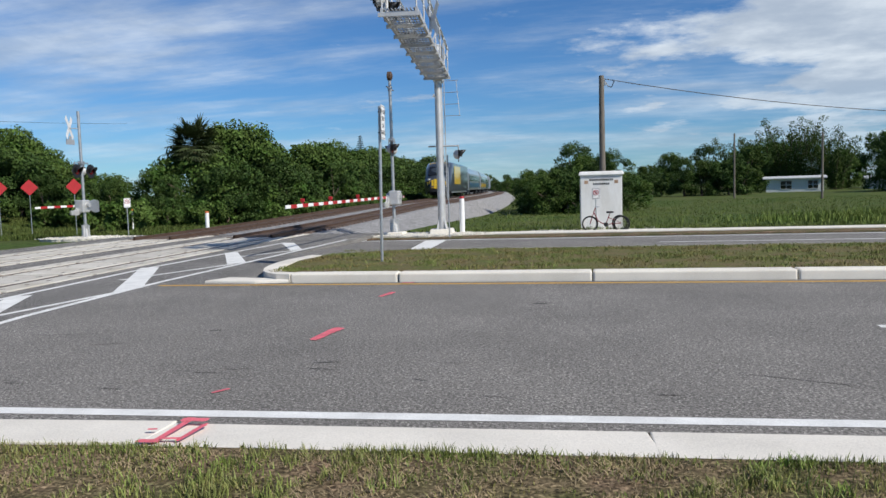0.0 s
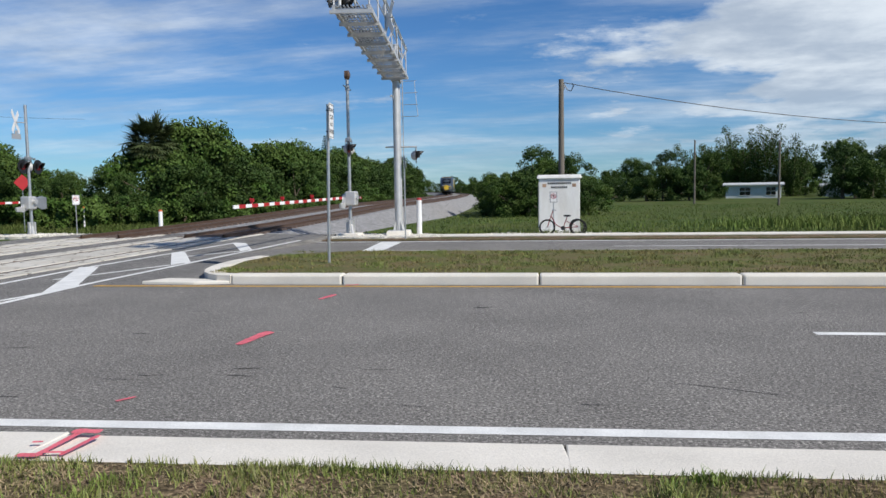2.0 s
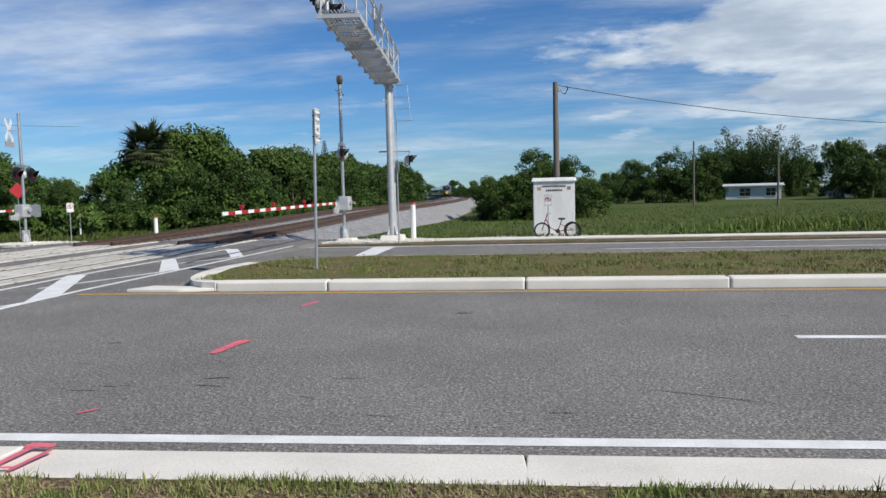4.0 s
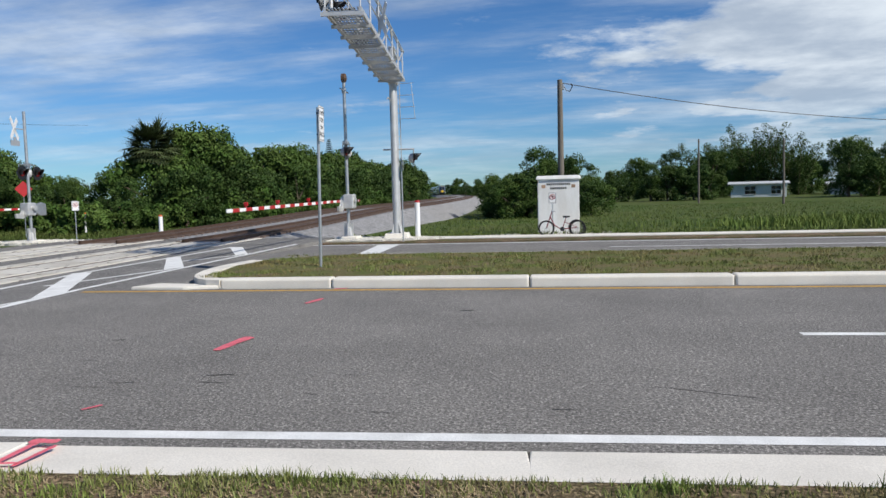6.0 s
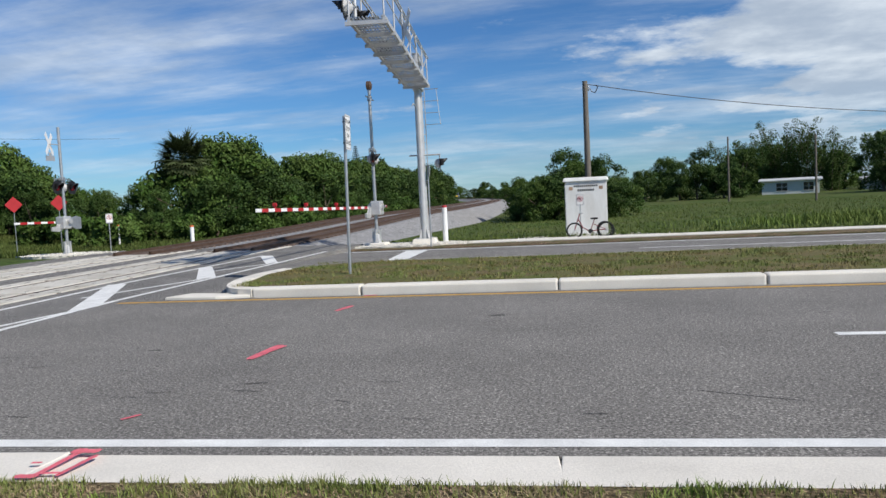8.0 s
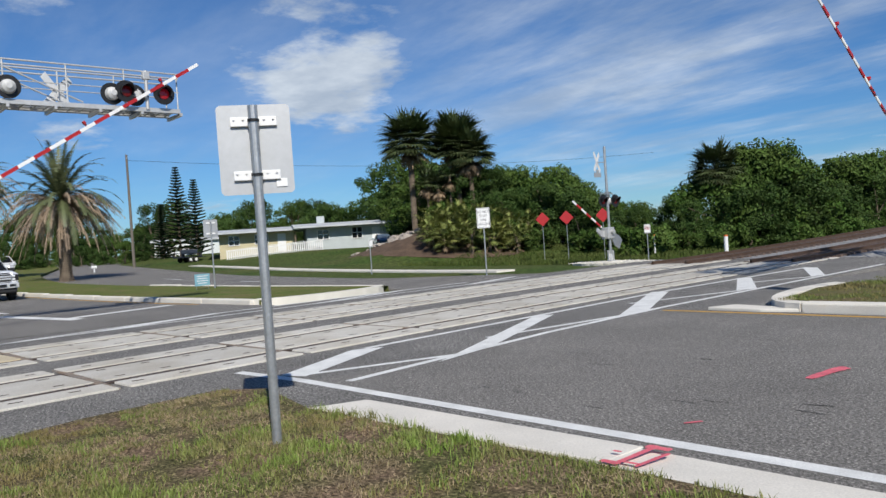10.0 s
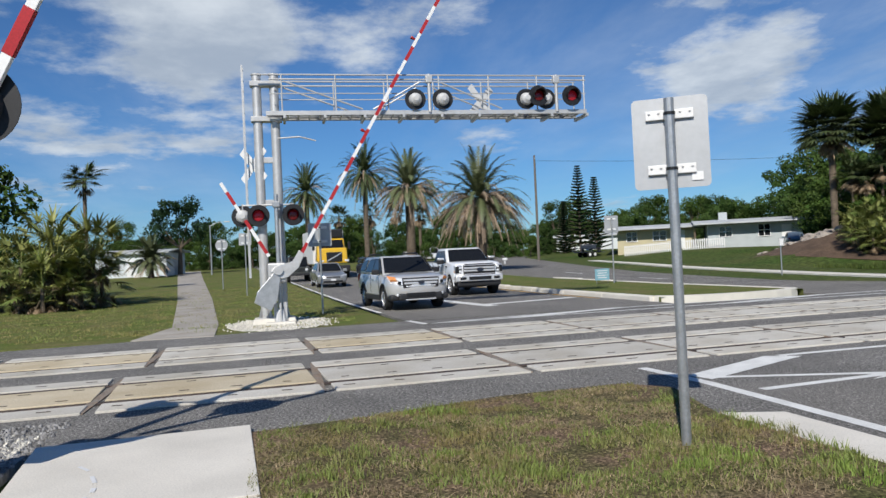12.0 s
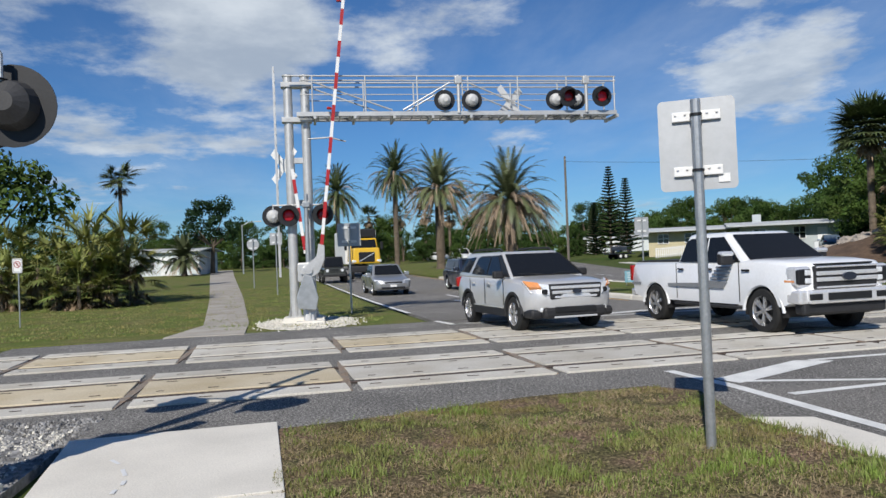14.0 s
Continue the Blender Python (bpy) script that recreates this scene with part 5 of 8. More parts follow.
for i, (x, y, h) in enumerate(((36.8, 165, 13.4), (41.1, 164, 14.8), (44.7, 163, 12.4), (38.5, 168, 12.6), (31.8, 166, 11.0), (48.5, 160, 11.0))):
    bamboo(pose(x, y, ground_z(x, y)), 300 + i, h + 0.6, "tall feathery green thicket across the field")
shrub = broadleaf(pose(-26.5, 40.5, -0.35), 21, 1.9, 1.7, "low green undergrowth shrub at the wood's edge", LEAF_B, 0.13, 0.0, 20, 110, "undergrowth", "shrub")
for i in range(34):
    x, y = along(WOOD_EDGE, 27 + 2.6 * i)
    x, y = (x + 1.2, y - 3.4) if y < 52 else (x + 3.0, y - 1.0)
    copy_thing(shrub, Matrix.Translation((x + rng.uniform(-0.6, 0.6), y + rng.uniform(-0.8, 0.8), ground_z(x, y) - 0.1)) @ Matrix.Rotation(i * 1.3, 4, "Z") @ Matrix.Scale(rng.uniform(0.7, 1.15), 4))
fan_palm(pose(-28.6, 52.5, -0.4), 31, 6.1, "tall green cabbage palm rising from the wood", 150, 1.3, 30)

# the mound with cabbage palms
def on_ground(x, y, dz=0.0, yaw=0.0):
    return pose(x, y, ground_z(x, y) + dz, 0, 0, yaw)


fan_palm(on_ground(-50.9, 41.6, -0.3), 41, 8.6, "tall cabbage palm with a round green crown on the mound", 170, 1.75, 24, 0.26)
fan_palm(on_ground(-48.2, 44.6, -0.3), 42, 7.6, "cabbage palm with a shaggy brown skirt on the mound", 150, 1.65, 60, 0.22)
fan_palm(on_ground(-49.4, 45.6, -0.3), 43, 8.4, "cabbage palm with a green crown on the mound", 150, 1.65, 24, 0.22)
fan_palm(on_ground(-47.0, 45.0, -0.3), 47, 6.8, "cabbage palm with dead brown leaves on the mound", 120, 1.5, 60, 0.2)
for i, (x, y, h) in enumerate(((-49.6, 42.2, 4.6), (-48.7, 42.6, 4.2), (-47.9, 43.3, 4.9), (-50.0, 42.9, 4.4))):
    fan_palm(on_ground(x, y, -0.2), 50 + i, h, "slender cabbage palm with a few dry leaves", 26, 0.95, 44, 0.09)
clump = palmetto(on_ground(-44.5, 40.4, -0.1), 61, "low green saw palmetto on the mound", 6, 1.3, 0.85, 12, 3)
for i, (x, y) in enumerate(((-45.8, 39.4), (-43.2, 41.6), (-42.0, 42.8), (-46.6, 41.0), (-44.6, 42.2), (-41.0, 44.0), (-43.4, 43.6), (-45.4, 43.0), (-40.2, 45.4), (-42.6, 38.4), (-41.4, 39.4), (-40.3, 40.8), (-39.2, 42.2), (-43.8, 37.8), (-41.8, 37.2), (-39.8, 38.8), (-38.6, 40.6))):
    copy_thing(clump, on_ground(x, y, -0.1) @ Matrix.Rotation(i * 1.1, 4, "Z") @ Matrix.Scale(0.85 + 0.07 * (i % 4), 4))

# palms in the western median and beyond
date_palm(pose(-71.0, 11.7, 0.5), 71, 7.9, 4, "feather palm with spiky fronds and a straw-coloured skirt", 62, 76, 4.1, 0.42, -12, FROND_GREY)
date_palm(pose(-58.8, 15.4, 0.35), 72, 5.9, 4, "stout feather palm with a wide straw-coloured skirt", 66, 110, 4.4, 0.44, -16, FROND_GREY)
date_palm(pose(-99.0, 10.5, 0.9), 73, 12.2, 4, "tall slim feather palm with a full crown", 80, 26, 4.4, 0.34, -40, FROND_DARK)
date_palm(pose(-108.5, 3.2, 1.0), 74, 10.6, 4, "tall feather palm with a dark green crown", 80, 20, 4.6, 0.32, -40, FROND_DARK)
for i, (x, y, h) in enumerate(((-125, 14, 8.0), (-131, 19, 8.5), (-118, 21, 7.5), (-128, 9, 8.0))):
    fan_palm(pose(x, y, rise(x)), 80 + i, h, "dark cabbage palm among distant trees", 40, 1.4, 40, 0.22)
norfolk_pine(pose(-101.8, 41.3, 1.5), 90, 12.3, "tall dark norfolk pine behind the lawn")
norfolk_pine(pose(-101.0, 43.4, 0.8), 91, 11.2, "tall dark norfolk pine behind the lawn")
norfolk_pine(pose(-103.5, 39.6, 0.8), 92, 8.0, "dark norfolk pine behind the lawn")
norfolk_pine(pose(-80.0, 66.0, 1.2), 93, 14.6, "norfolk pine top above the roofs")
norfolk_pine(pose(-78.0, 70.0, 1.2), 94, 13.4, "norfolk pine top above the roofs")
norfolk_pine(pose(-52.0, 175.0, 0.0), 95, 15.0, "distant norfolk pine above the wood")
far = [(-150, 24, 1.5), (-160, 34, 1.5), (-150, 44, 1.4), (-140, 52, 1.3), (-132, 34, 1.1), (-125, 46, 1.2), (-118, 56, 1.2), (-110, 64, 1.2), (-100, 62, 1.0), (-92, 70, 1.2), (-84, 74, 1.4), (-76, 64, 1.3), (-70, 60, 1.3),
       (-150, 4, 1.1), (-165, -8, 1.3), (-160, -26, 1.2), (-155, -40, 1.2), (-150, -52, 1.3), (-170, 14, 1.5), (-148, 14, 1.3), (-140, 4, 1.0), (-142, 26, 1.2), (-170, -16, 1.4), (-175, -34, 1.4), (-180, 2, 1.6),
       (-90, 82, 1.5), (-104, 80, 1.4), (-120, 76, 1.5), (-136, 70, 1.5), (-150, 60, 1.5), (-66, 66, 1.3), (-74, 78, 1.5)]
far += [(-72, 58, 1.5), (-78, 61, 1.6), (-66, 54.5, 1.4), (-84, 63, 1.5), (-90, 58, 1.25), (-62, 57, 1.35)]
far += [(-127 + 6 * noise.noise((q * 1.7, 0, 0)), -44 + 5.2 * q, 0.82 + 0.2 * noise.noise((0, q * 2.3, 0))) for q in range(18)]
far += [(-122.0 + 0.9 * q, 50 + 3.4 * q, 1.0 + 0.25 * noise.noise((0, q * 1.3, 5))) for q in range(12)]
far += [(-68.5, 56.5, 1.2), (-65.0, 53.5, 1.15), (-62.0, 51.5, 1.2), (-70, 60, 1.35), (-66, 58, 1.35), (-60, 54, 1.25), (-57.5, 51.5, 1.15)]
far += [(-119 + 4 * noise.noise((q * 1.3, 7, 0)), -36 + 3.1 * q, 0.72 + 0.25 * noise.noise((3, q * 1.9, 0))) for q in range(33) if not 2.5 < -36 + 3.1 * q < 9]
far += [(-108 + 5 * noise.noise((q * 1.3, 2, 0)), 20 + 2.6 * q, 0.42 + 0.2 * noise.noise((5, q * 1.9, 0))) for q in range(11)]
for i, (x, y, k) in enumerate(far):
    ob = copy_thing(proto[i % 3], Matrix.Translation((x, y, ground_z(x, y) - 0.3)) @ Matrix.Rotation(i * 0.9, 4, "Z") @ Matrix.Scale(k, 4))
    ob["label"], ob["group"] = "distant dark green tree beyond the lawns", "distant trees"
# shrubs at the south-west
big = broadleaf(pose(-43.0, -17.5, 0), 23, 8.2, 4.6, "tall spreading green tree behind the palmettos", LEAF_B, 0.2, 0.3, 34, 120, "")
broadleaf(pose(-47.0, -22.5, 0), 24, 7.4, 4.0, "leafy green tree at the lawn's edge", LEAF_A, 0.2, 0.2, 34, 120, "")
clump2 = palmetto(pose(-35.8, -10.2, 0), 62, "bushy palmetto with dry yellow leaves on mulch", 4, 2.7, 1.1, 15, 9)
for i, (x, y, k) in enumerate(((-37.2, -9.0, 1.1), (-38.0, -12.8, 0.95), (-39.0, -10.6, 1.25), (-36.0, -13.6, 0.65), (-39.2, -15.0, 1.05), (-35.4, -9.4, 0.5), (-35.2, -11.2, 0.45))):
    copy_thing(clump2, pose(x, y, 0) @ Matrix.Rotation(i * 1.7, 4, "Z") @ Matrix.Scale(k, 4))
fan_palm(pose(-52, -12.5, 0), 96, 8.0, "slim fan palm against the sky", 40, 0.9, 10, 0.12)
structure("mulch_bed", slab(B(), [(-34.2, -8.0), (-36, -7.6), (-39, -8.2), (-43, -11), (-43, -18), (-38, -18), (-34.8, -14.5), (-33.8, -11)], -0.3, 0.015), DIRT, "brown mulch bed under the palmettos", "soil")
broadleaf(pose(-96, -12.6, 0.8), 97, 9.4, 3.6, "wide dark pine tree with tiered boughs beyond the lawn", LEAF_PINE, 0.2, 0.42, 40, 90, "")
date_palm(pose(-88, -14.6, 0.7), 98, 2.0, 4, "small bushy feather palm before a white house", 60, 14, 2.9, 0.3, -5, FROND_GREY)


def scatter_blades(name, region, n, seed, lo, hi, width, mat, z, label, wild=0.5):
    """Grass blades over a plan rectangle; thinned by noise into tufts and bare patches."""
    rng = random.Random(seed)
    v, f = [], []
    while n > 0:
        x, y = region(rng)
        k = 0.8 * noise.noise((x * 1.1, y * 1.1, seed * 1.0)) + 0.7 * noise.noise((x * 4.3, y * 4.3, 4.0))
        if k < rng.uniform(-0.3, 0.4):
            n -= 0.25
            continue
        n -= 1
        a = rng.random() * 6.28
        hgt = rng.uniform(lo, hi) * (0.7 + 0.8 * max(0, k + 0.2))
        lean = rng.uniform(0.1, wild) * hgt
        p = Vector((x, y, z(x, y) if callable(z) else z))
        s = Vector((math.cos(a), math.sin(a), 0)) * width * 0.5
        d = Vector((-math.sin(a + rng.uniform(-1, 1)), math.cos(a + rng.uniform(-1, 1)), 0))
        b = len(v)
        v += [p - s, p + s, p + d * lean * 0.4 + s * 0.7 + Vector((0, 0, hgt * 0.6)), p + d * lean * 0.4 - s * 0.7 + Vector((0, 0, hgt * 0.6)), p + d * lean + Vector((0, 0, hgt))]
        f += [(b, b + 1, b + 2, b + 3), (b + 3, b + 2, b + 4)]
    ob = crown_part(name, v, f, mat, None)
    tagged(ob, label, "grass", kind="stuff")
    return ob


def near_verge(rng):
    while True:
        x, y = -8.3 + 13.0 * rng.random() ** 1.15, rng.uniform(-0.4, 4.6)
        if y > 4.28 + veer(x) or x < -3.0 and y > 4.17 + 0.045 * (x + 3.0) or y < 3.0 and x > -1.6:
            continue
        edge = -7.55 - 0.22 * max(0, y + 0.4)
        if x > edge and (x + 0.2) ** 2 + y ** 2 > 0.3:
            return x, y


scatter_blades("grass_verge", near_verge, 56000, 7, 0.015, 0.05, 0.007, BLADE, 0.03, "patchy short grass blades on the verge", 0.9)
def tufts(rng):
    """Points gathered round the centres of tufts."""
    while True:
        x, y = near_verge(rng)
        if noise.noise((x * 0.8, y * 0.8, 9.0)) + 0.5 * noise.noise((x * 2.6, y * 2.6, 1.0)) > -0.02:
            cx, cy = round(x * 5.2) / 5.2, round(y * 5.2) / 5.2
            ox, oy = 0.14 * noise.noise((cx * 9, cy * 9, 0)), 0.14 * noise.noise((cx * 9, cy * 9, 5))
            return cx + ox + rng.gauss(0, 0.05), min(4.29 + veer(cx), cy + oy + rng.gauss(0, 0.05))


scatter_blades("grass_tufts", tufts, 24000, 21, 0.035, 0.085, 0.008, TUFT, 0.03, "bright green grass tufts on the verge", 1.0)
scatter_blades("dry_grass", near_verge, 60000, 22, 0.01, 0.03, 0.008, STRAW, 0.033, "dry straw and thatch on the bare soil", 3.5)
scatter_blades("grass_kerb_edge", lambda r: (lambda x: (x, 4.31 + veer(x) + min(0, 0.03 * (x + 3.0)) - abs(r.gauss(0, 0.09))))(r.uniform(-6.4, 12)), 8000, 8, 0.02, 0.065, 0.007, TUFT, 0.03, "grass tufts spilling over the concrete gutter", 0.9)
scatter_blades("grass_median", lambda r: (r.uniform(-6.2, 26), r.uniform(13.5, 18.4)), 52000, 9, 0.02, 0.06, 0.014, BLADE, 0.15, "short brown-green grass on the median", 0.9)
scatter_blades("grass_field", lambda r: (r.uniform(-8, 70), 31 + 70 * r.random() ** 1.6), 80000, 10, 0.05, 0.17, 0.035, WEED, ground_z, "rough uneven grass and weeds of the field", 0.9)
scatter_blades("weed_patch", lambda r: (15 + r.gauss(0, 3.2), 38.5 + r.gauss(0, 1.6)), 9000, 14, 0.18, 0.5, 0.04, TUFT_DEEP, ground_z, "taller green weeds in the field", 0.8)
scatter_blades("weed_patch", lambda r: (24 + r.gauss(0, 4.5), 44 + r.gauss(0, 2.5)), 7000, 15, 0.18, 0.45, 0.045, WEED, ground_z, "taller green weeds in the field", 0.8)
scatter_blades("grass_wood_edge", lambda r: (r.uniform(-40, -19), r.uniform(31, 48)), 30000, 12, 0.08, 0.3, 0.045, WEED, ground_z, "rough grass before the wood", 0.7)
scatter_blades("grass_lawn", lambda r: (-20 - 30 * r.random() ** 1.5, r.uniform(-22, 1.8)), 40000, 13, 0.02, 0.06, 0.02, BLADE, lambda x, y: rise(x), "short grass of the western lawn", 0.9)


# ---- vehicles ----
def paint(name, color, metal=0.0, rough=0.28):
    return material(name, color, rough, metal, vary=0.06, scale=2, fine=20, fine_vary=0.03, bump=0, coat=0.8)


SILVER = paint("silver_car_paint", (0.61, 0.61, 0.61), 0.3, 0.34)
CAR_WHITE = paint("white_car_paint", (0.78, 0.79, 0.80))
CAR_DARK = paint("dark_blue_car_paint", (0.02, 0.025, 0.04))
CAR_GREY = paint("grey_car_paint", (0.35, 0.36, 0.37), 0.5, 0.35)
CAR_BLUEGREY = paint("blue_grey_car_paint", (0.14, 0.19, 0.25), 0.4, 0.35)
TRUCK_YELLOW = paint("yellow_truck_paint", (0.70, 0.42, 0.02))
PLASTIC = material("black_plastic", (0.022, 0.022, 0.024), 0.6, scale=6, vary=0.2, fine=80, bump=0.1)
TYRE = material("tyre_rubber", (0.018, 0.018, 0.018), 0.85, scale=8, vary=0.3, fine=60, bump=0.3)
CHROME = material("chrome", (0.82, 0.82, 0.83), 0.22, 0.55, vary=0.05, bump=0)
RIM = material("alloy_rim", (0.60, 0.60, 0.61), 0.25, 0.75, vary=0.1, bump=0)
WINDOW = material("car_window", (0.012, 0.013, 0.014), 0.05, vary=0.1, bump=0, spec=0.3)
HEADLAMP = material("clear_headlamp", (0.72, 0.74, 0.76), 0.2, 0.1, vary=0.1, bump=0, coat=1.0)
ORANGE_LENS = material("orange_lens", (0.75, 0.30, 0.10), 0.1, 0.0, vary=0.1, bump=0, coat=1.0)
TAIL = material("tail_lens", (0.35, 0.01, 0.01), 0.15, vary=0.1, bump=0, coat=1.0)
DECAL = material("grey_stripe", (0.22, 0.23, 0.24), 0.4, vary=0.05, bump=0)


def finish(ob, angle=32):
    for p in ob.data.polygons:
        p.use_smooth = True
    ob.data.set_sharp_from_angle(angle=radians(angle))
    return ob


def lower_body(outline, width, front, rear, curve=0.16, crown=0.035, tuck=0.05, belly=0.8):
    """A body lofted across its width from a side outline with wheel arches; ends rounded in plan, sides and shoulders rounded."""
    bm = B()
    half = (0.30, 0.60, 0.80, 0.90, 0.955, 0.985, 1.0)
    secs = tuple(-q for q in half[::-1]) + (0,) + half
    rings = []
    zmax = max(z for _, z in outline)
    for s in secs:
        ring = []
        k = s * s
        edge = max(0.0, (abs(s) - 0.86) / 0.14)
        for x, z in outline:
            xx = x
            if x > front - 0.9:
                xx -= curve * (k * k + 0.5 * edge ** 2) * (x - front + 0.9) / 0.9
            if x < rear + 0.7:
                xx += curve * 0.7 * (k * k + 0.5 * edge ** 2) * (rear + 0.7 - x) / 0.7
            zz = z - ((crown * k * k + 0.055 * edge ** 2) if z > 0.75 * zmax else 0)
            w = width / 2 * s * (1 - tuck * min(1.0, ((z - belly) / 0.45) ** 2) * abs(s) ** 6)
            ring.append(bm.verts.new((xx, w, zz)))
        rings.append(ring)
    n = len(outline)
    for a, b in zip(rings, rings[1:]):
        for i in range(n):
            bm.faces.new((a[i], a[(i + 1) % n], b[(i + 1) % n], b[i]))
    bm.faces.new(rings[0][::-1])
    bm.faces.new(rings[-1])
    bmesh.ops.recalc_face_normals(bm, faces=bm.faces[:])
    bmesh.ops.triangulate(bm, faces=[f for f in bm.faces if len(f.verts) > 4])
    return bm


def arch(cx, r, z0, n=10):
    """Outline points of a wheel arch, from the rear to the front."""
    a0 = math.asin(min(0.95, max(-0.95, (z0 - 0.38) / r)))
    return [(cx - r * math.cos(a0 + (math.pi - 2 * a0) * i / n), 0.38 + r * math.sin(a0 + (math.pi - 2 * a0) * i / n)) for i in range(n + 1)]


def cabin(bm, low, high, z0, z1, w0, w1, bevel=0.05):
    """The glasshouse: low and high are (rear x, front x) at belt and roof."""
    pts = [(low[0], -w0 / 2, z0), (low[1], -w0 / 2, z0), (low[1], w0 / 2, z0), (low[0], w0 / 2, z0),
           (high[0], -w1 / 2, z1), (high[1], -w1 / 2, z1), (high[1], w1 / 2, z1), (high[0], w1 / 2, z1)]
    v = [bm.verts.new(p) for p in pts]
    fs = [bm.faces.new([v[i] for i in q]) for q in ((0, 3, 2, 1), (4, 5, 6, 7), (0, 1, 5, 4), (1, 2, 6, 5), (2, 3, 7, 6), (3, 0, 4, 7))]
    if bevel:
        bmesh.ops.bevel(bm, geom=list({e for f in fs for e in f.edges}), offset=bevel, segments=3, affect="EDGES", profile=0.5)
    return bm


def pane(parent, corners, mat=WINDOW, name="window", out=0.008, label=""):
    """A thin pane laid just proud of the face that its corners span."""
    c = [Vector(p) for p in corners]
    n = (c[1] - c[0]).cross(c[-1] - c[0]).normalized()
    mid = sum(c, Vector()) / len(c)
    if n.dot(mid - Vector((0, 0, 0.8))) < 0:
        n = -n
    bm = B()
    lo = [bm.verts.new(p - n * 0.01) for p in c]
    hi = [bm.verts.new(p + n * out) for p in c]
    bm.faces.new(hi)
    bm.faces.new(lo[::-1])
    for i in range(len(c)):
        bm.faces.new((lo[i], lo[(i + 1) % len(c)], hi[(i + 1) % len(c)], hi[i]))
    bmesh.ops.recalc_face_normals(bm, faces=bm.faces[:])
    return part(name, bm, mat, parent, label)


def flank(parent, s, pts, y0, z0, slope, mat=WINDOW, name="window", out=0.012, label=""):
    """A pane on a cabin's leaning side: pts are (x, z)."""
    return pane(parent, [(x, s * (y0 - slope * (z - z0)), z) for x, z in pts], mat, name, out, label)


def arch_flare(root, cx, cz, s, y, r, w, mat, label=""):
    """A rounded lip over a wheel opening."""
    bm = B()
    n = 18
    prof = [(-0.01, -0.03), (0.02, 0.0), (0.02, w * 0.6), (-0.012, w)]
    rings = []
    for i in range(n + 1):
        a = radians(4 + 172 * i / n)
        rings.append([bm.verts.new((cx + (r + q) * math.cos(a), s * (y + o), cz + (r + q) * math.sin(a))) for o, q in prof])
    for a, b in zip(rings, rings[1:]):
        for i in range(3):
            bm.faces.new((a[i], a[i + 1], b[i + 1], b[i]))
    bmesh.ops.recalc_face_normals(bm, faces=bm.faces[:])
    finish(part("wheel_arch", bm, mat, root, label))


def wheels(root, xs, track, r, w, spokes=10):
    made = []
    for x in xs:
        for s in (-1, 1):
            bm = B()
            prof = [(-w / 2, r * 0.66), (-w / 2, r * 0.92), (-w * 0.36, r), (w * 0.36, r), (w / 2, r * 0.92), (w / 2, r * 0.66)]
            n = 32
            rings = [[bm.verts.new((q * math.cos(6.28319 * i / n), y, q * math.sin(6.28319 * i / n))) for y, q in prof] for i in range(n)]
            for i in range(n):
                a, b = rings[i], rings[(i + 1) % n]
                for j in range(len(prof) - 1):
                    bm.faces.new((a[j], a[j + 1], b[j + 1], b[j]))
            bmesh.ops.recalc_face_normals(bm, faces=bm.faces[:])
            wh = finish(part("wheel", bm, TYRE, root))
            wh.matrix_basis = pose(x, s * (track / 2), r)
            y = s * w * 0.40
            part("brake_drum", cyl(B(), (0, y - s * 0.15, 0), (0, y - s * 0.09, 0), r * 0.64, n=24), PLASTIC, wh, "dark brake behind the spokes")
            bm = B()
            cyl(bm, (0, y - s * 0.04, 0), (0, y + s * 0.01, 0), r * 0.17, n=14)
            for i in range(spokes):
                a = 6.28319 * i / spokes
                for da in (-0.11, 0.11):
                    box(bm, r * 0.39, y - s * 0.015, 0, r * 0.54, 0.035, r * 0.075, 0.006, Matrix.Rotation(a + da, 4, "Y"))
            ring = 32
            lip = [(y - s * 0.10, r * 0.645), (y - s * 0.0, r * 0.655), (y + s * 0.022, r * 0.69), (y + s * 0.018, r * 0.715)]
            rings = [[bm.verts.new((q * math.cos(6.28319 * i / ring), yy, q * math.sin(6.28319 * i / ring))) for yy, q in lip] for i in range(ring)]
            for i in range(ring):
                a, b = rings[i], rings[(i + 1) % ring]
                for j in range(3):
                    bm.faces.new((a[j], a[j + 1], b[j + 1], b[j]))
            finish(part("rim", bm, RIM, wh, "bright alloy rim"))
            made.append(wh)
    return made


def wheel_wells(root, xs, r, width, cz=0.38):
    """Dark linings inside the wheel openings."""
    for x in xs:
        bm = B()
        n = 14
        rows = []
        for i in range(n + 1):
            a = radians(-6 + 192 * i / n)
            rows.append([bm.verts.new((x + (r - 0.012) * math.cos(a), y, cz + (r - 0.012) * math.sin(a))) for y in (-width / 2 + 0.03, width / 2 - 0.03)])
        for a, b in zip(rows, rows[1:]):
            bm.faces.new((a[0], a[1], b[1], b[0]))
        part("wheel_well", bm, PLASTIC, root, "black wheel well lining")


def mirror(root, x, y, z, mat):
    for s in (-1, 1):
        bm = B()
        box(bm, x, s * (y + 0.13), z, 0.16, 0.24, 0.17, 0.04)
        box(bm, x, s * y, z - 0.05, 0.07, 0.14, 0.05)
        part("mirror", bm, mat, root)


def door_seams(root, xs, w, z0, z1, mat):
    for x in xs:
        for s in (-1, 1):
            part("door_seam", box(B(), x, s * w / 2, (z0 + z1) / 2, 0.012, 0.012, z1 - z0), PLASTIC, root)


def handles(root, xs, w, z, mat):
    for x in xs:
        for s in (-1, 1):
            part("door_handle", box(B(), x, s * (w / 2 + 0.012), z, 0.2, 0.03, 0.035, 0.008), mat, root)


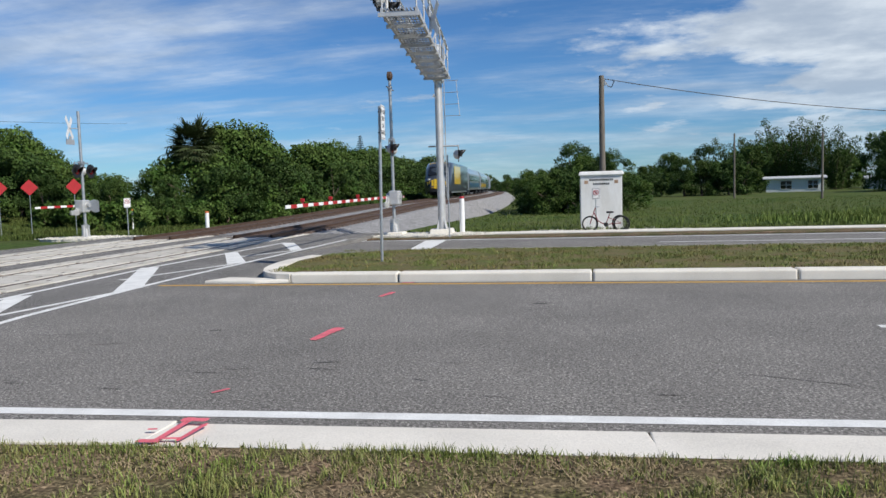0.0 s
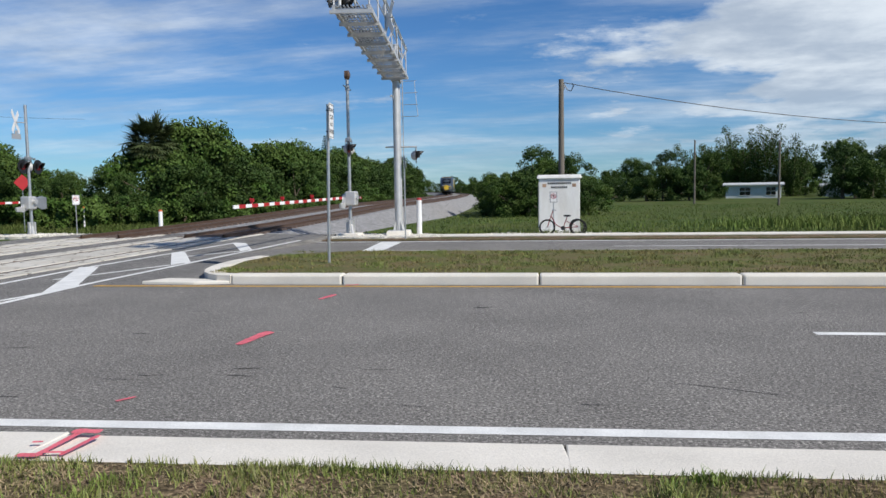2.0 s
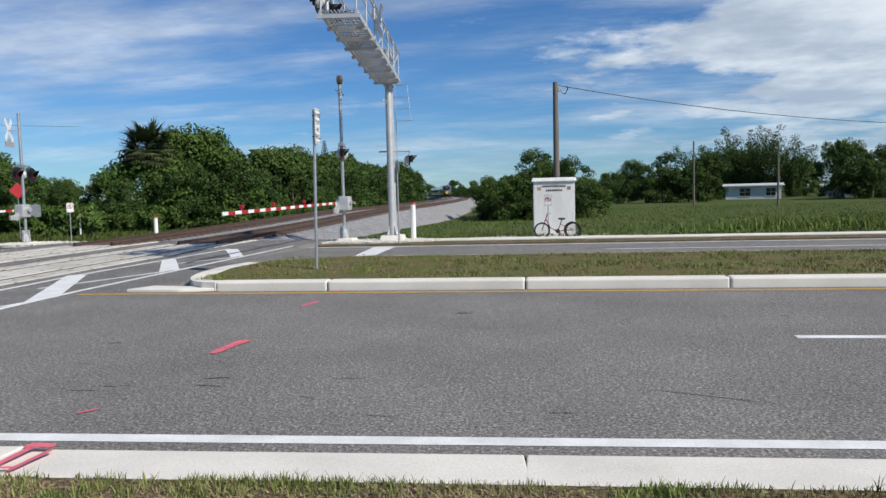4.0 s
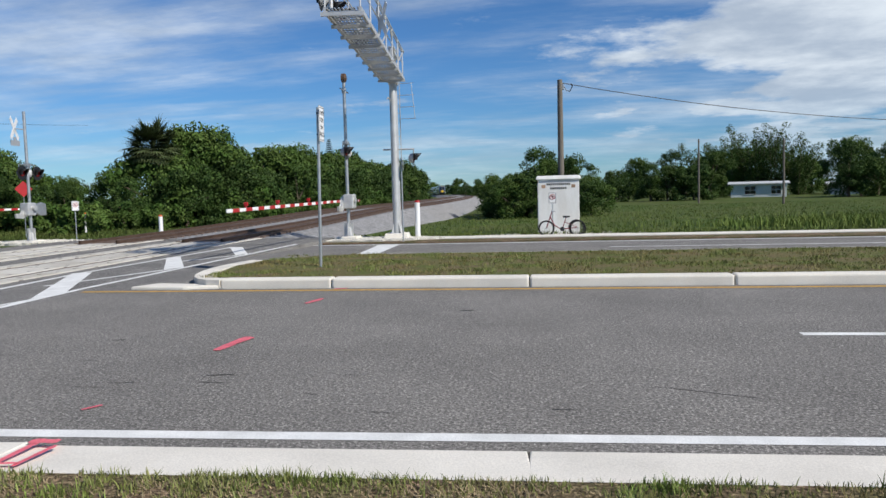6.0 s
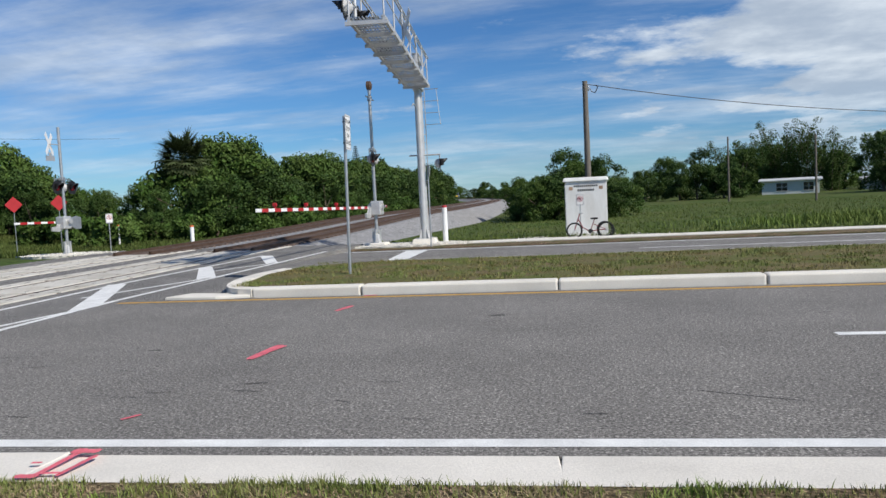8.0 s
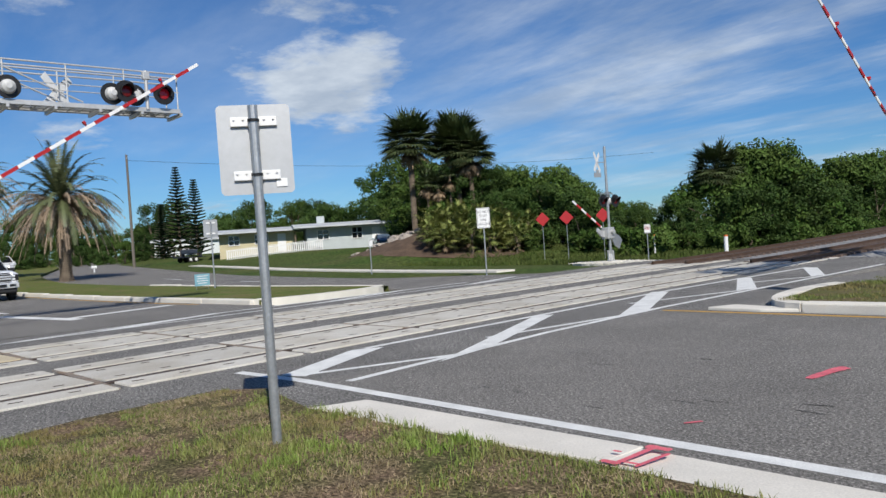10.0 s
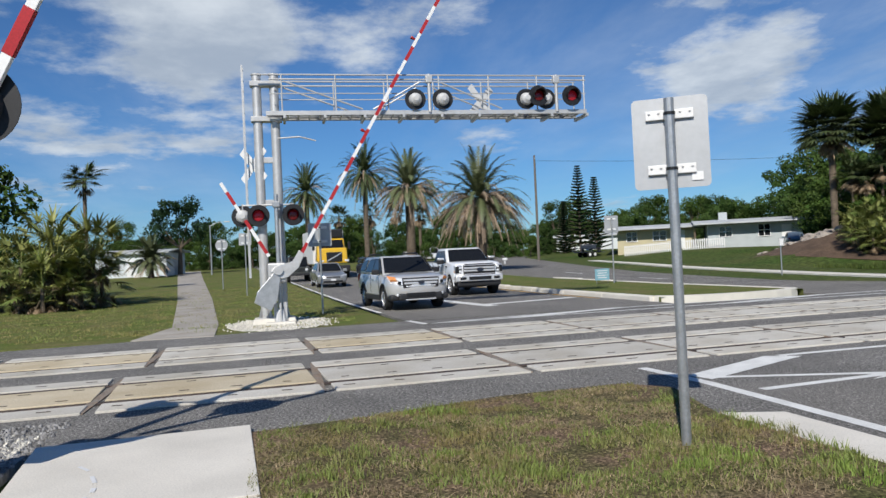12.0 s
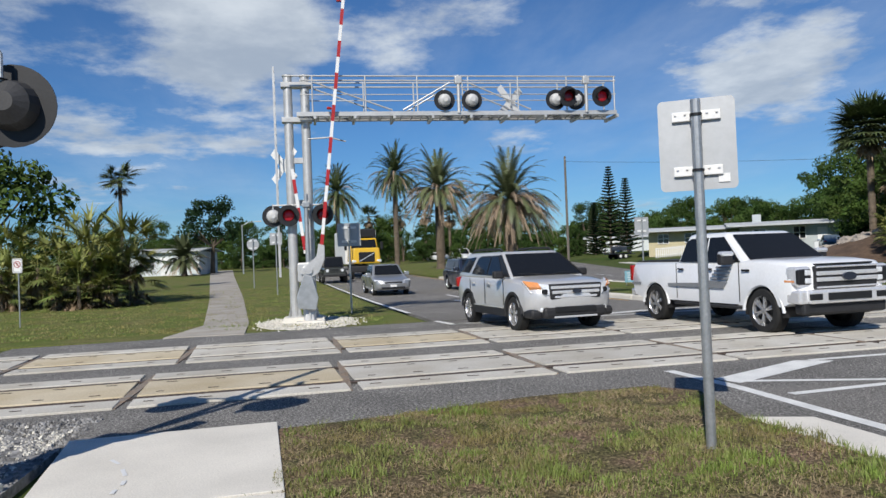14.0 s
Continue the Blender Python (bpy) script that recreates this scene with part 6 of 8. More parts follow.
def suv(m):
    root = thing("suv", m, "silver sport utility car with amber headlamps and roof rails", "car")
    W = 2.0
    low = 0.40
    outline = ([(-2.42, 0.62), (-2.36, low)] + arch(-1.43, 0.45, low) + [(-0.9, low - 0.06), (0.9, low - 0.06)] + arch(1.43, 0.45, low) +
               [(2.2, 0.36), (2.40, 0.42), (2.49, 0.58), (2.52, 0.78), (2.49, 0.96), (2.40, 1.05), (2.22, 1.10), (1.75, 1.15), (1.30, 1.18), (1.12, 1.20), (0.2, 1.20), (-1.2, 1.22), (-2.25, 1.25), (-2.40, 1.15), (-2.46, 0.95)])
    finish(part("body", lower_body(outline, W, 2.52, -2.46, 0.30, 0.06, 0.07, 0.80), SILVER, root, "silver painted body"), 40)
    finish(part("glasshouse", cabin(B(), (-2.40, 1.26), (-1.98, 0.22), 1.13, 1.76, 1.88, 1.44, 0.09), SILVER, root, "silver roof and pillars"), 40)
    side = (0.94, 1.13, 0.22 / 0.63)
    pane(root, [(1.17, -0.84, 1.20), (1.17, 0.84, 1.20), (0.36, 0.675, 1.69), (0.36, -0.675, 1.69)], name="windshield", out=0.016)
    pane(root, [(-2.34, -0.78, 1.24), (-2.34, 0.78, 1.24), (-2.08, 0.64, 1.66), (-2.08, -0.64, 1.66)], name="rear_window", out=0.014)
    for s in (-1, 1):
        flank(root, s, [(1.02, 1.18), (1.14, 1.20), (0.32, 1.69), (0.20, 1.69)], *side, BLACK, "pillar", 0.012, "black windscreen pillar")
        flank(root, s, [(0.98, 1.19), (-1.33, 1.23), (-1.13, 1.62), (-0.95, 1.67), (0.22, 1.68)], *side, BLACK, "window_surround", 0.008, "black window surround")
        flank(root, s, [(0.74, 1.215), (-0.20, 1.23), (-0.21, 1.64), (0.18, 1.65)], *side, out=0.016)
        flank(root, s, [(-0.28, 1.23), (-1.26, 1.25), (-1.07, 1.60), (-0.92, 1.64), (-0.28, 1.64)], *side, out=0.016)
        flank(root, s, [(-1.52, 1.26), (-2.24, 1.29), (-2.06, 1.56), (-1.94, 1.62), (-1.30, 1.655)], *side, out=0.014)
        bm = B()
        tube(bm, [(-1.9, s * 0.63, 1.75), (-1.78, s * 0.63, 1.82), (-0.9, s * 0.63, 1.835), (0.0, s * 0.63, 1.82), (0.12, s * 0.63, 1.75)], 0.026)
        part("roof_rail", bm, PLASTIC, root, "black roof rail")
        lamp = pane(root, [(2.26, s * 0.93, 0.84), (2.50, s * 0.60, 0.80), (2.46, s * 0.60, 1.00), (2.36, s * 0.82, 1.04), (1.92, s * 0.975, 1.09)], HEADLAMP, "headlamp", 0.035, "clear headlamp with an amber corner")
        pane(lamp, [(2.24, s * 0.945, 0.95), (2.42, s * 0.76, 0.94), (2.37, s * 0.80, 1.04), (1.97, s * 0.975, 1.08)], ORANGE_LENS, "indicator", 0.05)
        part("lamp_bowl", cyl(B(), (2.42, s * 0.70, 0.885), (2.50, s * 0.69, 0.885), 0.055, n=14), BLACK, lamp)
        part("fog_lamp", box(B(), 2.36, s * 0.72, 0.50, 0.08, 0.11, 0.09, 0.03), HEADLAMP, root)
        part("tail_lamp", box(B(), -2.36, s * 0.90, 1.02, 0.16, 0.14, 0.26, 0.03), TAIL, root)
        part("sill", box(B(), 0, s * 0.955, 0.40, 2.0, 0.09, 0.20, 0.03), PLASTIC, root, "black plastic sill")
        part("sill_trim", box(B(), 0, s * 1.0, 0.50, 1.9, 0.02, 0.025), CHROME, root)
        for cx in (-1.43, 1.43):
            arch_flare(root, cx, 0.38, s, 0.985, 0.44, 0.075, PLASTIC, "black plastic arch lip")
    gr = part("grille", box(B(), 2.46, 0, 0.88, 0.10, 1.16, 0.32, 0.03, taper=(1, 1.06)), PLASTIC, root)
    for z, ww, hh in ((0.765, 0.98, 0.045), (0.865, 1.10, 0.065), (0.965, 1.16, 0.065)):
        part("grille_bar", box(B(), 2.505, 0, z, 0.04, ww, hh, 0.014), CHROME, gr, "chrome grille bar")
    bm = B()
    cyl(bm, (2.54, 0, 0.88), (2.57, 0, 0.88), 0.10, n=20)
    for v in bm.verts:
        v.co.z = 0.88 + (v.co.z - 0.88) * 0.5
    part("badge", bm, CAR_DARK, gr, "dark oval badge")
    bm = B()
    for s in (-1, 1):
        box(bm, 2.12, s * 0.82, 0.42, 0.46, 0.30, 0.20, 0.07)
    box(bm, 2.36, 0, 0.44, 0.24, 1.46, 0.24, 0.07)
    part("bumper", bm, PLASTIC, root, "black lower bumper")
    part("air_intake", box(B(), 2.48, 0, 0.50, 0.05, 0.95, 0.12, 0.015), BLACK, root)
    part("skid_plate", box(B(), 2.44, 0, 0.345, 0.10, 1.0, 0.04, 0.015), SILVER, root, "silver lower lip")
    wheel_wells(root, (-1.43, 1.43), 0.45, W)
    mirror(root, 0.80, 0.93, 1.24, PLASTIC)
    for s in (-1, 1):
        tube(bm := B(), [(1.2, s * 0.1, 1.215), (1.12, s * 0.42, 1.25), (1.10, s * 0.70, 1.25)], 0.012, 6)
        part("wiper", bm, BLACK, root)
    door_seams(root, (0.92, -0.24, -1.24), W - 0.012, 0.55, 1.14, PLASTIC)
    handles(root, (-0.02, -1.02), W - 0.02, 1.03, SILVER)
    return root, wheels(root, (1.43, -1.43), 1.72, 0.385, 0.25, 5)


def pickup(m):
    root = thing("pickup_truck", m, "white crew cab pickup truck with grey side stripes", "pickup truck")
    W = 2.05
    low = 0.52
    outline = ([(-2.92, 0.74), (-2.88, 0.60)] + arch(-1.86, 0.53, low) + [(-1.2, low), (1.1, low)] + arch(1.86, 0.545, low) +
               [(2.55, 0.54), (2.76, 0.60), (2.84, 0.82), (2.85, 1.14), (2.82, 1.27), (2.72, 1.345), (2.2, 1.40), (1.75, 1.42), (1.30, 1.42), (0.9, 1.40), (-0.98, 1.39), (-2.88, 1.39), (-2.95, 1.30), (-2.96, 1.0)])
    finish(part("body", lower_body(outline, W, 2.85, -2.96, 0.13, 0.03, 0.035, 0.9), CAR_WHITE, root, "white painted body"), 40)
    part("bed_cover", box(B(), -1.98, 0, 1.40, 1.80, 1.70, 0.03, 0.01), PLASTIC, root, "dark cover of the load bed")
    finish(part("cab", cabin(B(), (-1.04, 1.50), (-0.74, 0.56), 1.30, 1.98, 1.95, 1.56, 0.10), CAR_WHITE, root, "white cab roof and pillars"), 40)
    side = (0.975, 1.30, 0.195 / 0.68)
    pane(root, [(1.40, -0.87, 1.40), (1.40, 0.87, 1.40), (0.70, 0.72, 1.91), (0.70, -0.72, 1.91)], name="windshield", out=0.018)
    for s in (-1, 1):
        flank(root, s, [(1.20, 1.36), (0.10, 1.36), (0.08, 1.88), (0.54, 1.88)], *side, out=0.016)
        flank(root, s, [(0.02, 1.36), (-0.86, 1.38), (-0.74, 1.80), (-0.62, 1.87), (0.02, 1.88)], *side, out=0.016)
        # lamp cluster: pale frame, dark bezel, two clear reflectors and an amber corner
        lamp = part("headlamp", box(B(), 2.66, s * 0.86, 1.08, 0.30, 0.31, 0.38, 0.05), CHROME, root, "large headlamp with a chrome C-shaped frame")
        part("bezel", box(B(), 2.68, s * 0.862, 1.08, 0.29, 0.30, 0.30, 0.04), BLACK, lamp)
        for z in (1.155, 1.01):
            part("lamp_glass", box(B(), 2.72, s * 0.80, z, 0.24, 0.13, 0.10, 0.02), HEADLAMP, lamp)
        part("lamp_glass", box(B(), 2.62, s * 0.955, 1.12, 0.28, 0.10, 0.13, 0.03), HEADLAMP, lamp)
        part("lamp_amber", box(B(), 2.60, s * 0.965, 1.0, 0.28, 0.11, 0.06, 0.02), ORANGE_LENS, lamp)
        part("fog_lamp", box(B(), 2.92, s * 0.72, 0.72, 0.06, 0.26, 0.12, 0.02), BLACK, root)
        part("tail_lamp", box(B(), -2.90, s * 0.96, 1.12, 0.12, 0.14, 0.38, 0.02), TAIL, root)
        for i in range(5):
            z = 1.28 - 0.075 * i
            pane(root, [(1.0 - 0.042 * i, s * (W / 2 - 0.006), z), (0.52 - 0.07 * i, s * (W / 2 - 0.006), z), (0.50 - 0.07 * i, s * (W / 2 - 0.004), z - 0.042), (0.985 - 0.042 * i, s * (W / 2 - 0.004), z - 0.042)], DECAL, "side_stripe", 0.012, "grey painted side stripe")
        pane(root, [(0.79, s * (W / 2 - 0.003), 0.935), (0.20, s * (W / 2 - 0.003), 0.935), (-1.28, s * (W / 2 - 0.003), 0.90), (-1.28, s * (W / 2 - 0.003), 0.84), (0.72, s * (W / 2 - 0.003), 0.83)], DECAL, "side_stripe", 0.01, "grey painted side stripe")
        part("side_stripe", box(B(), -2.66, s * (W / 2 - 0.003), 0.87, 0.40, 0.02, 0.06), DECAL, root, "grey painted side stripe")
        part("running_board", box(B(), 0.1, s * 0.99, 0.46, 2.2, 0.14, 0.06, 0.02), PLASTIC, root)
        part("badge_plate", box(B(), 1.42, s * (W / 2 - 0.004), 1.20, 0.22, 0.02, 0.04), BLACK, root)
        for cx in (-1.86, 1.86):
            arch_flare(root, cx, 0.38, s, 1.0, 0.545 if cx > 0 else 0.53, 0.05, CAR_WHITE, "raised white arch lip")
    gr = part("grille", box(B(), 2.83, 0, 1.06, 0.12, 1.36, 0.42, 0.03), PLASTIC, root)
    for z, hh in ((0.885, 0.035), (1.025, 0.075), (1.135, 0.075), (1.25, 0.035)):
        part("grille_bar", box(B(), 2.90, 0, z, 0.05, 1.34, hh, 0.015), CHROME, gr, "chrome grille bar")
    part("bonnet_lip", box(B(), 2.80, 0, 1.298, 0.12, 1.24, 0.028, 0.01), BLACK, root, "black bonnet deflector")
    wheel_wells(root, (-1.86, 1.86), 0.53, W)
    bm = B()
    cyl(bm, (2.92, 0, 1.07), (2.96, 0, 1.07), 0.15, n=20)
    for v in bm.verts:
        v.co.z = 1.07 + (v.co.z - 1.07) * 0.5
    part("badge", bm, CAR_DARK, gr, "dark oval badge")
    bm = B()
    box(bm, 2.82, 0, 0.72, 0.24, 1.70, 0.26, 0.05)
    for s in (-1, 1):
        box(bm, 2.68, s * 0.90, 0.72, 0.36, 0.24, 0.26, 0.05)
    part("bumper", bm, CHROME, root, "chrome front bumper")
    part("number_plate", box(B(), 2.95, 0, 0.72, 0.02, 0.95, 0.13), BLACK, root)
    part("air_dam", box(B(), 2.72, 0, 0.50, 0.24, 1.86, 0.22, 0.05), PLASTIC, root)
    part("rear_bumper", box(B(), -2.98, 0, 0.64, 0.18, 1.9, 0.18, 0.04), CHROME, root)
    for s in (-1, 1):
        mir = part("mirror", box(B(), 0.98, s * 1.15, 1.44, 0.16, 0.30, 0.26, 0.05), PLASTIC, root, "black mirror with a chrome cap")
        part("cap", box(B(), 1.01, s * 1.15, 1.535, 0.17, 0.29, 0.10, 0.04), CHROME, mir)
        part("bracket", box(B(), 1.0, s * 0.99, 1.38, 0.08, 0.14, 0.06), PLASTIC, mir)
    door_seams(root, (1.22, 0.06, -0.94), W - 0.008, 0.58, 1.36, PLASTIC)
    handles(root, (0.26, -0.76), W - 0.02, 1.22, BLACK)
    return root, wheels(root, (1.86, -1.86), 1.74, 0.43, 0.29, 6)


def sedan(m, label, mat, L=4.5, H=1.42, W=1.72, tall=False):
    root = thing("car", m, label, "car")
    k = L / 4.5
    low = 0.30
    belt = 0.92 if not tall else 1.02
    outline = ([(-2.20 * k, 0.5), (-2.16 * k, low)] + arch(-1.31 * k, 0.37, low) + [(-0.8, low - 0.03), (0.8, low - 0.03)] + arch(1.31 * k, 0.37, low) +
               [(2.05 * k, 0.26), (2.20 * k, 0.36), (2.25 * k, 0.55), (2.2 * k, 0.68), (2.05 * k, 0.74), (1.2 * k, belt - 0.04), (0.9 * k, belt), (-1.6 * k, belt + 0.04), (-2.18 * k, belt), (-2.25 * k, 0.75)])
    finish(part("body", lower_body(outline, W, 2.25 * k, -2.25 * k, 0.2), mat, root, "painted body"))
    rear = -2.1 * k if tall else -1.75 * k
    rroof = -1.95 * k if tall else -1.05 * k
    finish(part("roof", cabin(B(), (rear, 1.02 * k), (rroof, 0.28 * k), belt - 0.06, H, W - 0.14, W - 0.5, 0.06), mat, root))
    h0, h1 = belt + 0.03, H - 0.06
    pane(root, [(0.95 * k, -0.66, h0), (0.95 * k, 0.66, h0), (0.35 * k, 0.54, h1), (0.35 * k, -0.54, h1)], name="windshield", out=0.014)
    for s in (-1, 1):
        ya, yb = W / 2 - 0.08, W / 2 - 0.245
        pane(root, [(0.7 * k, s * ya, h0), (-0.25 * k, s * ya, h0), (-0.25 * k, s * yb, h1), (0.22 * k, s * yb, h1)], out=0.014)
        pane(root, [(-0.33 * k, s * ya, h0), (rear + 0.35, s * ya, h0), (rroof + 0.08, s * yb, h1), (-0.33 * k, s * yb, h1)], out=0.014)
        pane(root, [(2.0 * k, s * 0.80, 0.60), (2.2 * k, s * 0.48, 0.57), (2.16 * k, s * 0.48, 0.70), (1.9 * k, s * 0.82, 0.74)], HEADLAMP, "headlamp", 0.03)
        part("tail_lamp", box(B(), -2.18 * k, s * 0.7, 0.8, 0.1, 0.22, 0.16, 0.02), TAIL, root)
    part("grille", box(B(), 2.2 * k, 0, 0.60, 0.08, 0.8, 0.09, 0.02), PLASTIC, root)
    part("air_intake", box(B(), 2.2 * k, 0, 0.36, 0.08, 1.1, 0.10, 0.02), BLACK, root)
    part("number_plate", box(B(), 2.26 * k, 0, 0.46, 0.02, 0.3, 0.1), WHITE, root)
    mirror(root, 0.72 * k, W / 2 - 0.06, belt + 0.05, mat)
    door_seams(root, (0.8 * k, -0.28 * k, -1.1 * k), W - 0.005, 0.38, belt, PLASTIC)
    handles(root, (-0.1 * k, -0.95 * k), W - 0.02, belt - 0.1, mat)
    return root, wheels(root, (1.31 * k, -1.31 * k), W - 0.22, 0.31, 0.2, 8)


def jeep(m):
    root = thing("off_road_car", m, "dark green boxy off-road car with round headlamps", "car")
    mat = paint("olive_car_paint", (0.06, 0.065, 0.06))
    outline = [(-1.9, 0.5), (-1.9, 0.45)] + arch(-1.2, 0.45, 0.45) + [(-0.6, 0.45), (0.6, 0.45)] + arch(1.2, 0.45, 0.45) + [(1.75, 0.5), (1.85, 0.6), (1.85, 1.05), (0.8, 1.1), (-1.9, 1.1)]
    finish(part("body", lower_body(outline, 1.5, 1.85, -1.9, 0.04), mat, root))
    finish(part("roof", cabin(B(), (-1.88, 0.75), (-1.8, 0.45), 1.08, 1.8, 1.48, 1.36, 0.05), BLACK, root))
    pane(root, [(0.76, -0.62, 1.15), (0.76, 0.62, 1.15), (0.50, 0.58, 1.72), (0.50, -0.58, 1.72)], name="windshield", out=0.014)
    for s in (-1, 1):
        bm = B()
        cyl(bm, (1.84, s * 0.5, 0.88), (1.90, s * 0.5, 0.88), 0.1, n=16)
        part("headlamp", bm, HEADLAMP, root)
        part("wing", box(B(), 1.25, s * 0.83, 0.92, 1.0, 0.24, 0.08, 0.03), PLASTIC, root)
    for i in range(7):
        part("grille_slot", box(B(), 1.86, -0.27 + 0.09 * i, 0.86, 0.02, 0.05, 0.26), BLACK, root)
    part("bumper", box(B(), 1.95, 0, 0.55, 0.16, 1.6, 0.16, 0.03), PLASTIC, root)
    return root, wheels(root, (1.2, -1.2), 1.5, 0.38, 0.24, 6)


def big_truck(m):
    root = thing("box_truck", m, "yellow cab lorry with a tall white box body", "truck")
    bm = box(B(), 3.2, 0, 1.75, 1.7, 2.1, 1.2, 0.12, taper=(0.92, 0.95))
    part("bonnet", bm, TRUCK_YELLOW, root, "yellow engine bonnet")
    finish(part("cab", cabin(B(), (0.9, 2.6), (1.0, 2.2), 1.3, 3.1, 2.3, 2.1, 0.1), TRUCK_YELLOW, root))
    pane(root, [(2.52, -0.98, 2.2), (2.52, 0.98, 2.2), (2.24, 0.92, 2.98), (2.24, -0.92, 2.98)], name="windshield", out=0.02)
    part("fairing", box(B(), 1.5, 0, 3.5, 1.3, 2.0, 0.7, 0.1), BLACK, root, "black roof fairing")
    part("grille", box(B(), 4.05, 0, 1.65, 0.08, 1.2, 0.75, 0.05), BLACK, root)
    part("grille_bar", box(B(), 4.1, 0, 1.65, 0.03, 1.3, 0.06, 0, Matrix.Translation((0, 0, 1.65)) @ Matrix.Rotation(radians(28), 4, "X") @ Matrix.Translation((0, 0, -1.65))), CHROME, root)
    part("bumper", box(B(), 4.05, 0, 0.75, 0.3, 2.4, 0.5, 0.08), PLASTIC, root)
    for s in (-1, 1):
        part("headlamp", box(B(), 3.95, s * 0.95, 1.35, 0.2, 0.35, 0.2, 0.05), HEADLAMP, root)
        part("mirror", box(B(), 2.5, s * 1.4, 2.5, 0.12, 0.2, 0.6, 0.03), BLACK, root)
    part("box_body", box(B(), -3.6, 0, 2.45, 8.4, 2.5, 2.7, 0.04), WHITE, root, "white box body")
    part("chassis", box(B(), -0.8, 0, 0.85, 9.0, 0.9, 0.3), PLASTIC, root)
    return root, wheels(root, (3.1, -4.6, -6.0), 2.1, 0.5, 0.3, 8)


SUV, SUV_WHEELS = suv(pose(-28, 3.6, 0))
PICKUP, PICKUP_WHEELS = pickup(pose(-44, 8.4, 0))
SEDAN, SEDAN_WHEELS = sedan(pose(-54, 2, 0), "small silver saloon car with dark windows", CAR_GREY)
DARK, DARK_WHEELS = sedan(pose(-60, 6, 0), "dark blue estate car behind the pickup", CAR_DARK, 4.8, 1.55, 1.8, True)
JEEP, JEEP_WHEELS = jeep(pose(-80, 1.5, 0))
LORRY, LORRY_WHEELS = big_truck(pose(-90, 2.5, 0))
sedan(on_ground(-65.6, 48.9, 0.05, 150), "blue-grey saloon car parked beside the house", CAR_BLUEGREY, 4.7)


def trailer(m):
    root = thing("utility_trailer", m, "dark blue low trailer with two white wheels on the lawn", "trailer")
    part("bed", box(B(), 0, 0, 0.62, 2.9, 1.6, 0.14, 0.02), CAR_DARK, root)
    for s in (-1, 1):
        part("side_rail", box(B(), 0, s * 0.78, 1.1, 2.9, 0.06, 0.06), CAR_DARK, root)
        for x in (-1.4, 0, 1.4):
            part("stanchion", box(B(), x, s * 0.78, 0.88, 0.05, 0.05, 0.4), CAR_DARK, root)
        for x in (-0.38, 0.38):
            part("wheel", cyl(B(), (x, s * 0.86, 0.33), (x, s * 1.02, 0.33), 0.33, n=20), TYRE, root)
            part("rim", cyl(B(), (x, s * 1.0, 0.33), (x, s * 1.04, 0.33), 0.19, n=16), WHITE, root)
    part("drawbar", tube(B(), [(1.4, 0.5, 0.6), (2.6, 0, 0.55), (1.4, -0.5, 0.6)], 0.04), CAR_DARK, root)
    return root


trailer(on_ground(-86.7, 36.0, 0.0, 105))
sedan(pose(-118.0, 19.2, rise(-118), 0, 0, 40), "white saloon car parked before the far trees", CAR_WHITE)
sedan(pose(-114, 22.2, rise(-114), 0, 0, 14), "white van parked before the far trees", CAR_WHITE, 4.8, 1.9, 1.85, True)


# ---- the train ----
TRAIN_DARK = paint("charcoal_train_paint", (0.045, 0.055, 0.065), 0.1, 0.3)
TRAIN_YELLOW = paint("yellow_train_paint", (0.75, 0.50, 0.03))
TRAIN_GREY = paint("grey_train_paint", (0.30, 0.33, 0.35), 0.2, 0.35)
TRAIN_BLUE = paint("blue_train_paint", (0.05, 0.16, 0.28), 0.1, 0.3)


def bogie(root, y):
    bm = B()
    box(bm, 0, y, 0.55, 2.4, 3.6, 0.45, 0.06)
    for s in (-1, 1):
        for d in (-1.2, 1.2):
            cyl(bm, (s * 0.72, y + d, 0.46), (s * 0.84, y + d, 0.46), 0.46, n=20)
    part("bogie", bm, PLASTIC, root)


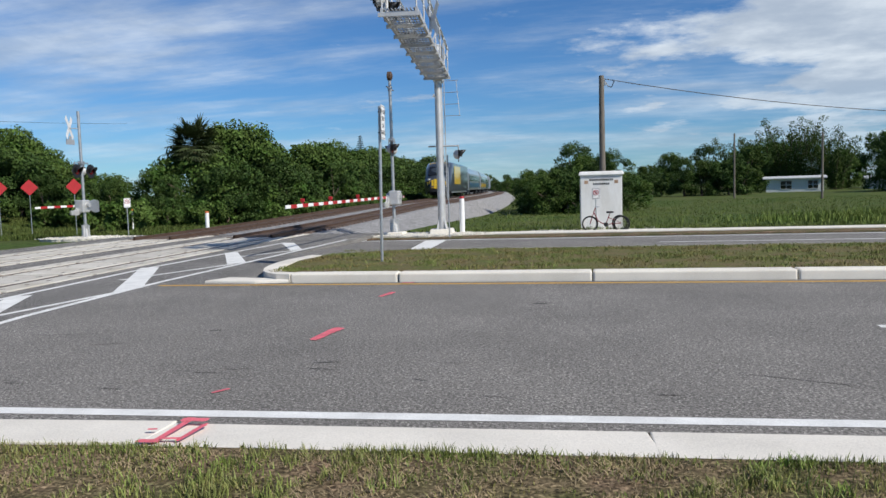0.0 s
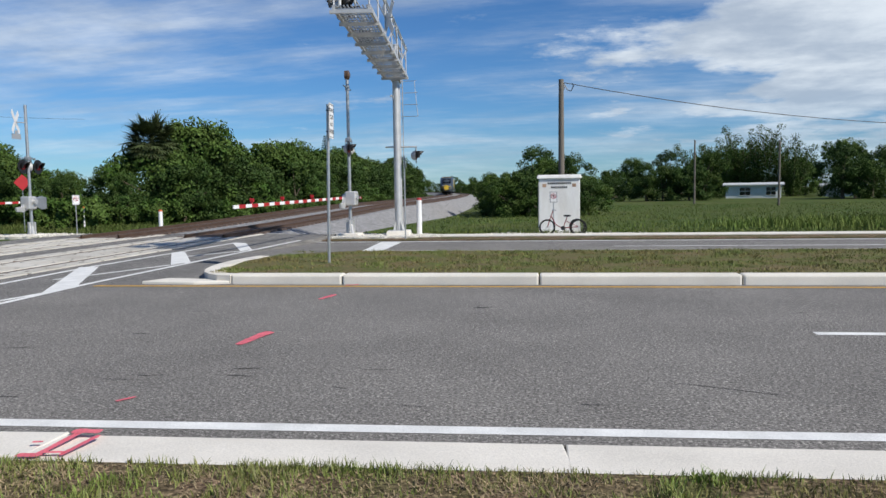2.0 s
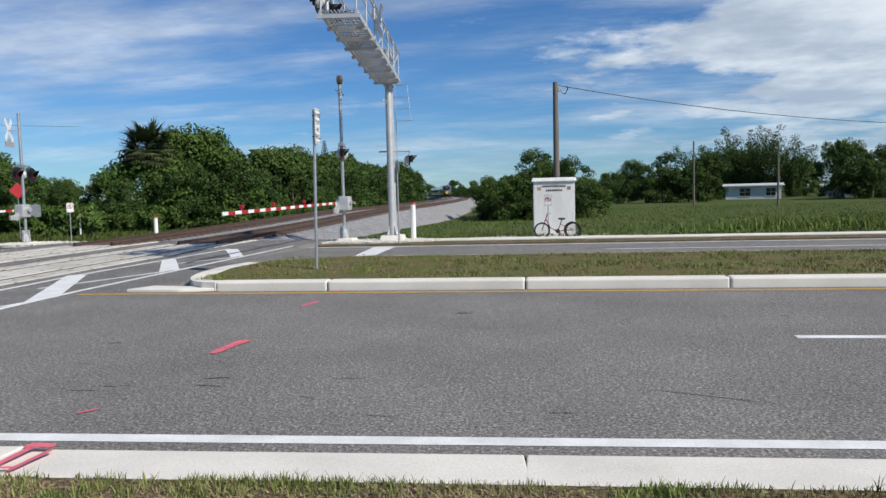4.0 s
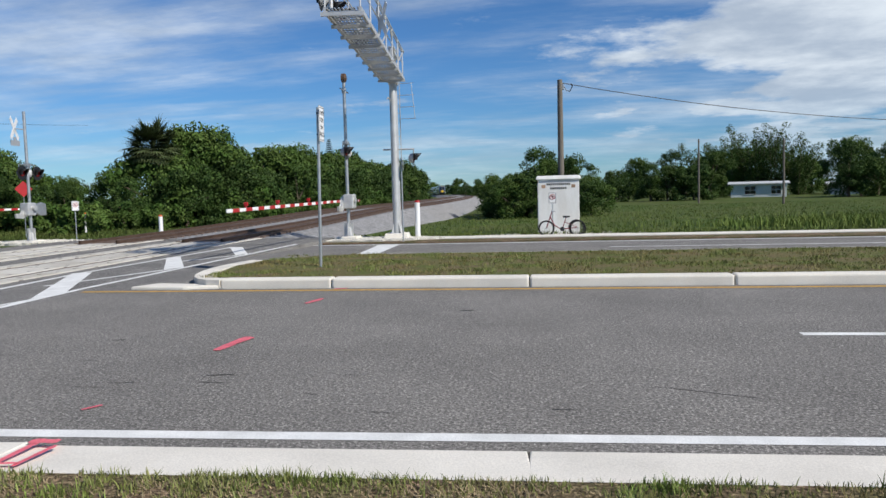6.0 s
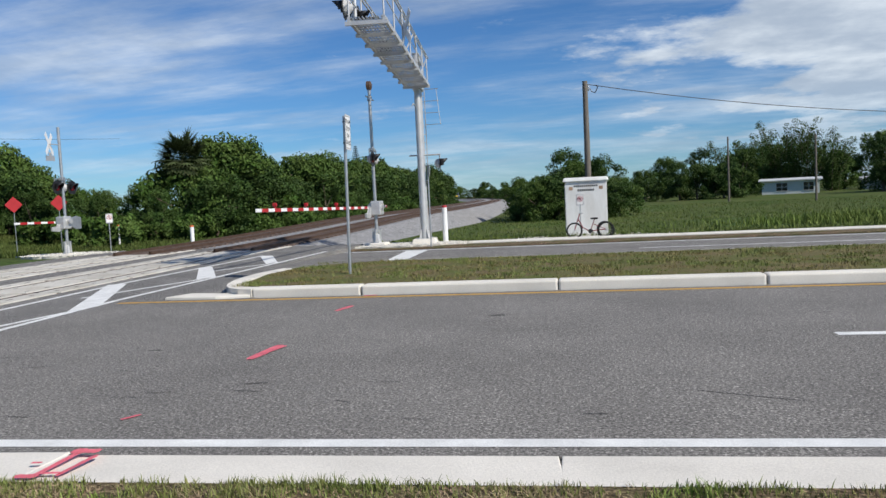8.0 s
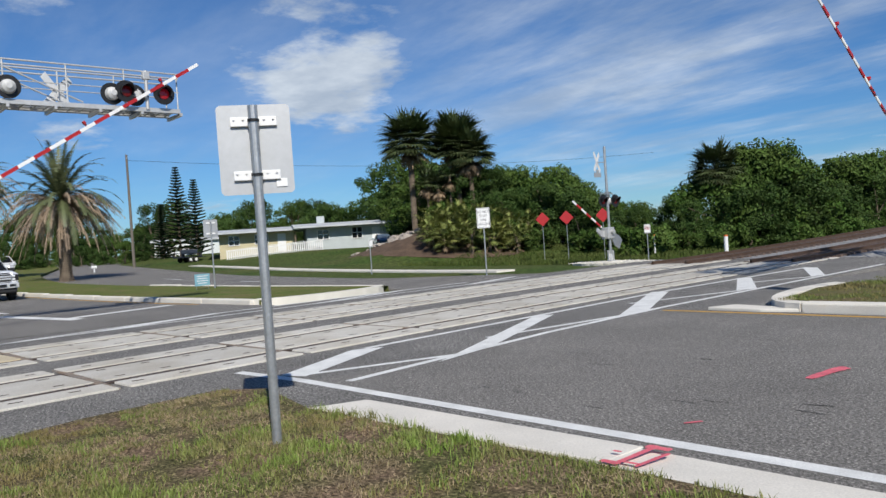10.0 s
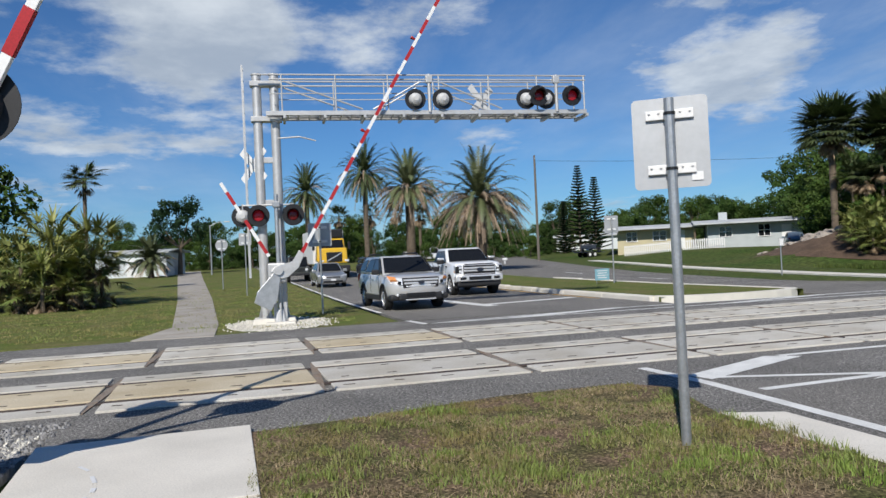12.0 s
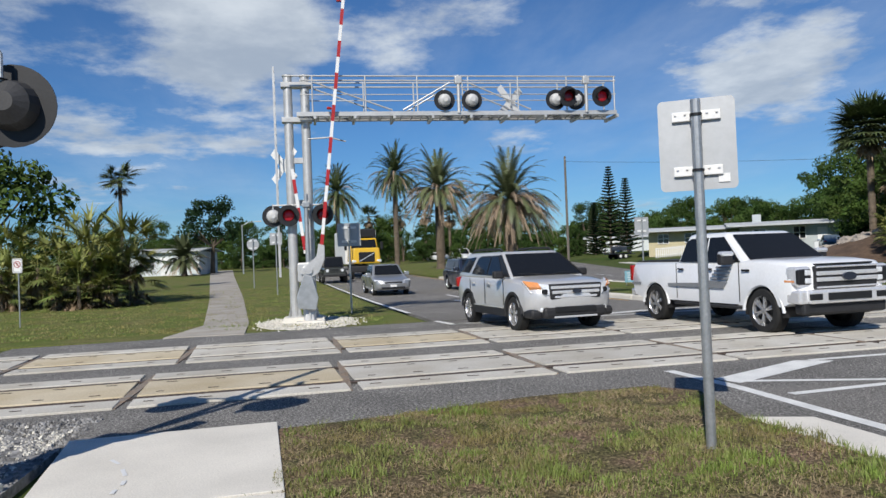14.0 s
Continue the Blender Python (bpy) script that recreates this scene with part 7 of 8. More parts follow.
def engine(m):
    """The rear engine; its streamlined face looks along local -y."""
    root = thing("locomotive", m, "streamlined charcoal locomotive with a bright yellow nose", "locomotive")
    bm = B()
    prof = [(-11.0, 0.75), (-11.35, 1.3), (-11.2, 2.0), (-10.6, 2.45), (-9.9, 3.3), (-8.9, 4.05), (-7.8, 4.3), (10.8, 4.3), (10.8, 0.75)]
    secs = (-1, -0.85, -0.45, 0, 0.45, 0.85, 1)
    rings = []
    for s in secs:
        k = s * s
        rings.append([bm.verts.new((1.56 * s, y + (1.3 * k * k if y < -7 else 0), z - (0.25 * k * k if z > 4 else 0))) for y, z in prof])
    for a, b in zip(rings, rings[1:]):
        for i in range(len(prof)):
            bm.faces.new((a[i], a[(i + 1) % len(prof)], b[(i + 1) % len(prof)], b[i]))
    bm.faces.new(rings[0][::-1])
    bm.faces.new(rings[-1])
    bmesh.ops.recalc_face_normals(bm, faces=bm.faces[:])
    finish(part("body", bm, TRAIN_DARK, root))
    pane(root, [(-1.05, -10.42, 2.65), (1.05, -10.42, 2.65), (0.95, -9.35, 3.65), (-0.95, -9.35, 3.65)], GLASS_DARK, "windshield", 0.06)
    for s in (-1, 1):
        for i in range(4):
            part("nose_stripe", box(B(), s * (0.14 + 0.28 * i), -11.22 + 0.10 * i * i * 0.5, 1.65 - 0.02 * i, 0.24, 0.25, 1.1 - 0.16 * i, 0.03), TRAIN_YELLOW, root, "yellow nose panel")
            part("brow_stripe", box(B(), s * (0.14 + 0.28 * i), -8.55 + 0.08 * i, 4.12 - 0.03 * i, 0.16, 0.5, 0.16, 0.03), TRAIN_YELLOW, root, "yellow brow stripe")
        part("headlamp", box(B(), s * 0.85, -10.85, 2.2, 0.3, 0.2, 0.12, 0.03), HEADLAMP, root)
        part("side_panel", box(B(), s * 1.575, -2.6, 2.7, 0.03, 6.6, 2.2, 0), TRAIN_YELLOW, root, "yellow side panel")
        part("skirt", box(B(), s * 1.5, 0, 0.72, 0.06, 18, 0.35), TRAIN_GREY, root)
    for y in (-6.6, 6.8):
        bogie(root, y)
    return root


def coach(m, mat, label):
    root = thing("passenger_coach", m, label, "train coach", "coaches of the train")
    bm = B()
    cs = [(-1.5, 0.8), (-1.56, 1.6), (-1.54, 3.2), (-1.2, 4.0), (-0.6, 4.2), (0.6, 4.2), (1.2, 4.0), (1.54, 3.2), (1.56, 1.6), (1.5, 0.8)]
    prism(bm, cs[::-1], Matrix(((1, 0, 0, 0), (0, 0, 1, -12.8), (0, 1, 0, 0), (0, 0, 0, 1))), 25.6)
    bmesh.ops.recalc_face_normals(bm, faces=bm.faces[:])
    part("body", bm, TRAIN_GREY, root)
    for s in (-1, 1):
        part("window_band", box(B(), s * 1.555, 0, 2.55, 0.04, 23.5, 0.85), GLASS_DARK, root, "dark window band")
        part("colour_band", box(B(), s * 1.56, 0, 1.55, 0.03, 24, 0.7), mat, root, "coloured lower band")
        for y in (-11.4, 11.4):
            part("coach_door", box(B(), s * 1.575, y, 2.05, 0.03, 0.9, 2.1), TRAIN_DARK, root)
    for y in (-9, 9):
        bogie(root, y)
    return root


TRAIN = [engine(pose(-17, 100, 0.6)), coach(pose(-18, 127, 0.6), TRAIN_BLUE, "grey coach with a blue band and dark windows"), coach(pose(-19, 154, 0.6), TRAIN_YELLOW, "grey coach with a yellow band and dark windows"),
         coach(pose(-20, 181, 0.6), TRAIN_BLUE, "grey coach with a blue band and dark windows"), coach(pose(-21, 208, 0.6), TRAIN_BLUE, "grey coach with a blue band and dark windows")]


# ---- signal cabin, bike, poles ----
def signal_cabin(m):
    root = thing("signal_cabin", m, "white steel signal cabin with rust stains and stencilled lines", "equipment cabin")
    stained = material("stained_white_steel", (0.72, 0.72, 0.70), 0.5, scale=1.4, color2=(0.60, 0.58, 0.54), fine=30, fine_vary=0.05, bump=0.05, stretch=(2, 2, 0.5), mid=0.6)
    part("body", box(B(), 0, 0, 1.15, 1.72, 1.72, 2.3, 0.02), stained, root)
    part("roof", box(B(), 0, 0, 2.35, 1.9, 1.9, 0.16, 0.03, taper=(0.94, 0.94)), stained, root, "overhanging sheet roof")
    part("door", box(B(), -0.875, 0.1, 1.15, 0.04, 0.9, 1.9, 0.01), stained, root)
    part("door_handle", box(B(), -0.91, 0.45, 1.2, 0.04, 0.04, 0.16), GALV, root)
    for x in (-0.6, 0.6):
        part("skid", box(B(), x, 0, -0.04, 0.14, 1.8, 0.14), GALV, root)
    for z, w in ((2.07, 1.0), (1.90, 0.7)):
        bm = B()
        n = 12 if w > 0.8 else 8
        for i in range(n):
            box(bm, -w / 2 + w * (i + 0.5) / n, -0.866, z, w / n * 0.62, 0.004, 0.085)
        part("stencil_bars", bm, BLACK, root, "row of black stencilled marks")
    for x in (-0.62, 0.62):
        bm = B()
        box(bm, x, -0.864, 1.98, 0.16, 0.003, 0.14)
        part("rust_stain", bm, material("rust", (0.45, 0.30, 0.20), 0.9, vary=0.4), root, "brown rust stain")


signal_cabin(pose(0.62, 33.4, -0.22, 0, 0, -1))


def tricycle(m):
    root = thing("tricycle", m, "dark red adult tricycle with black tyres parked before the cabin", "tricycle")
    frame_mat = paint("dark_red_bike_paint", (0.22, 0.02, 0.02))

    def ring(c, r, tr, mat, name, n=24):
        bm = B()
        rows = []
        for i in range(n):
            a = 2 * math.pi * i / n
            rows.append([bm.verts.new((c[0] + (r + tr * math.cos(q)) * math.cos(a), c[1] + tr * math.sin(q), c[2] + (r + tr * math.cos(q)) * math.sin(a))) for q in (0.0, 1.047, 2.094, 3.142, 4.189, 5.236)])
        for i in range(n):
            for j in range(6):
                bm.faces.new((rows[i][j], rows[(i + 1) % n][j], rows[(i + 1) % n][(j + 1) % 6], rows[i][(j + 1) % 6]))
        bmesh.ops.recalc_face_normals(bm, faces=bm.faces[:])
        w = part(name, bm, mat, root)
        bm = B()
        for i in range(12):
            a = 6.28319 * i / 12
            cyl(bm, (c[0], c[1], c[2]), (c[0] + r * math.cos(a), c[1], c[2] + r * math.sin(a)), 0.004, n=4, caps=False)
        cyl(bm, (c[0], c[1] - 0.04, c[2]), (c[0], c[1] + 0.04, c[2]), 0.03, n=8)
        part("spokes", bm, GALV, w)

    for c in ((-0.62, 0, 0.31), (0.58, -0.34, 0.31), (0.58, 0.34, 0.31)):
        ring(c, 0.29, 0.032, TYRE, "wheel")
    bm = B()
    tube(bm, [(-0.62, 0, 0.31), (-0.45, 0, 0.82), (-0.40, 0, 0.95)], 0.02)
    tube(bm, [(-0.46, 0, 0.75), (-0.30, 0, 0.42), (-0.02, 0, 0.26), (0.25, 0, 0.30), (0.58, 0, 0.31)], 0.02)
    tube(bm, [(0.0, 0, 0.27), (0.16, 0, 0.72)], 0.018)
    tube(bm, [(0.10, 0, 0.55), (0.58, 0, 0.33)], 0.014)
    tube(bm, [(0.58, -0.34, 0.31), (0.58, 0.34, 0.31)], 0.016)
    part("bike_frame", bm, frame_mat, root)
    part("saddle", box(B(), 0.16, 0, 0.76, 0.28, 0.2, 0.07, 0.03), BLACK, root)
    bm = B()
    tube(bm, [(-0.28, -0.3, 0.98), (-0.42, -0.18, 1.0), (-0.40, 0, 0.95), (-0.42, 0.18, 1.0), (-0.28, 0.3, 0.98)], 0.013)
    part("handlebar", bm, CHROME, root)
    bm = B()
    cyl(bm, (0, -0.05, 0.27), (0, 0.05, 0.27), 0.09, n=14)
    part("chainwheel", bm, PLASTIC, root)


tricycle(pose(0.72, 30.5, -0.21, 0, 0, 3))


def utility_pole(m, h, label, r=0.16):
    root = thing("utility_pole", m, label, "utility pole")
    bm = B()
    cyl(bm, (0, 0, -0.6), (0, 0, h), r, r * 0.72, n=14)
    part("pole", bm, TIMBER, root)
    bm = B()
    box(bm, r * 0.9, 0, h - 0.35, 0.1, 0.1, 0.2, 0.02)
    part("cable_bracket", bm, GALV, root)
    return root


def cable(pts, sag, label, r=0.018):
    a, b = Vector(pts[0]), Vector(pts[1])
    bm = B()
    n = 28
    line = [a.lerp(b, i / n) - Vector((0, 0, sag * 4 * (i / n) * (1 - i / n))) for i in range(n + 1)]
    tube(bm, line, r, 6)
    root = thing("overhead_cable", Matrix(), label, "cable")
    part("strand", bm, BLACK, root)
    return root


utility_pole(pose(0.76, 36.0, -0.4), 7.05, "weathered grey timber utility pole behind the cabin")
cable([(0.86, 36.0, 6.5), (46, 52, 6.4)], 1.9, "black overhead cable sagging from the timber pole")
bm = B()
tube(bm, [(0.86, 36.0, 6.5), (1.06, 36.0, 6.15), (1.21, 36.0, 6.1), (1.33, 36.05, 6.35), (1.26, 36.0, 6.45)], 0.02, 6)
loop = thing("cable_loop", Matrix(), "black cable loop hanging at the pole", "cable")
part("strand", bm, BLACK, loop)
utility_pole(pose(-83.0, 28.5, 0.6), 12.2, "tall timber utility pole behind the median palms")
cable([(-83, 28.5, 12.2), (-62, 96, 12)], 1.2, "thin overhead cable across the sky")
for x, y, h in ((19.5, 105, 8.5), (26.5, 92, 7.5), (71, 112, 9.5)):
    utility_pole(pose(x, y, -0.7), h, "distant timber utility pole beside the field", 0.14)


# ---- houses ----
STUCCO = material("pale_stucco", (0.62, 0.66, 0.66), 0.85, scale=1.0, vary=0.08, fine=40)
STUCCO_CREAM = material("cream_stucco", (0.66, 0.58, 0.34), 0.85, scale=1.0, vary=0.08, fine=40)
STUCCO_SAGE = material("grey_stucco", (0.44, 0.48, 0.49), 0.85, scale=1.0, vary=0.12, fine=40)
STUCCO_BUFF = material("buff_stucco", (0.52, 0.46, 0.30), 0.85, scale=1.0, vary=0.12, fine=40)
ROOF = material("white_roof", (0.50, 0.52, 0.53), 0.8, scale=1.0, vary=0.15, fine=20)


def bungalow(m, L, D, H, wall, label, windows, carport=0.0, chimney=False, door=None, eave=0.55):
    """A low house; its front looks along local -y."""
    root = thing("house", m, label, "house")
    w = part("wall", box(B(), 0, 0, H / 2 - 0.3, L, D, H + 0.6), wall, root)
    bm = B()
    e = eave
    x0, x1, y0, y1 = -L / 2 - e, L / 2 + e + carport, -D / 2 - e, D / 2 + e
    rise = D * 0.055
    v = [bm.verts.new(p) for p in ((x0, y0, H - 0.02), (x1, y0, H - 0.02), (x1, y1, H - 0.02), (x0, y1, H - 0.02), (x0, 0, H + rise), (x1, 0, H + rise),
                                   (x0, y0, H + 0.14), (x1, y0, H + 0.14), (x1, y1, H + 0.14), (x0, y1, H + 0.14), (x0, 0, H + rise + 0.14), (x1, 0, H + rise + 0.14))]
    for q in ((0, 1, 5, 4), (4, 5, 2, 3), (6, 10, 11, 7), (10, 9, 8, 11), (0, 6, 7, 1), (2, 8, 9, 3), (0, 4, 10, 6), (4, 3, 9, 10), (1, 7, 11, 5), (5, 11, 8, 2)):
        bm.faces.new([v[i] for i in q])
    bmesh.ops.recalc_face_normals(bm, faces=bm.faces[:])
    roof = part("roof", bm, ROOF, root, "low pale roof with overhanging eaves")
    if chimney:
        part("chimney", box(B(), -L * 0.3, 0, H + rise + 0.4, 0.9, 0.6, 1.1), wall, roof)
    for x, z, ww, hh in windows:
        win = part("window", box(B(), x, -D / 2 - 0.01, z, ww, 0.08, hh), GLASS_DARK, root, "dark window with white glazing bars")
        for dx in (-ww / 2, 0, ww / 2):
            part("glazing_bar", box(B(), x + dx, -D / 2 - 0.06, z, 0.07, 0.05, hh + 0.07), WHITE, win)
        for dz in (-hh / 2, 0, hh / 2):
            part("glazing_bar", box(B(), x, -D / 2 - 0.062, z + dz, ww, 0.05, 0.07), WHITE, win)
    if door is not None:
        part("door", box(B(), door, -D / 2 - 0.01, 1.0, 0.95, 0.08, 2.05), WHITE, root)
    if carport:
        for s in (-1, 1):
            part("carport_post", box(B(), L / 2 + carport, s * (D / 2 - 0.3), H / 2 - 0.3, 0.14, 0.14, H + 0.6), WHITE, root)
    return root


def azim(x, y):
    return math.degrees(math.atan2(y, x))


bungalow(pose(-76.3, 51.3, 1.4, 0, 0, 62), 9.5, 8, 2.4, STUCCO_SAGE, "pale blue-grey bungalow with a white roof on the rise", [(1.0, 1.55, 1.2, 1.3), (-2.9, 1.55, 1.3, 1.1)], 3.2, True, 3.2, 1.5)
bungalow(pose(-83.8, 43.6, 1.4, 0, 0, 62), 8.5, 8, 2.3, STUCCO_BUFF, "cream bungalow with a white roof behind a picket fence", [(0.5, 1.5, 1.5, 1.1), (-2.6, 1.5, 1.2, 1.1)], 0, False, 2.8, 1.5)
bungalow(pose(38.5, 150, -0.9, 0, 0, -14), 9.5, 7, 2.6, STUCCO, "white bungalow with two windows across the field", [(-1.4, 1.5, 1.9, 1.5), (3.0, 1.5, 1.7, 1.5)])
bungalow(pose(62, 158, -0.9, 0, 0, -16), 16, 7, 2.2, STUCCO, "long pale low building across the field", [(-4, 1.3, 1.5, 1.0)])
bungalow(pose(10.5, 165, -0.9, 0, 0, -4), 9, 7, 2.6, STUCCO_CREAM, "pale house far across the field", [(0, 1.4, 1.4, 1.1)])
bungalow(pose(-97, -17.5, rise(-97), 0, 0, 80), 9, 7, 2.7, STUCCO, "small white house beyond the lawn", [(-1.5, 1.4, 1.4, 1.2), (2.0, 1.4, 1.2, 1.2)], 0, False, 0.4)
bungalow(pose(-118, 49, 1.2, 0, 0, 70), 10, 7, 2.6, STUCCO, "distant white house behind trees", [(0, 1.4, 1.4, 1.1)])


def picket_fence(a, b, label):
    root = thing("picket_fence", Matrix(), label, "fence")
    a, b = Vector(a), Vector(b)
    n = int((b - a).length / 0.22)
    yaw = math.atan2((b - a).y, (b - a).x)
    me = bpy.data.meshes.new("picket")
    bm = box(B(), 0, 0, 0.55, 0.12, 0.025, 1.15)
    bm.to_mesh(me)
    bm.free()
    me.materials.append(WHITE)
    for i in range(n + 1):
        p = a.lerp(b, i / n)
        ob = new("picket", me)
        ob.parent = root
        ob.matrix_basis = Matrix.Translation((p.x, p.y, ground_z(p.x, p.y) - 0.05)) @ Matrix.Rotation(yaw, 4, "Z")
    for h in (0.3, 0.95):
        bm = B()
        q0, q1 = a + Vector((0, 0, ground_z(a.x, a.y) + h)), b + Vector((0, 0, ground_z(b.x, b.y) + h))
        tube(bm, [q0, q1], 0.04, 4)
        part("fence_rail", bm, WHITE, root)


picket_fence((-79.2, 37.4, 0), (-73.4, 46.2, 0), "white picket fence before the bungalows")


def rock_pile():
    rng = random.Random(3)
    bm0 = B()
    bmesh.ops.create_icosphere(bm0, subdivisions=2, radius=0.5)
    for v in bm0.verts:
        v.co *= 0.75 + 0.5 * noise.noise(v.co * 2.3)
        v.co.z *= 0.6
    me = bpy.data.meshes.new("rock")
    bm0.to_mesh(me)
    bm0.free()
    me.materials.append(material("rubble_stone", (0.33, 0.29, 0.25), 0.95, scale=3, vary=0.35, fine=20, fine_vary=0.3, bump=0.8, random_vary=0.25))
    for i in range(80):
        t = rng.random()
        x, y = -49.5 - 7.5 * t + rng.gauss(0, 0.9), 39.6 + 2.6 * t + rng.gauss(0, 1.1)
        ob = new("rock", me)
        s = rng.uniform(0.5, 1.7)
        ob.matrix_basis = Matrix.Translation((x, y, ground_z(x, y) + 0.05)) @ Matrix.Rotation(rng.random() * 6.28, 4, "Z") @ Matrix.Diagonal((s, s * rng.uniform(0.6, 1), s * rng.uniform(0.6, 1.1), 1))
        tagged(ob, "broken pale brown rubble stone on the mound", "rock", "rubble pile")


rock_pile()
bm = B()
rim = []
for i in range(30):
    a = 6.28319 * i / 30
    rim.append((-47.0 + 9.5 * math.cos(a), 39.9 + 5.2 * math.sin(a)))
mid = bm.verts.new((-48, 39.9, ground_z(-48, 39.9) + 0.1))
ring1 = [bm.verts.new((-48 + (x + 48) * 0.5, 39.9 + (y - 39.9) * 0.5, ground_z(-48 + (x + 48) * 0.5, 39.9 + (y - 39.9) * 0.5) + 0.1)) for x, y in rim]
ring2 = [bm.verts.new((x, y, ground_z(x, y) + 0.03)) for x, y in rim]
for i in range(30):
    j = (i + 1) % 30
    bm.faces.new((mid, ring1[i], ring1[j]))
    bm.faces.new((ring1[i], ring2[i], ring2[j], ring1[j]))
structure("bare_soil", bm, DIRT, "bare brown soil on the mound's slope", "soil", True)

# small yard sign and a boat trailer
root = thing("yard_sign", pose(-31.2, 13.6, 0.13, 0, 0, 12), "small pale blue yard sign with text lines", "sign")
part("sign_board", box(B(), 0, 0, 0.42, 0.02, 0.75, 0.5), material("blue_board", (0.22, 0.42, 0.50), 0.5, vary=0.1), root)
for i in range(4):
    part("text_bar", box(B(), 0.012, 0, 0.58 - 0.1 * i, 0.004, 0.55 - 0.08 * (i % 2), 0.035), WHITE, root)
for s in (-0.3, 0.3):
    part("stake", box(B(), 0, s, 0.1, 0.012, 0.012, 0.4), GALV, root)
root = thing("trailer", pose(-87.5, 36.8, 1.25, 0, 0, 150), "dark blue twin axle trailer parked on the lawn", "trailer")
part("box_body", box(B(), 0, 0, 0.75, 4.2, 1.9, 0.5, 0.04), CAR_DARK, root)
wheels(root, (0.45, -0.45), 2.0, 0.34, 0.22)
part("drawbar", box(B(), 2.8, 0, 0.5, 1.6, 0.12, 0.12), GALV, root)
root = thing("mail_box", pose(-76.5, 22.5, -0.05), "white mail box on a short post", "mail box")
part("post", box(B(), 0, 0, 0.5, 0.1, 0.1, 1.1), WHITE, root)
part("box_body", box(B(), 0, 0, 1.12, 0.25, 0.5, 0.26, 0.05), WHITE, root)


# ---- paint marks ----
PATH_MARKS = [((-6.69, -1.81), (-6.52, -1.7)), ((-6.33, -1.63), (-6.12, -1.56)), ((-5.97, -1.53), (-5.85, -1.52)), ((-5.74, -1.54), (-5.63, -1.54))]

def spray(cx, cy, strokes, z, label):
    bm = B()
    for x0, y0, x1, y1, w in strokes:
        z += 0.0015
        a, b = Vector((cx + x0, cy + y0, 0)), Vector((cx + x1, cy + y1, 0))
        d = (b - a).normalized()
        s = Vector((-d.y, d.x, 0))
        n = 8
        prev = None
        for i in range(n + 1):
            p = a.lerp(b, i / n)
            k = w * 0.5 * (0.7 + 0.6 * abs(noise.noise((p.x * 9, p.y * 9, 2.0)))) * (0.6 if i in (0, n) else 1)
            pair = [bm.verts.new((*(p - s * k).xy, z)), bm.verts.new((*(p + s * k).xy, z))]
            if prev:
                bm.faces.new((prev[0], pair[0], pair[1], prev[1]))
            prev = pair
    bmesh.ops.recalc_face_normals(bm, faces=bm.faces[:])
    for f in bm.faces:
        if f.normal.z < 0:
            f.normal_flip()
    structure("spray_mark", bm, PAINT_RED, label, "paint mark")


spray(-3.14, 8.15, [(-0.03, -0.36, 0.02, 0.40, 0.15), (0.02, 0.0, 0.08, 0.36, 0.10)], 0.006, "red spray paint dash on the asphalt")
spray(-3.25, 11.42, [(-0.06, -0.26, 0.04, 0.26, 0.12)], 0.006, "red spray paint dash on the asphalt")
spray(-3.25, 12.9, [(-0.12, -0.05, 0.1, 0.05, 0.1)], 0.006, "red spray paint dash on the asphalt")
spray(-3.2, 5.65, [(-0.05, -0.06, 0.04, 0.08, 0.05)], 0.006, "faint red spray paint dash")
spray(-2.95, 4.52, [(-0.02, -0.28, -0.02, 0.26, 0.06), (0.13, -0.24, 0.15, 0.14, 0.05), (-0.08, 0.20, 0.12, 0.21, 0.09), (-0.14, -0.27, 0.02, -0.26, 0.08), (-0.20, -0.04, -0.13, -0.03, 0.04), (0.0, -0.22, 0.14, -0.2, 0.04)], 0.05, "red spray paint letter on the gutter")


bm = B()
rs = random.Random(77)
for i in range(70):
    x, y = rs.uniform(-7, 9), rs.uniform(5.6, 12.4)
    a = rs.gauss(0, 0.25)
    l, w = rs.uniform(0.05, 0.35), rs.uniform(0.008, 0.03)
    if i < 5:
        l, w = rs.uniform(0.5, 1.1), 0.012
    elif i < 11:
        l, w = rs.uniform(0.15, 0.4), rs.uniform(0.06, 0.12)
    d, e = Vector((math.cos(a), math.sin(a), 0)) * l / 2, Vector((-math.sin(a), math.cos(a), 0)) * w / 2
    p = Vector((x, y, 0.0025 + 0.00002 * i))
    n = 6
    up_side = [p + d * (2 * j / n - 1) + e * rs.uniform(0.3, 1.2) * (0.3 if j in (0, n) else 1) for j in range(n + 1)]
    low_side = [p + d * (2 * j / n - 1) - e * rs.uniform(0.3, 1.2) * (0.3 if j in (0, n) else 1) for j in range(n + 1)]
    bm.faces.new([bm.verts.new(q) for q in low_side] + [bm.verts.new(q) for q in up_side[::-1]])
ob = structure("road_cracks", bm, material("tar_stain", (0.045, 0.044, 0.043), 0.9, vary=0.3), "small dark cracks and stains in the asphalt", "stain")
ob["kind"] = "stuff"
for i, (a, b) in enumerate(PATH_MARKS):
    stripe(a, b, 0.035, WHITE, 0.0585 + 0.001 * i, "chalk_mark", "curved white chalk dash on the footpath")
antenna = thing("antenna", pose(-5.25, 29.3, -0.05), "thin grey rod antenna beside the signal pole", "antenna")
for z in (4.55, 5.0, 5.45, 5.9):
    part("rod", cyl(B(), (-0.3, 0, z), (0.45 - 0.05 * (z - 4.5), 0, z), 0.012, n=6), GALV, antenna)
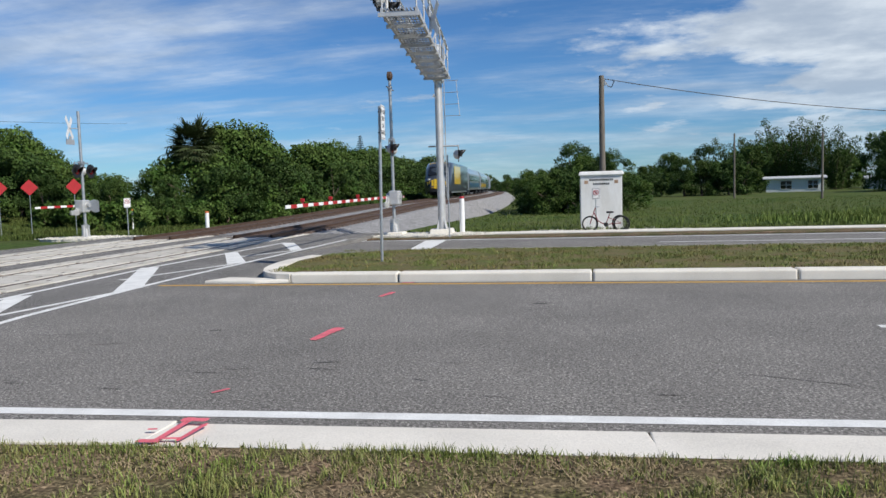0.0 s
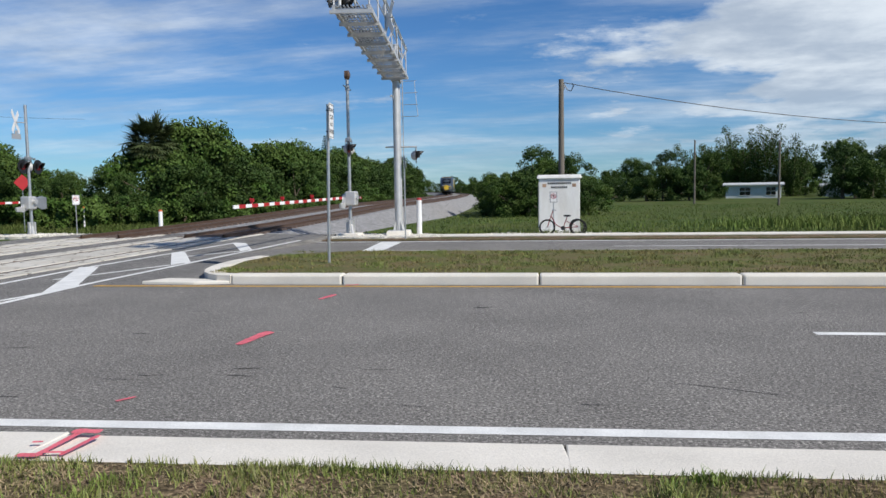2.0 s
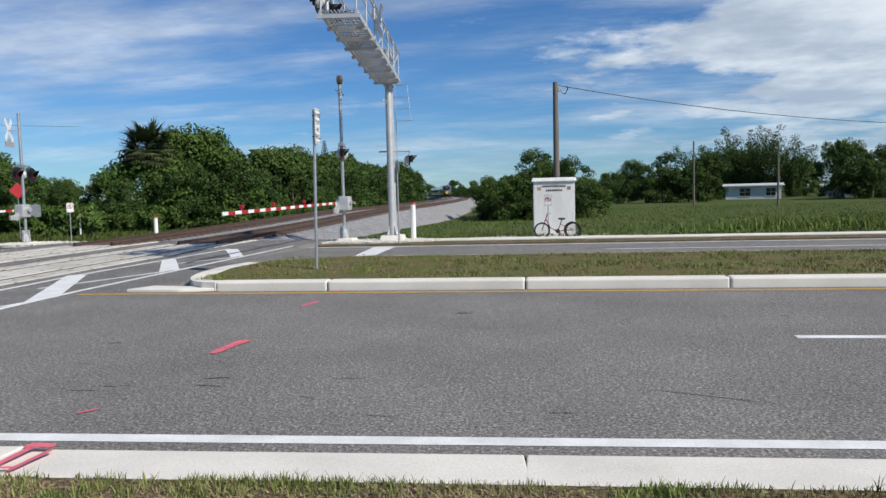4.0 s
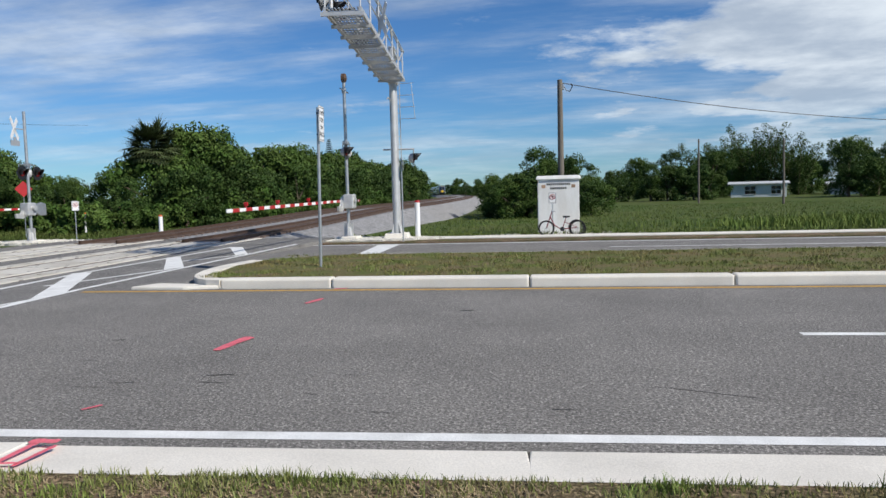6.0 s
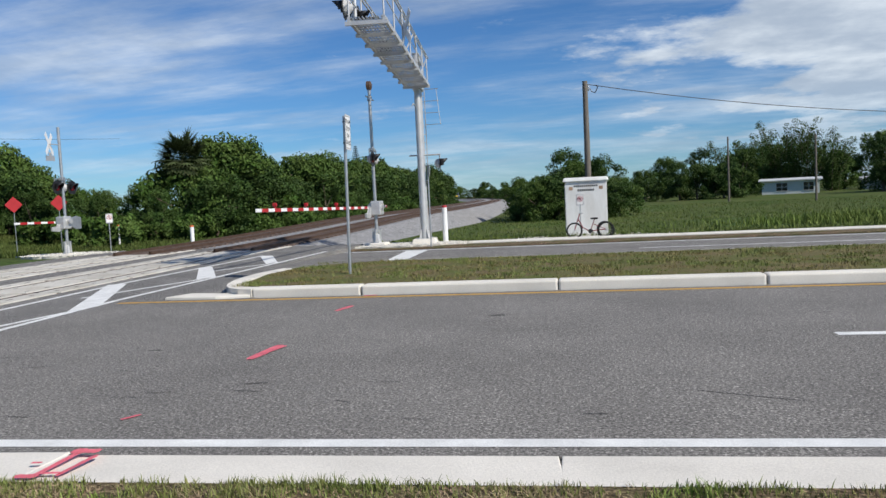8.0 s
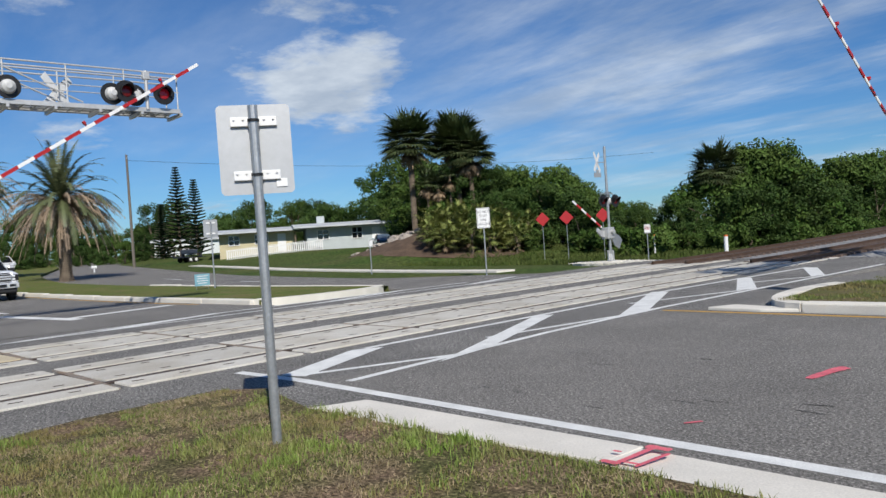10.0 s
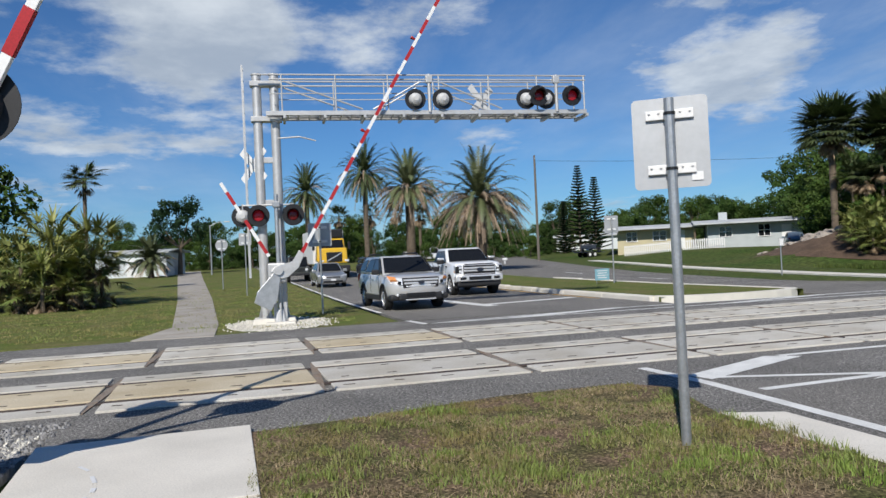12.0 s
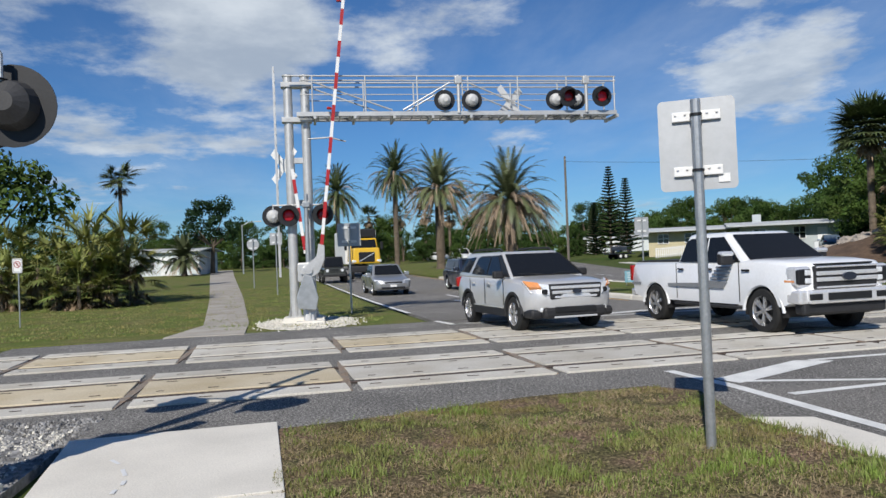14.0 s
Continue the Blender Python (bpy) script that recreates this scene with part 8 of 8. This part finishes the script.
part("stay", tube(B(), [(0.42, 0, 4.55), (0.36, 0, 5.2), (0.30, 0, 5.9)], 0.012, 6), GALV, antenna)


# ---- what moves ----
def arc(pts):
    """Cumulative way along plan points."""
    out = [0.0]
    for a, b in zip(pts, pts[1:]):
        out.append(out[-1] + math.hypot(b[0] - a[0], b[1] - a[1]))
    return out


def hermite(rows, t):
    """A smooth value at t through rows of (t, value)."""
    n = len(rows)
    if t <= rows[0][0]:
        return rows[0][1]
    if t >= rows[-1][0]:
        return rows[-1][1]
    i = max(k for k in range(n - 1) if rows[k][0] <= t)

    def slope(k):
        a, b = rows[max(0, k - 1)], rows[min(n - 1, k + 1)]
        return (b[1] - a[1]) / (b[0] - a[0])

    (t0, p0), (t1, p1) = rows[i], rows[i + 1]
    d = t1 - t0
    u = (t - t0) / d
    m0, m1 = slope(i) * d, slope(i + 1) * d
    return (2 * u ** 3 - 3 * u * u + 1) * p0 + (u ** 3 - 2 * u * u + u) * m0 + (-2 * u ** 3 + 3 * u * u) * p1 + (u ** 3 - u * u) * m1


def drive(car, wheel_list, r, xs, lane, step, size=1.0):
    """Drives a car along the lane y = lane(x) with x by time, and rolls its wheels."""
    rows, roll, turns = [], 0.0, [[] for _ in wheel_list]
    n = round(14.0 / step)
    last = None
    for i in range(n + 1):
        t = i * step
        x = hermite(xs, t)
        y = lane(x)
        yaw = math.degrees(math.atan2(lane(x + 0.5) - lane(x - 0.5), 1.0))
        if last is not None:
            roll += math.hypot(x - last[0], y - last[1]) / r
        last = (x, y)
        pitch = math.degrees(math.atan(rise(x - 0.5) - rise(x + 0.5)))
        rows.append((t, pose(x, y, rise(x), 0, pitch, yaw) @ Matrix.Scale(size, 4)))
        for w, some in zip(wheel_list, turns):
            some.append((t, Matrix.Translation(w.matrix_basis.translation) @ Matrix.Rotation(roll, 4, "Y")))
    walk(car, rows)
    for w, some in zip(wheel_list, turns):
        walk(w, some)


def lift(t):
    """The rise of the barrier arms, in degrees."""
    return hermite([(0, -0.5), (7.6, -0.5), (8.0, 0.8), (8.6, 10.5), (9.3, 22), (9.5, 25.4), (10, 32), (10.5, 39.3), (11, 47), (11.5, 53.3), (12, 59.6), (12.5, 66), (13, 72), (13.5, 78), (14, 83)], t)


def motions():
    times = [0, 4, 7.6] + [7.8 + 0.2 * i for i in range(32)]
    for arms in (ARMS_WEST, ARMS_EAST, ARMS_NORTH, ARMS_NEAR):
        for arm, side in arms:
            at = arm.matrix_basis.translation.copy()
            walk(arm, [(t, Matrix.Translation(at) @ Matrix.Rotation(radians(side * lift(t)), 4, "X")) for t in times])
    suv_x = [(0, -43.0), (4, -34.0), (7, -30.3), (9, -29.75), (10, -29.7), (10.5, -29.6), (11, -28.9), (11.5, -27.6), (12, -26.0), (12.5, -24.1), (13, -22.0), (13.5, -20.0), (14, -17.5)]
    drive(SUV, SUV_WHEELS, 0.38, suv_x, lambda x: 4.95 + 0.148 * (x + 17.5) + 0.0016 * (x + 17.5) ** 2, 0.1)
    pick_x = [(0, -52.0), (7, -44.6), (9, -42.6), (10, -42.0), (10.5, -41.4), (11, -39.9), (11.5, -36.9), (12, -32.9), (12.5, -28.7), (13, -24.25), (13.5, -19.5), (14, -15.0)]
    drive(PICKUP, PICKUP_WHEELS, 0.45, pick_x, lambda x: 9.1 + 0.115 * (x + 15) + 0.0016 * (x + 15) ** 2, 1 / 15, 1.05)
    sed_x = [(0, -58.0), (9, -50.6), (11, -49.0), (12, -46.3), (12.5, -44.2), (13, -41.9), (13.5, -39.5), (14, -36.6)]
    drive(SEDAN, SEDAN_WHEELS, 0.31, sed_x, lambda x: 3.2 + 0.085 * (x + 37), 0.1)
    dark_x = [(0, -72.0), (9, -62.0), (11, -59.5), (12, -55.5), (12.5, -52.8), (13, -48.6), (13.5, -42.2), (14, -36.7)]
    drive(DARK, DARK_WHEELS, 0.31, dark_x, lambda x: 7.5 + 0.07 * (x + 37), 1 / 15)
    walk(JEEP, [(t, pose(x, y, rise(x), 0, 0.6, 4)) for t, x, y in ((0, -66, 0.1), (9, -60, 0.5), (11, -58, 0.7), (12.5, -56.5, 0.8), (14, -53.2, 1.05))])
    walk(LORRY, [(t, pose(x, y, rise(x), 0, 0.6, 4)) for t, x, y in ((0, -70, 2.9), (9, -64.5, 3.2), (11.5, -62.8, 3.3), (14, -61, 3.45))])
    for k, car in enumerate(TRAIN):
        rows = []
        for i in range(71):
            t = 0.2 * i
            y = 97.0 + 46.0 * t + 26.6 * k
            x = track_x(y) - TRACK_GAP
            yaw = math.degrees(math.atan2(-(track_x(y + 8) - track_x(y - 8)), 16))
            rows.append((t, pose(x, y, track_z(y) + 0.15, 0, 0, yaw)))
        walk(car, rows)


motions()
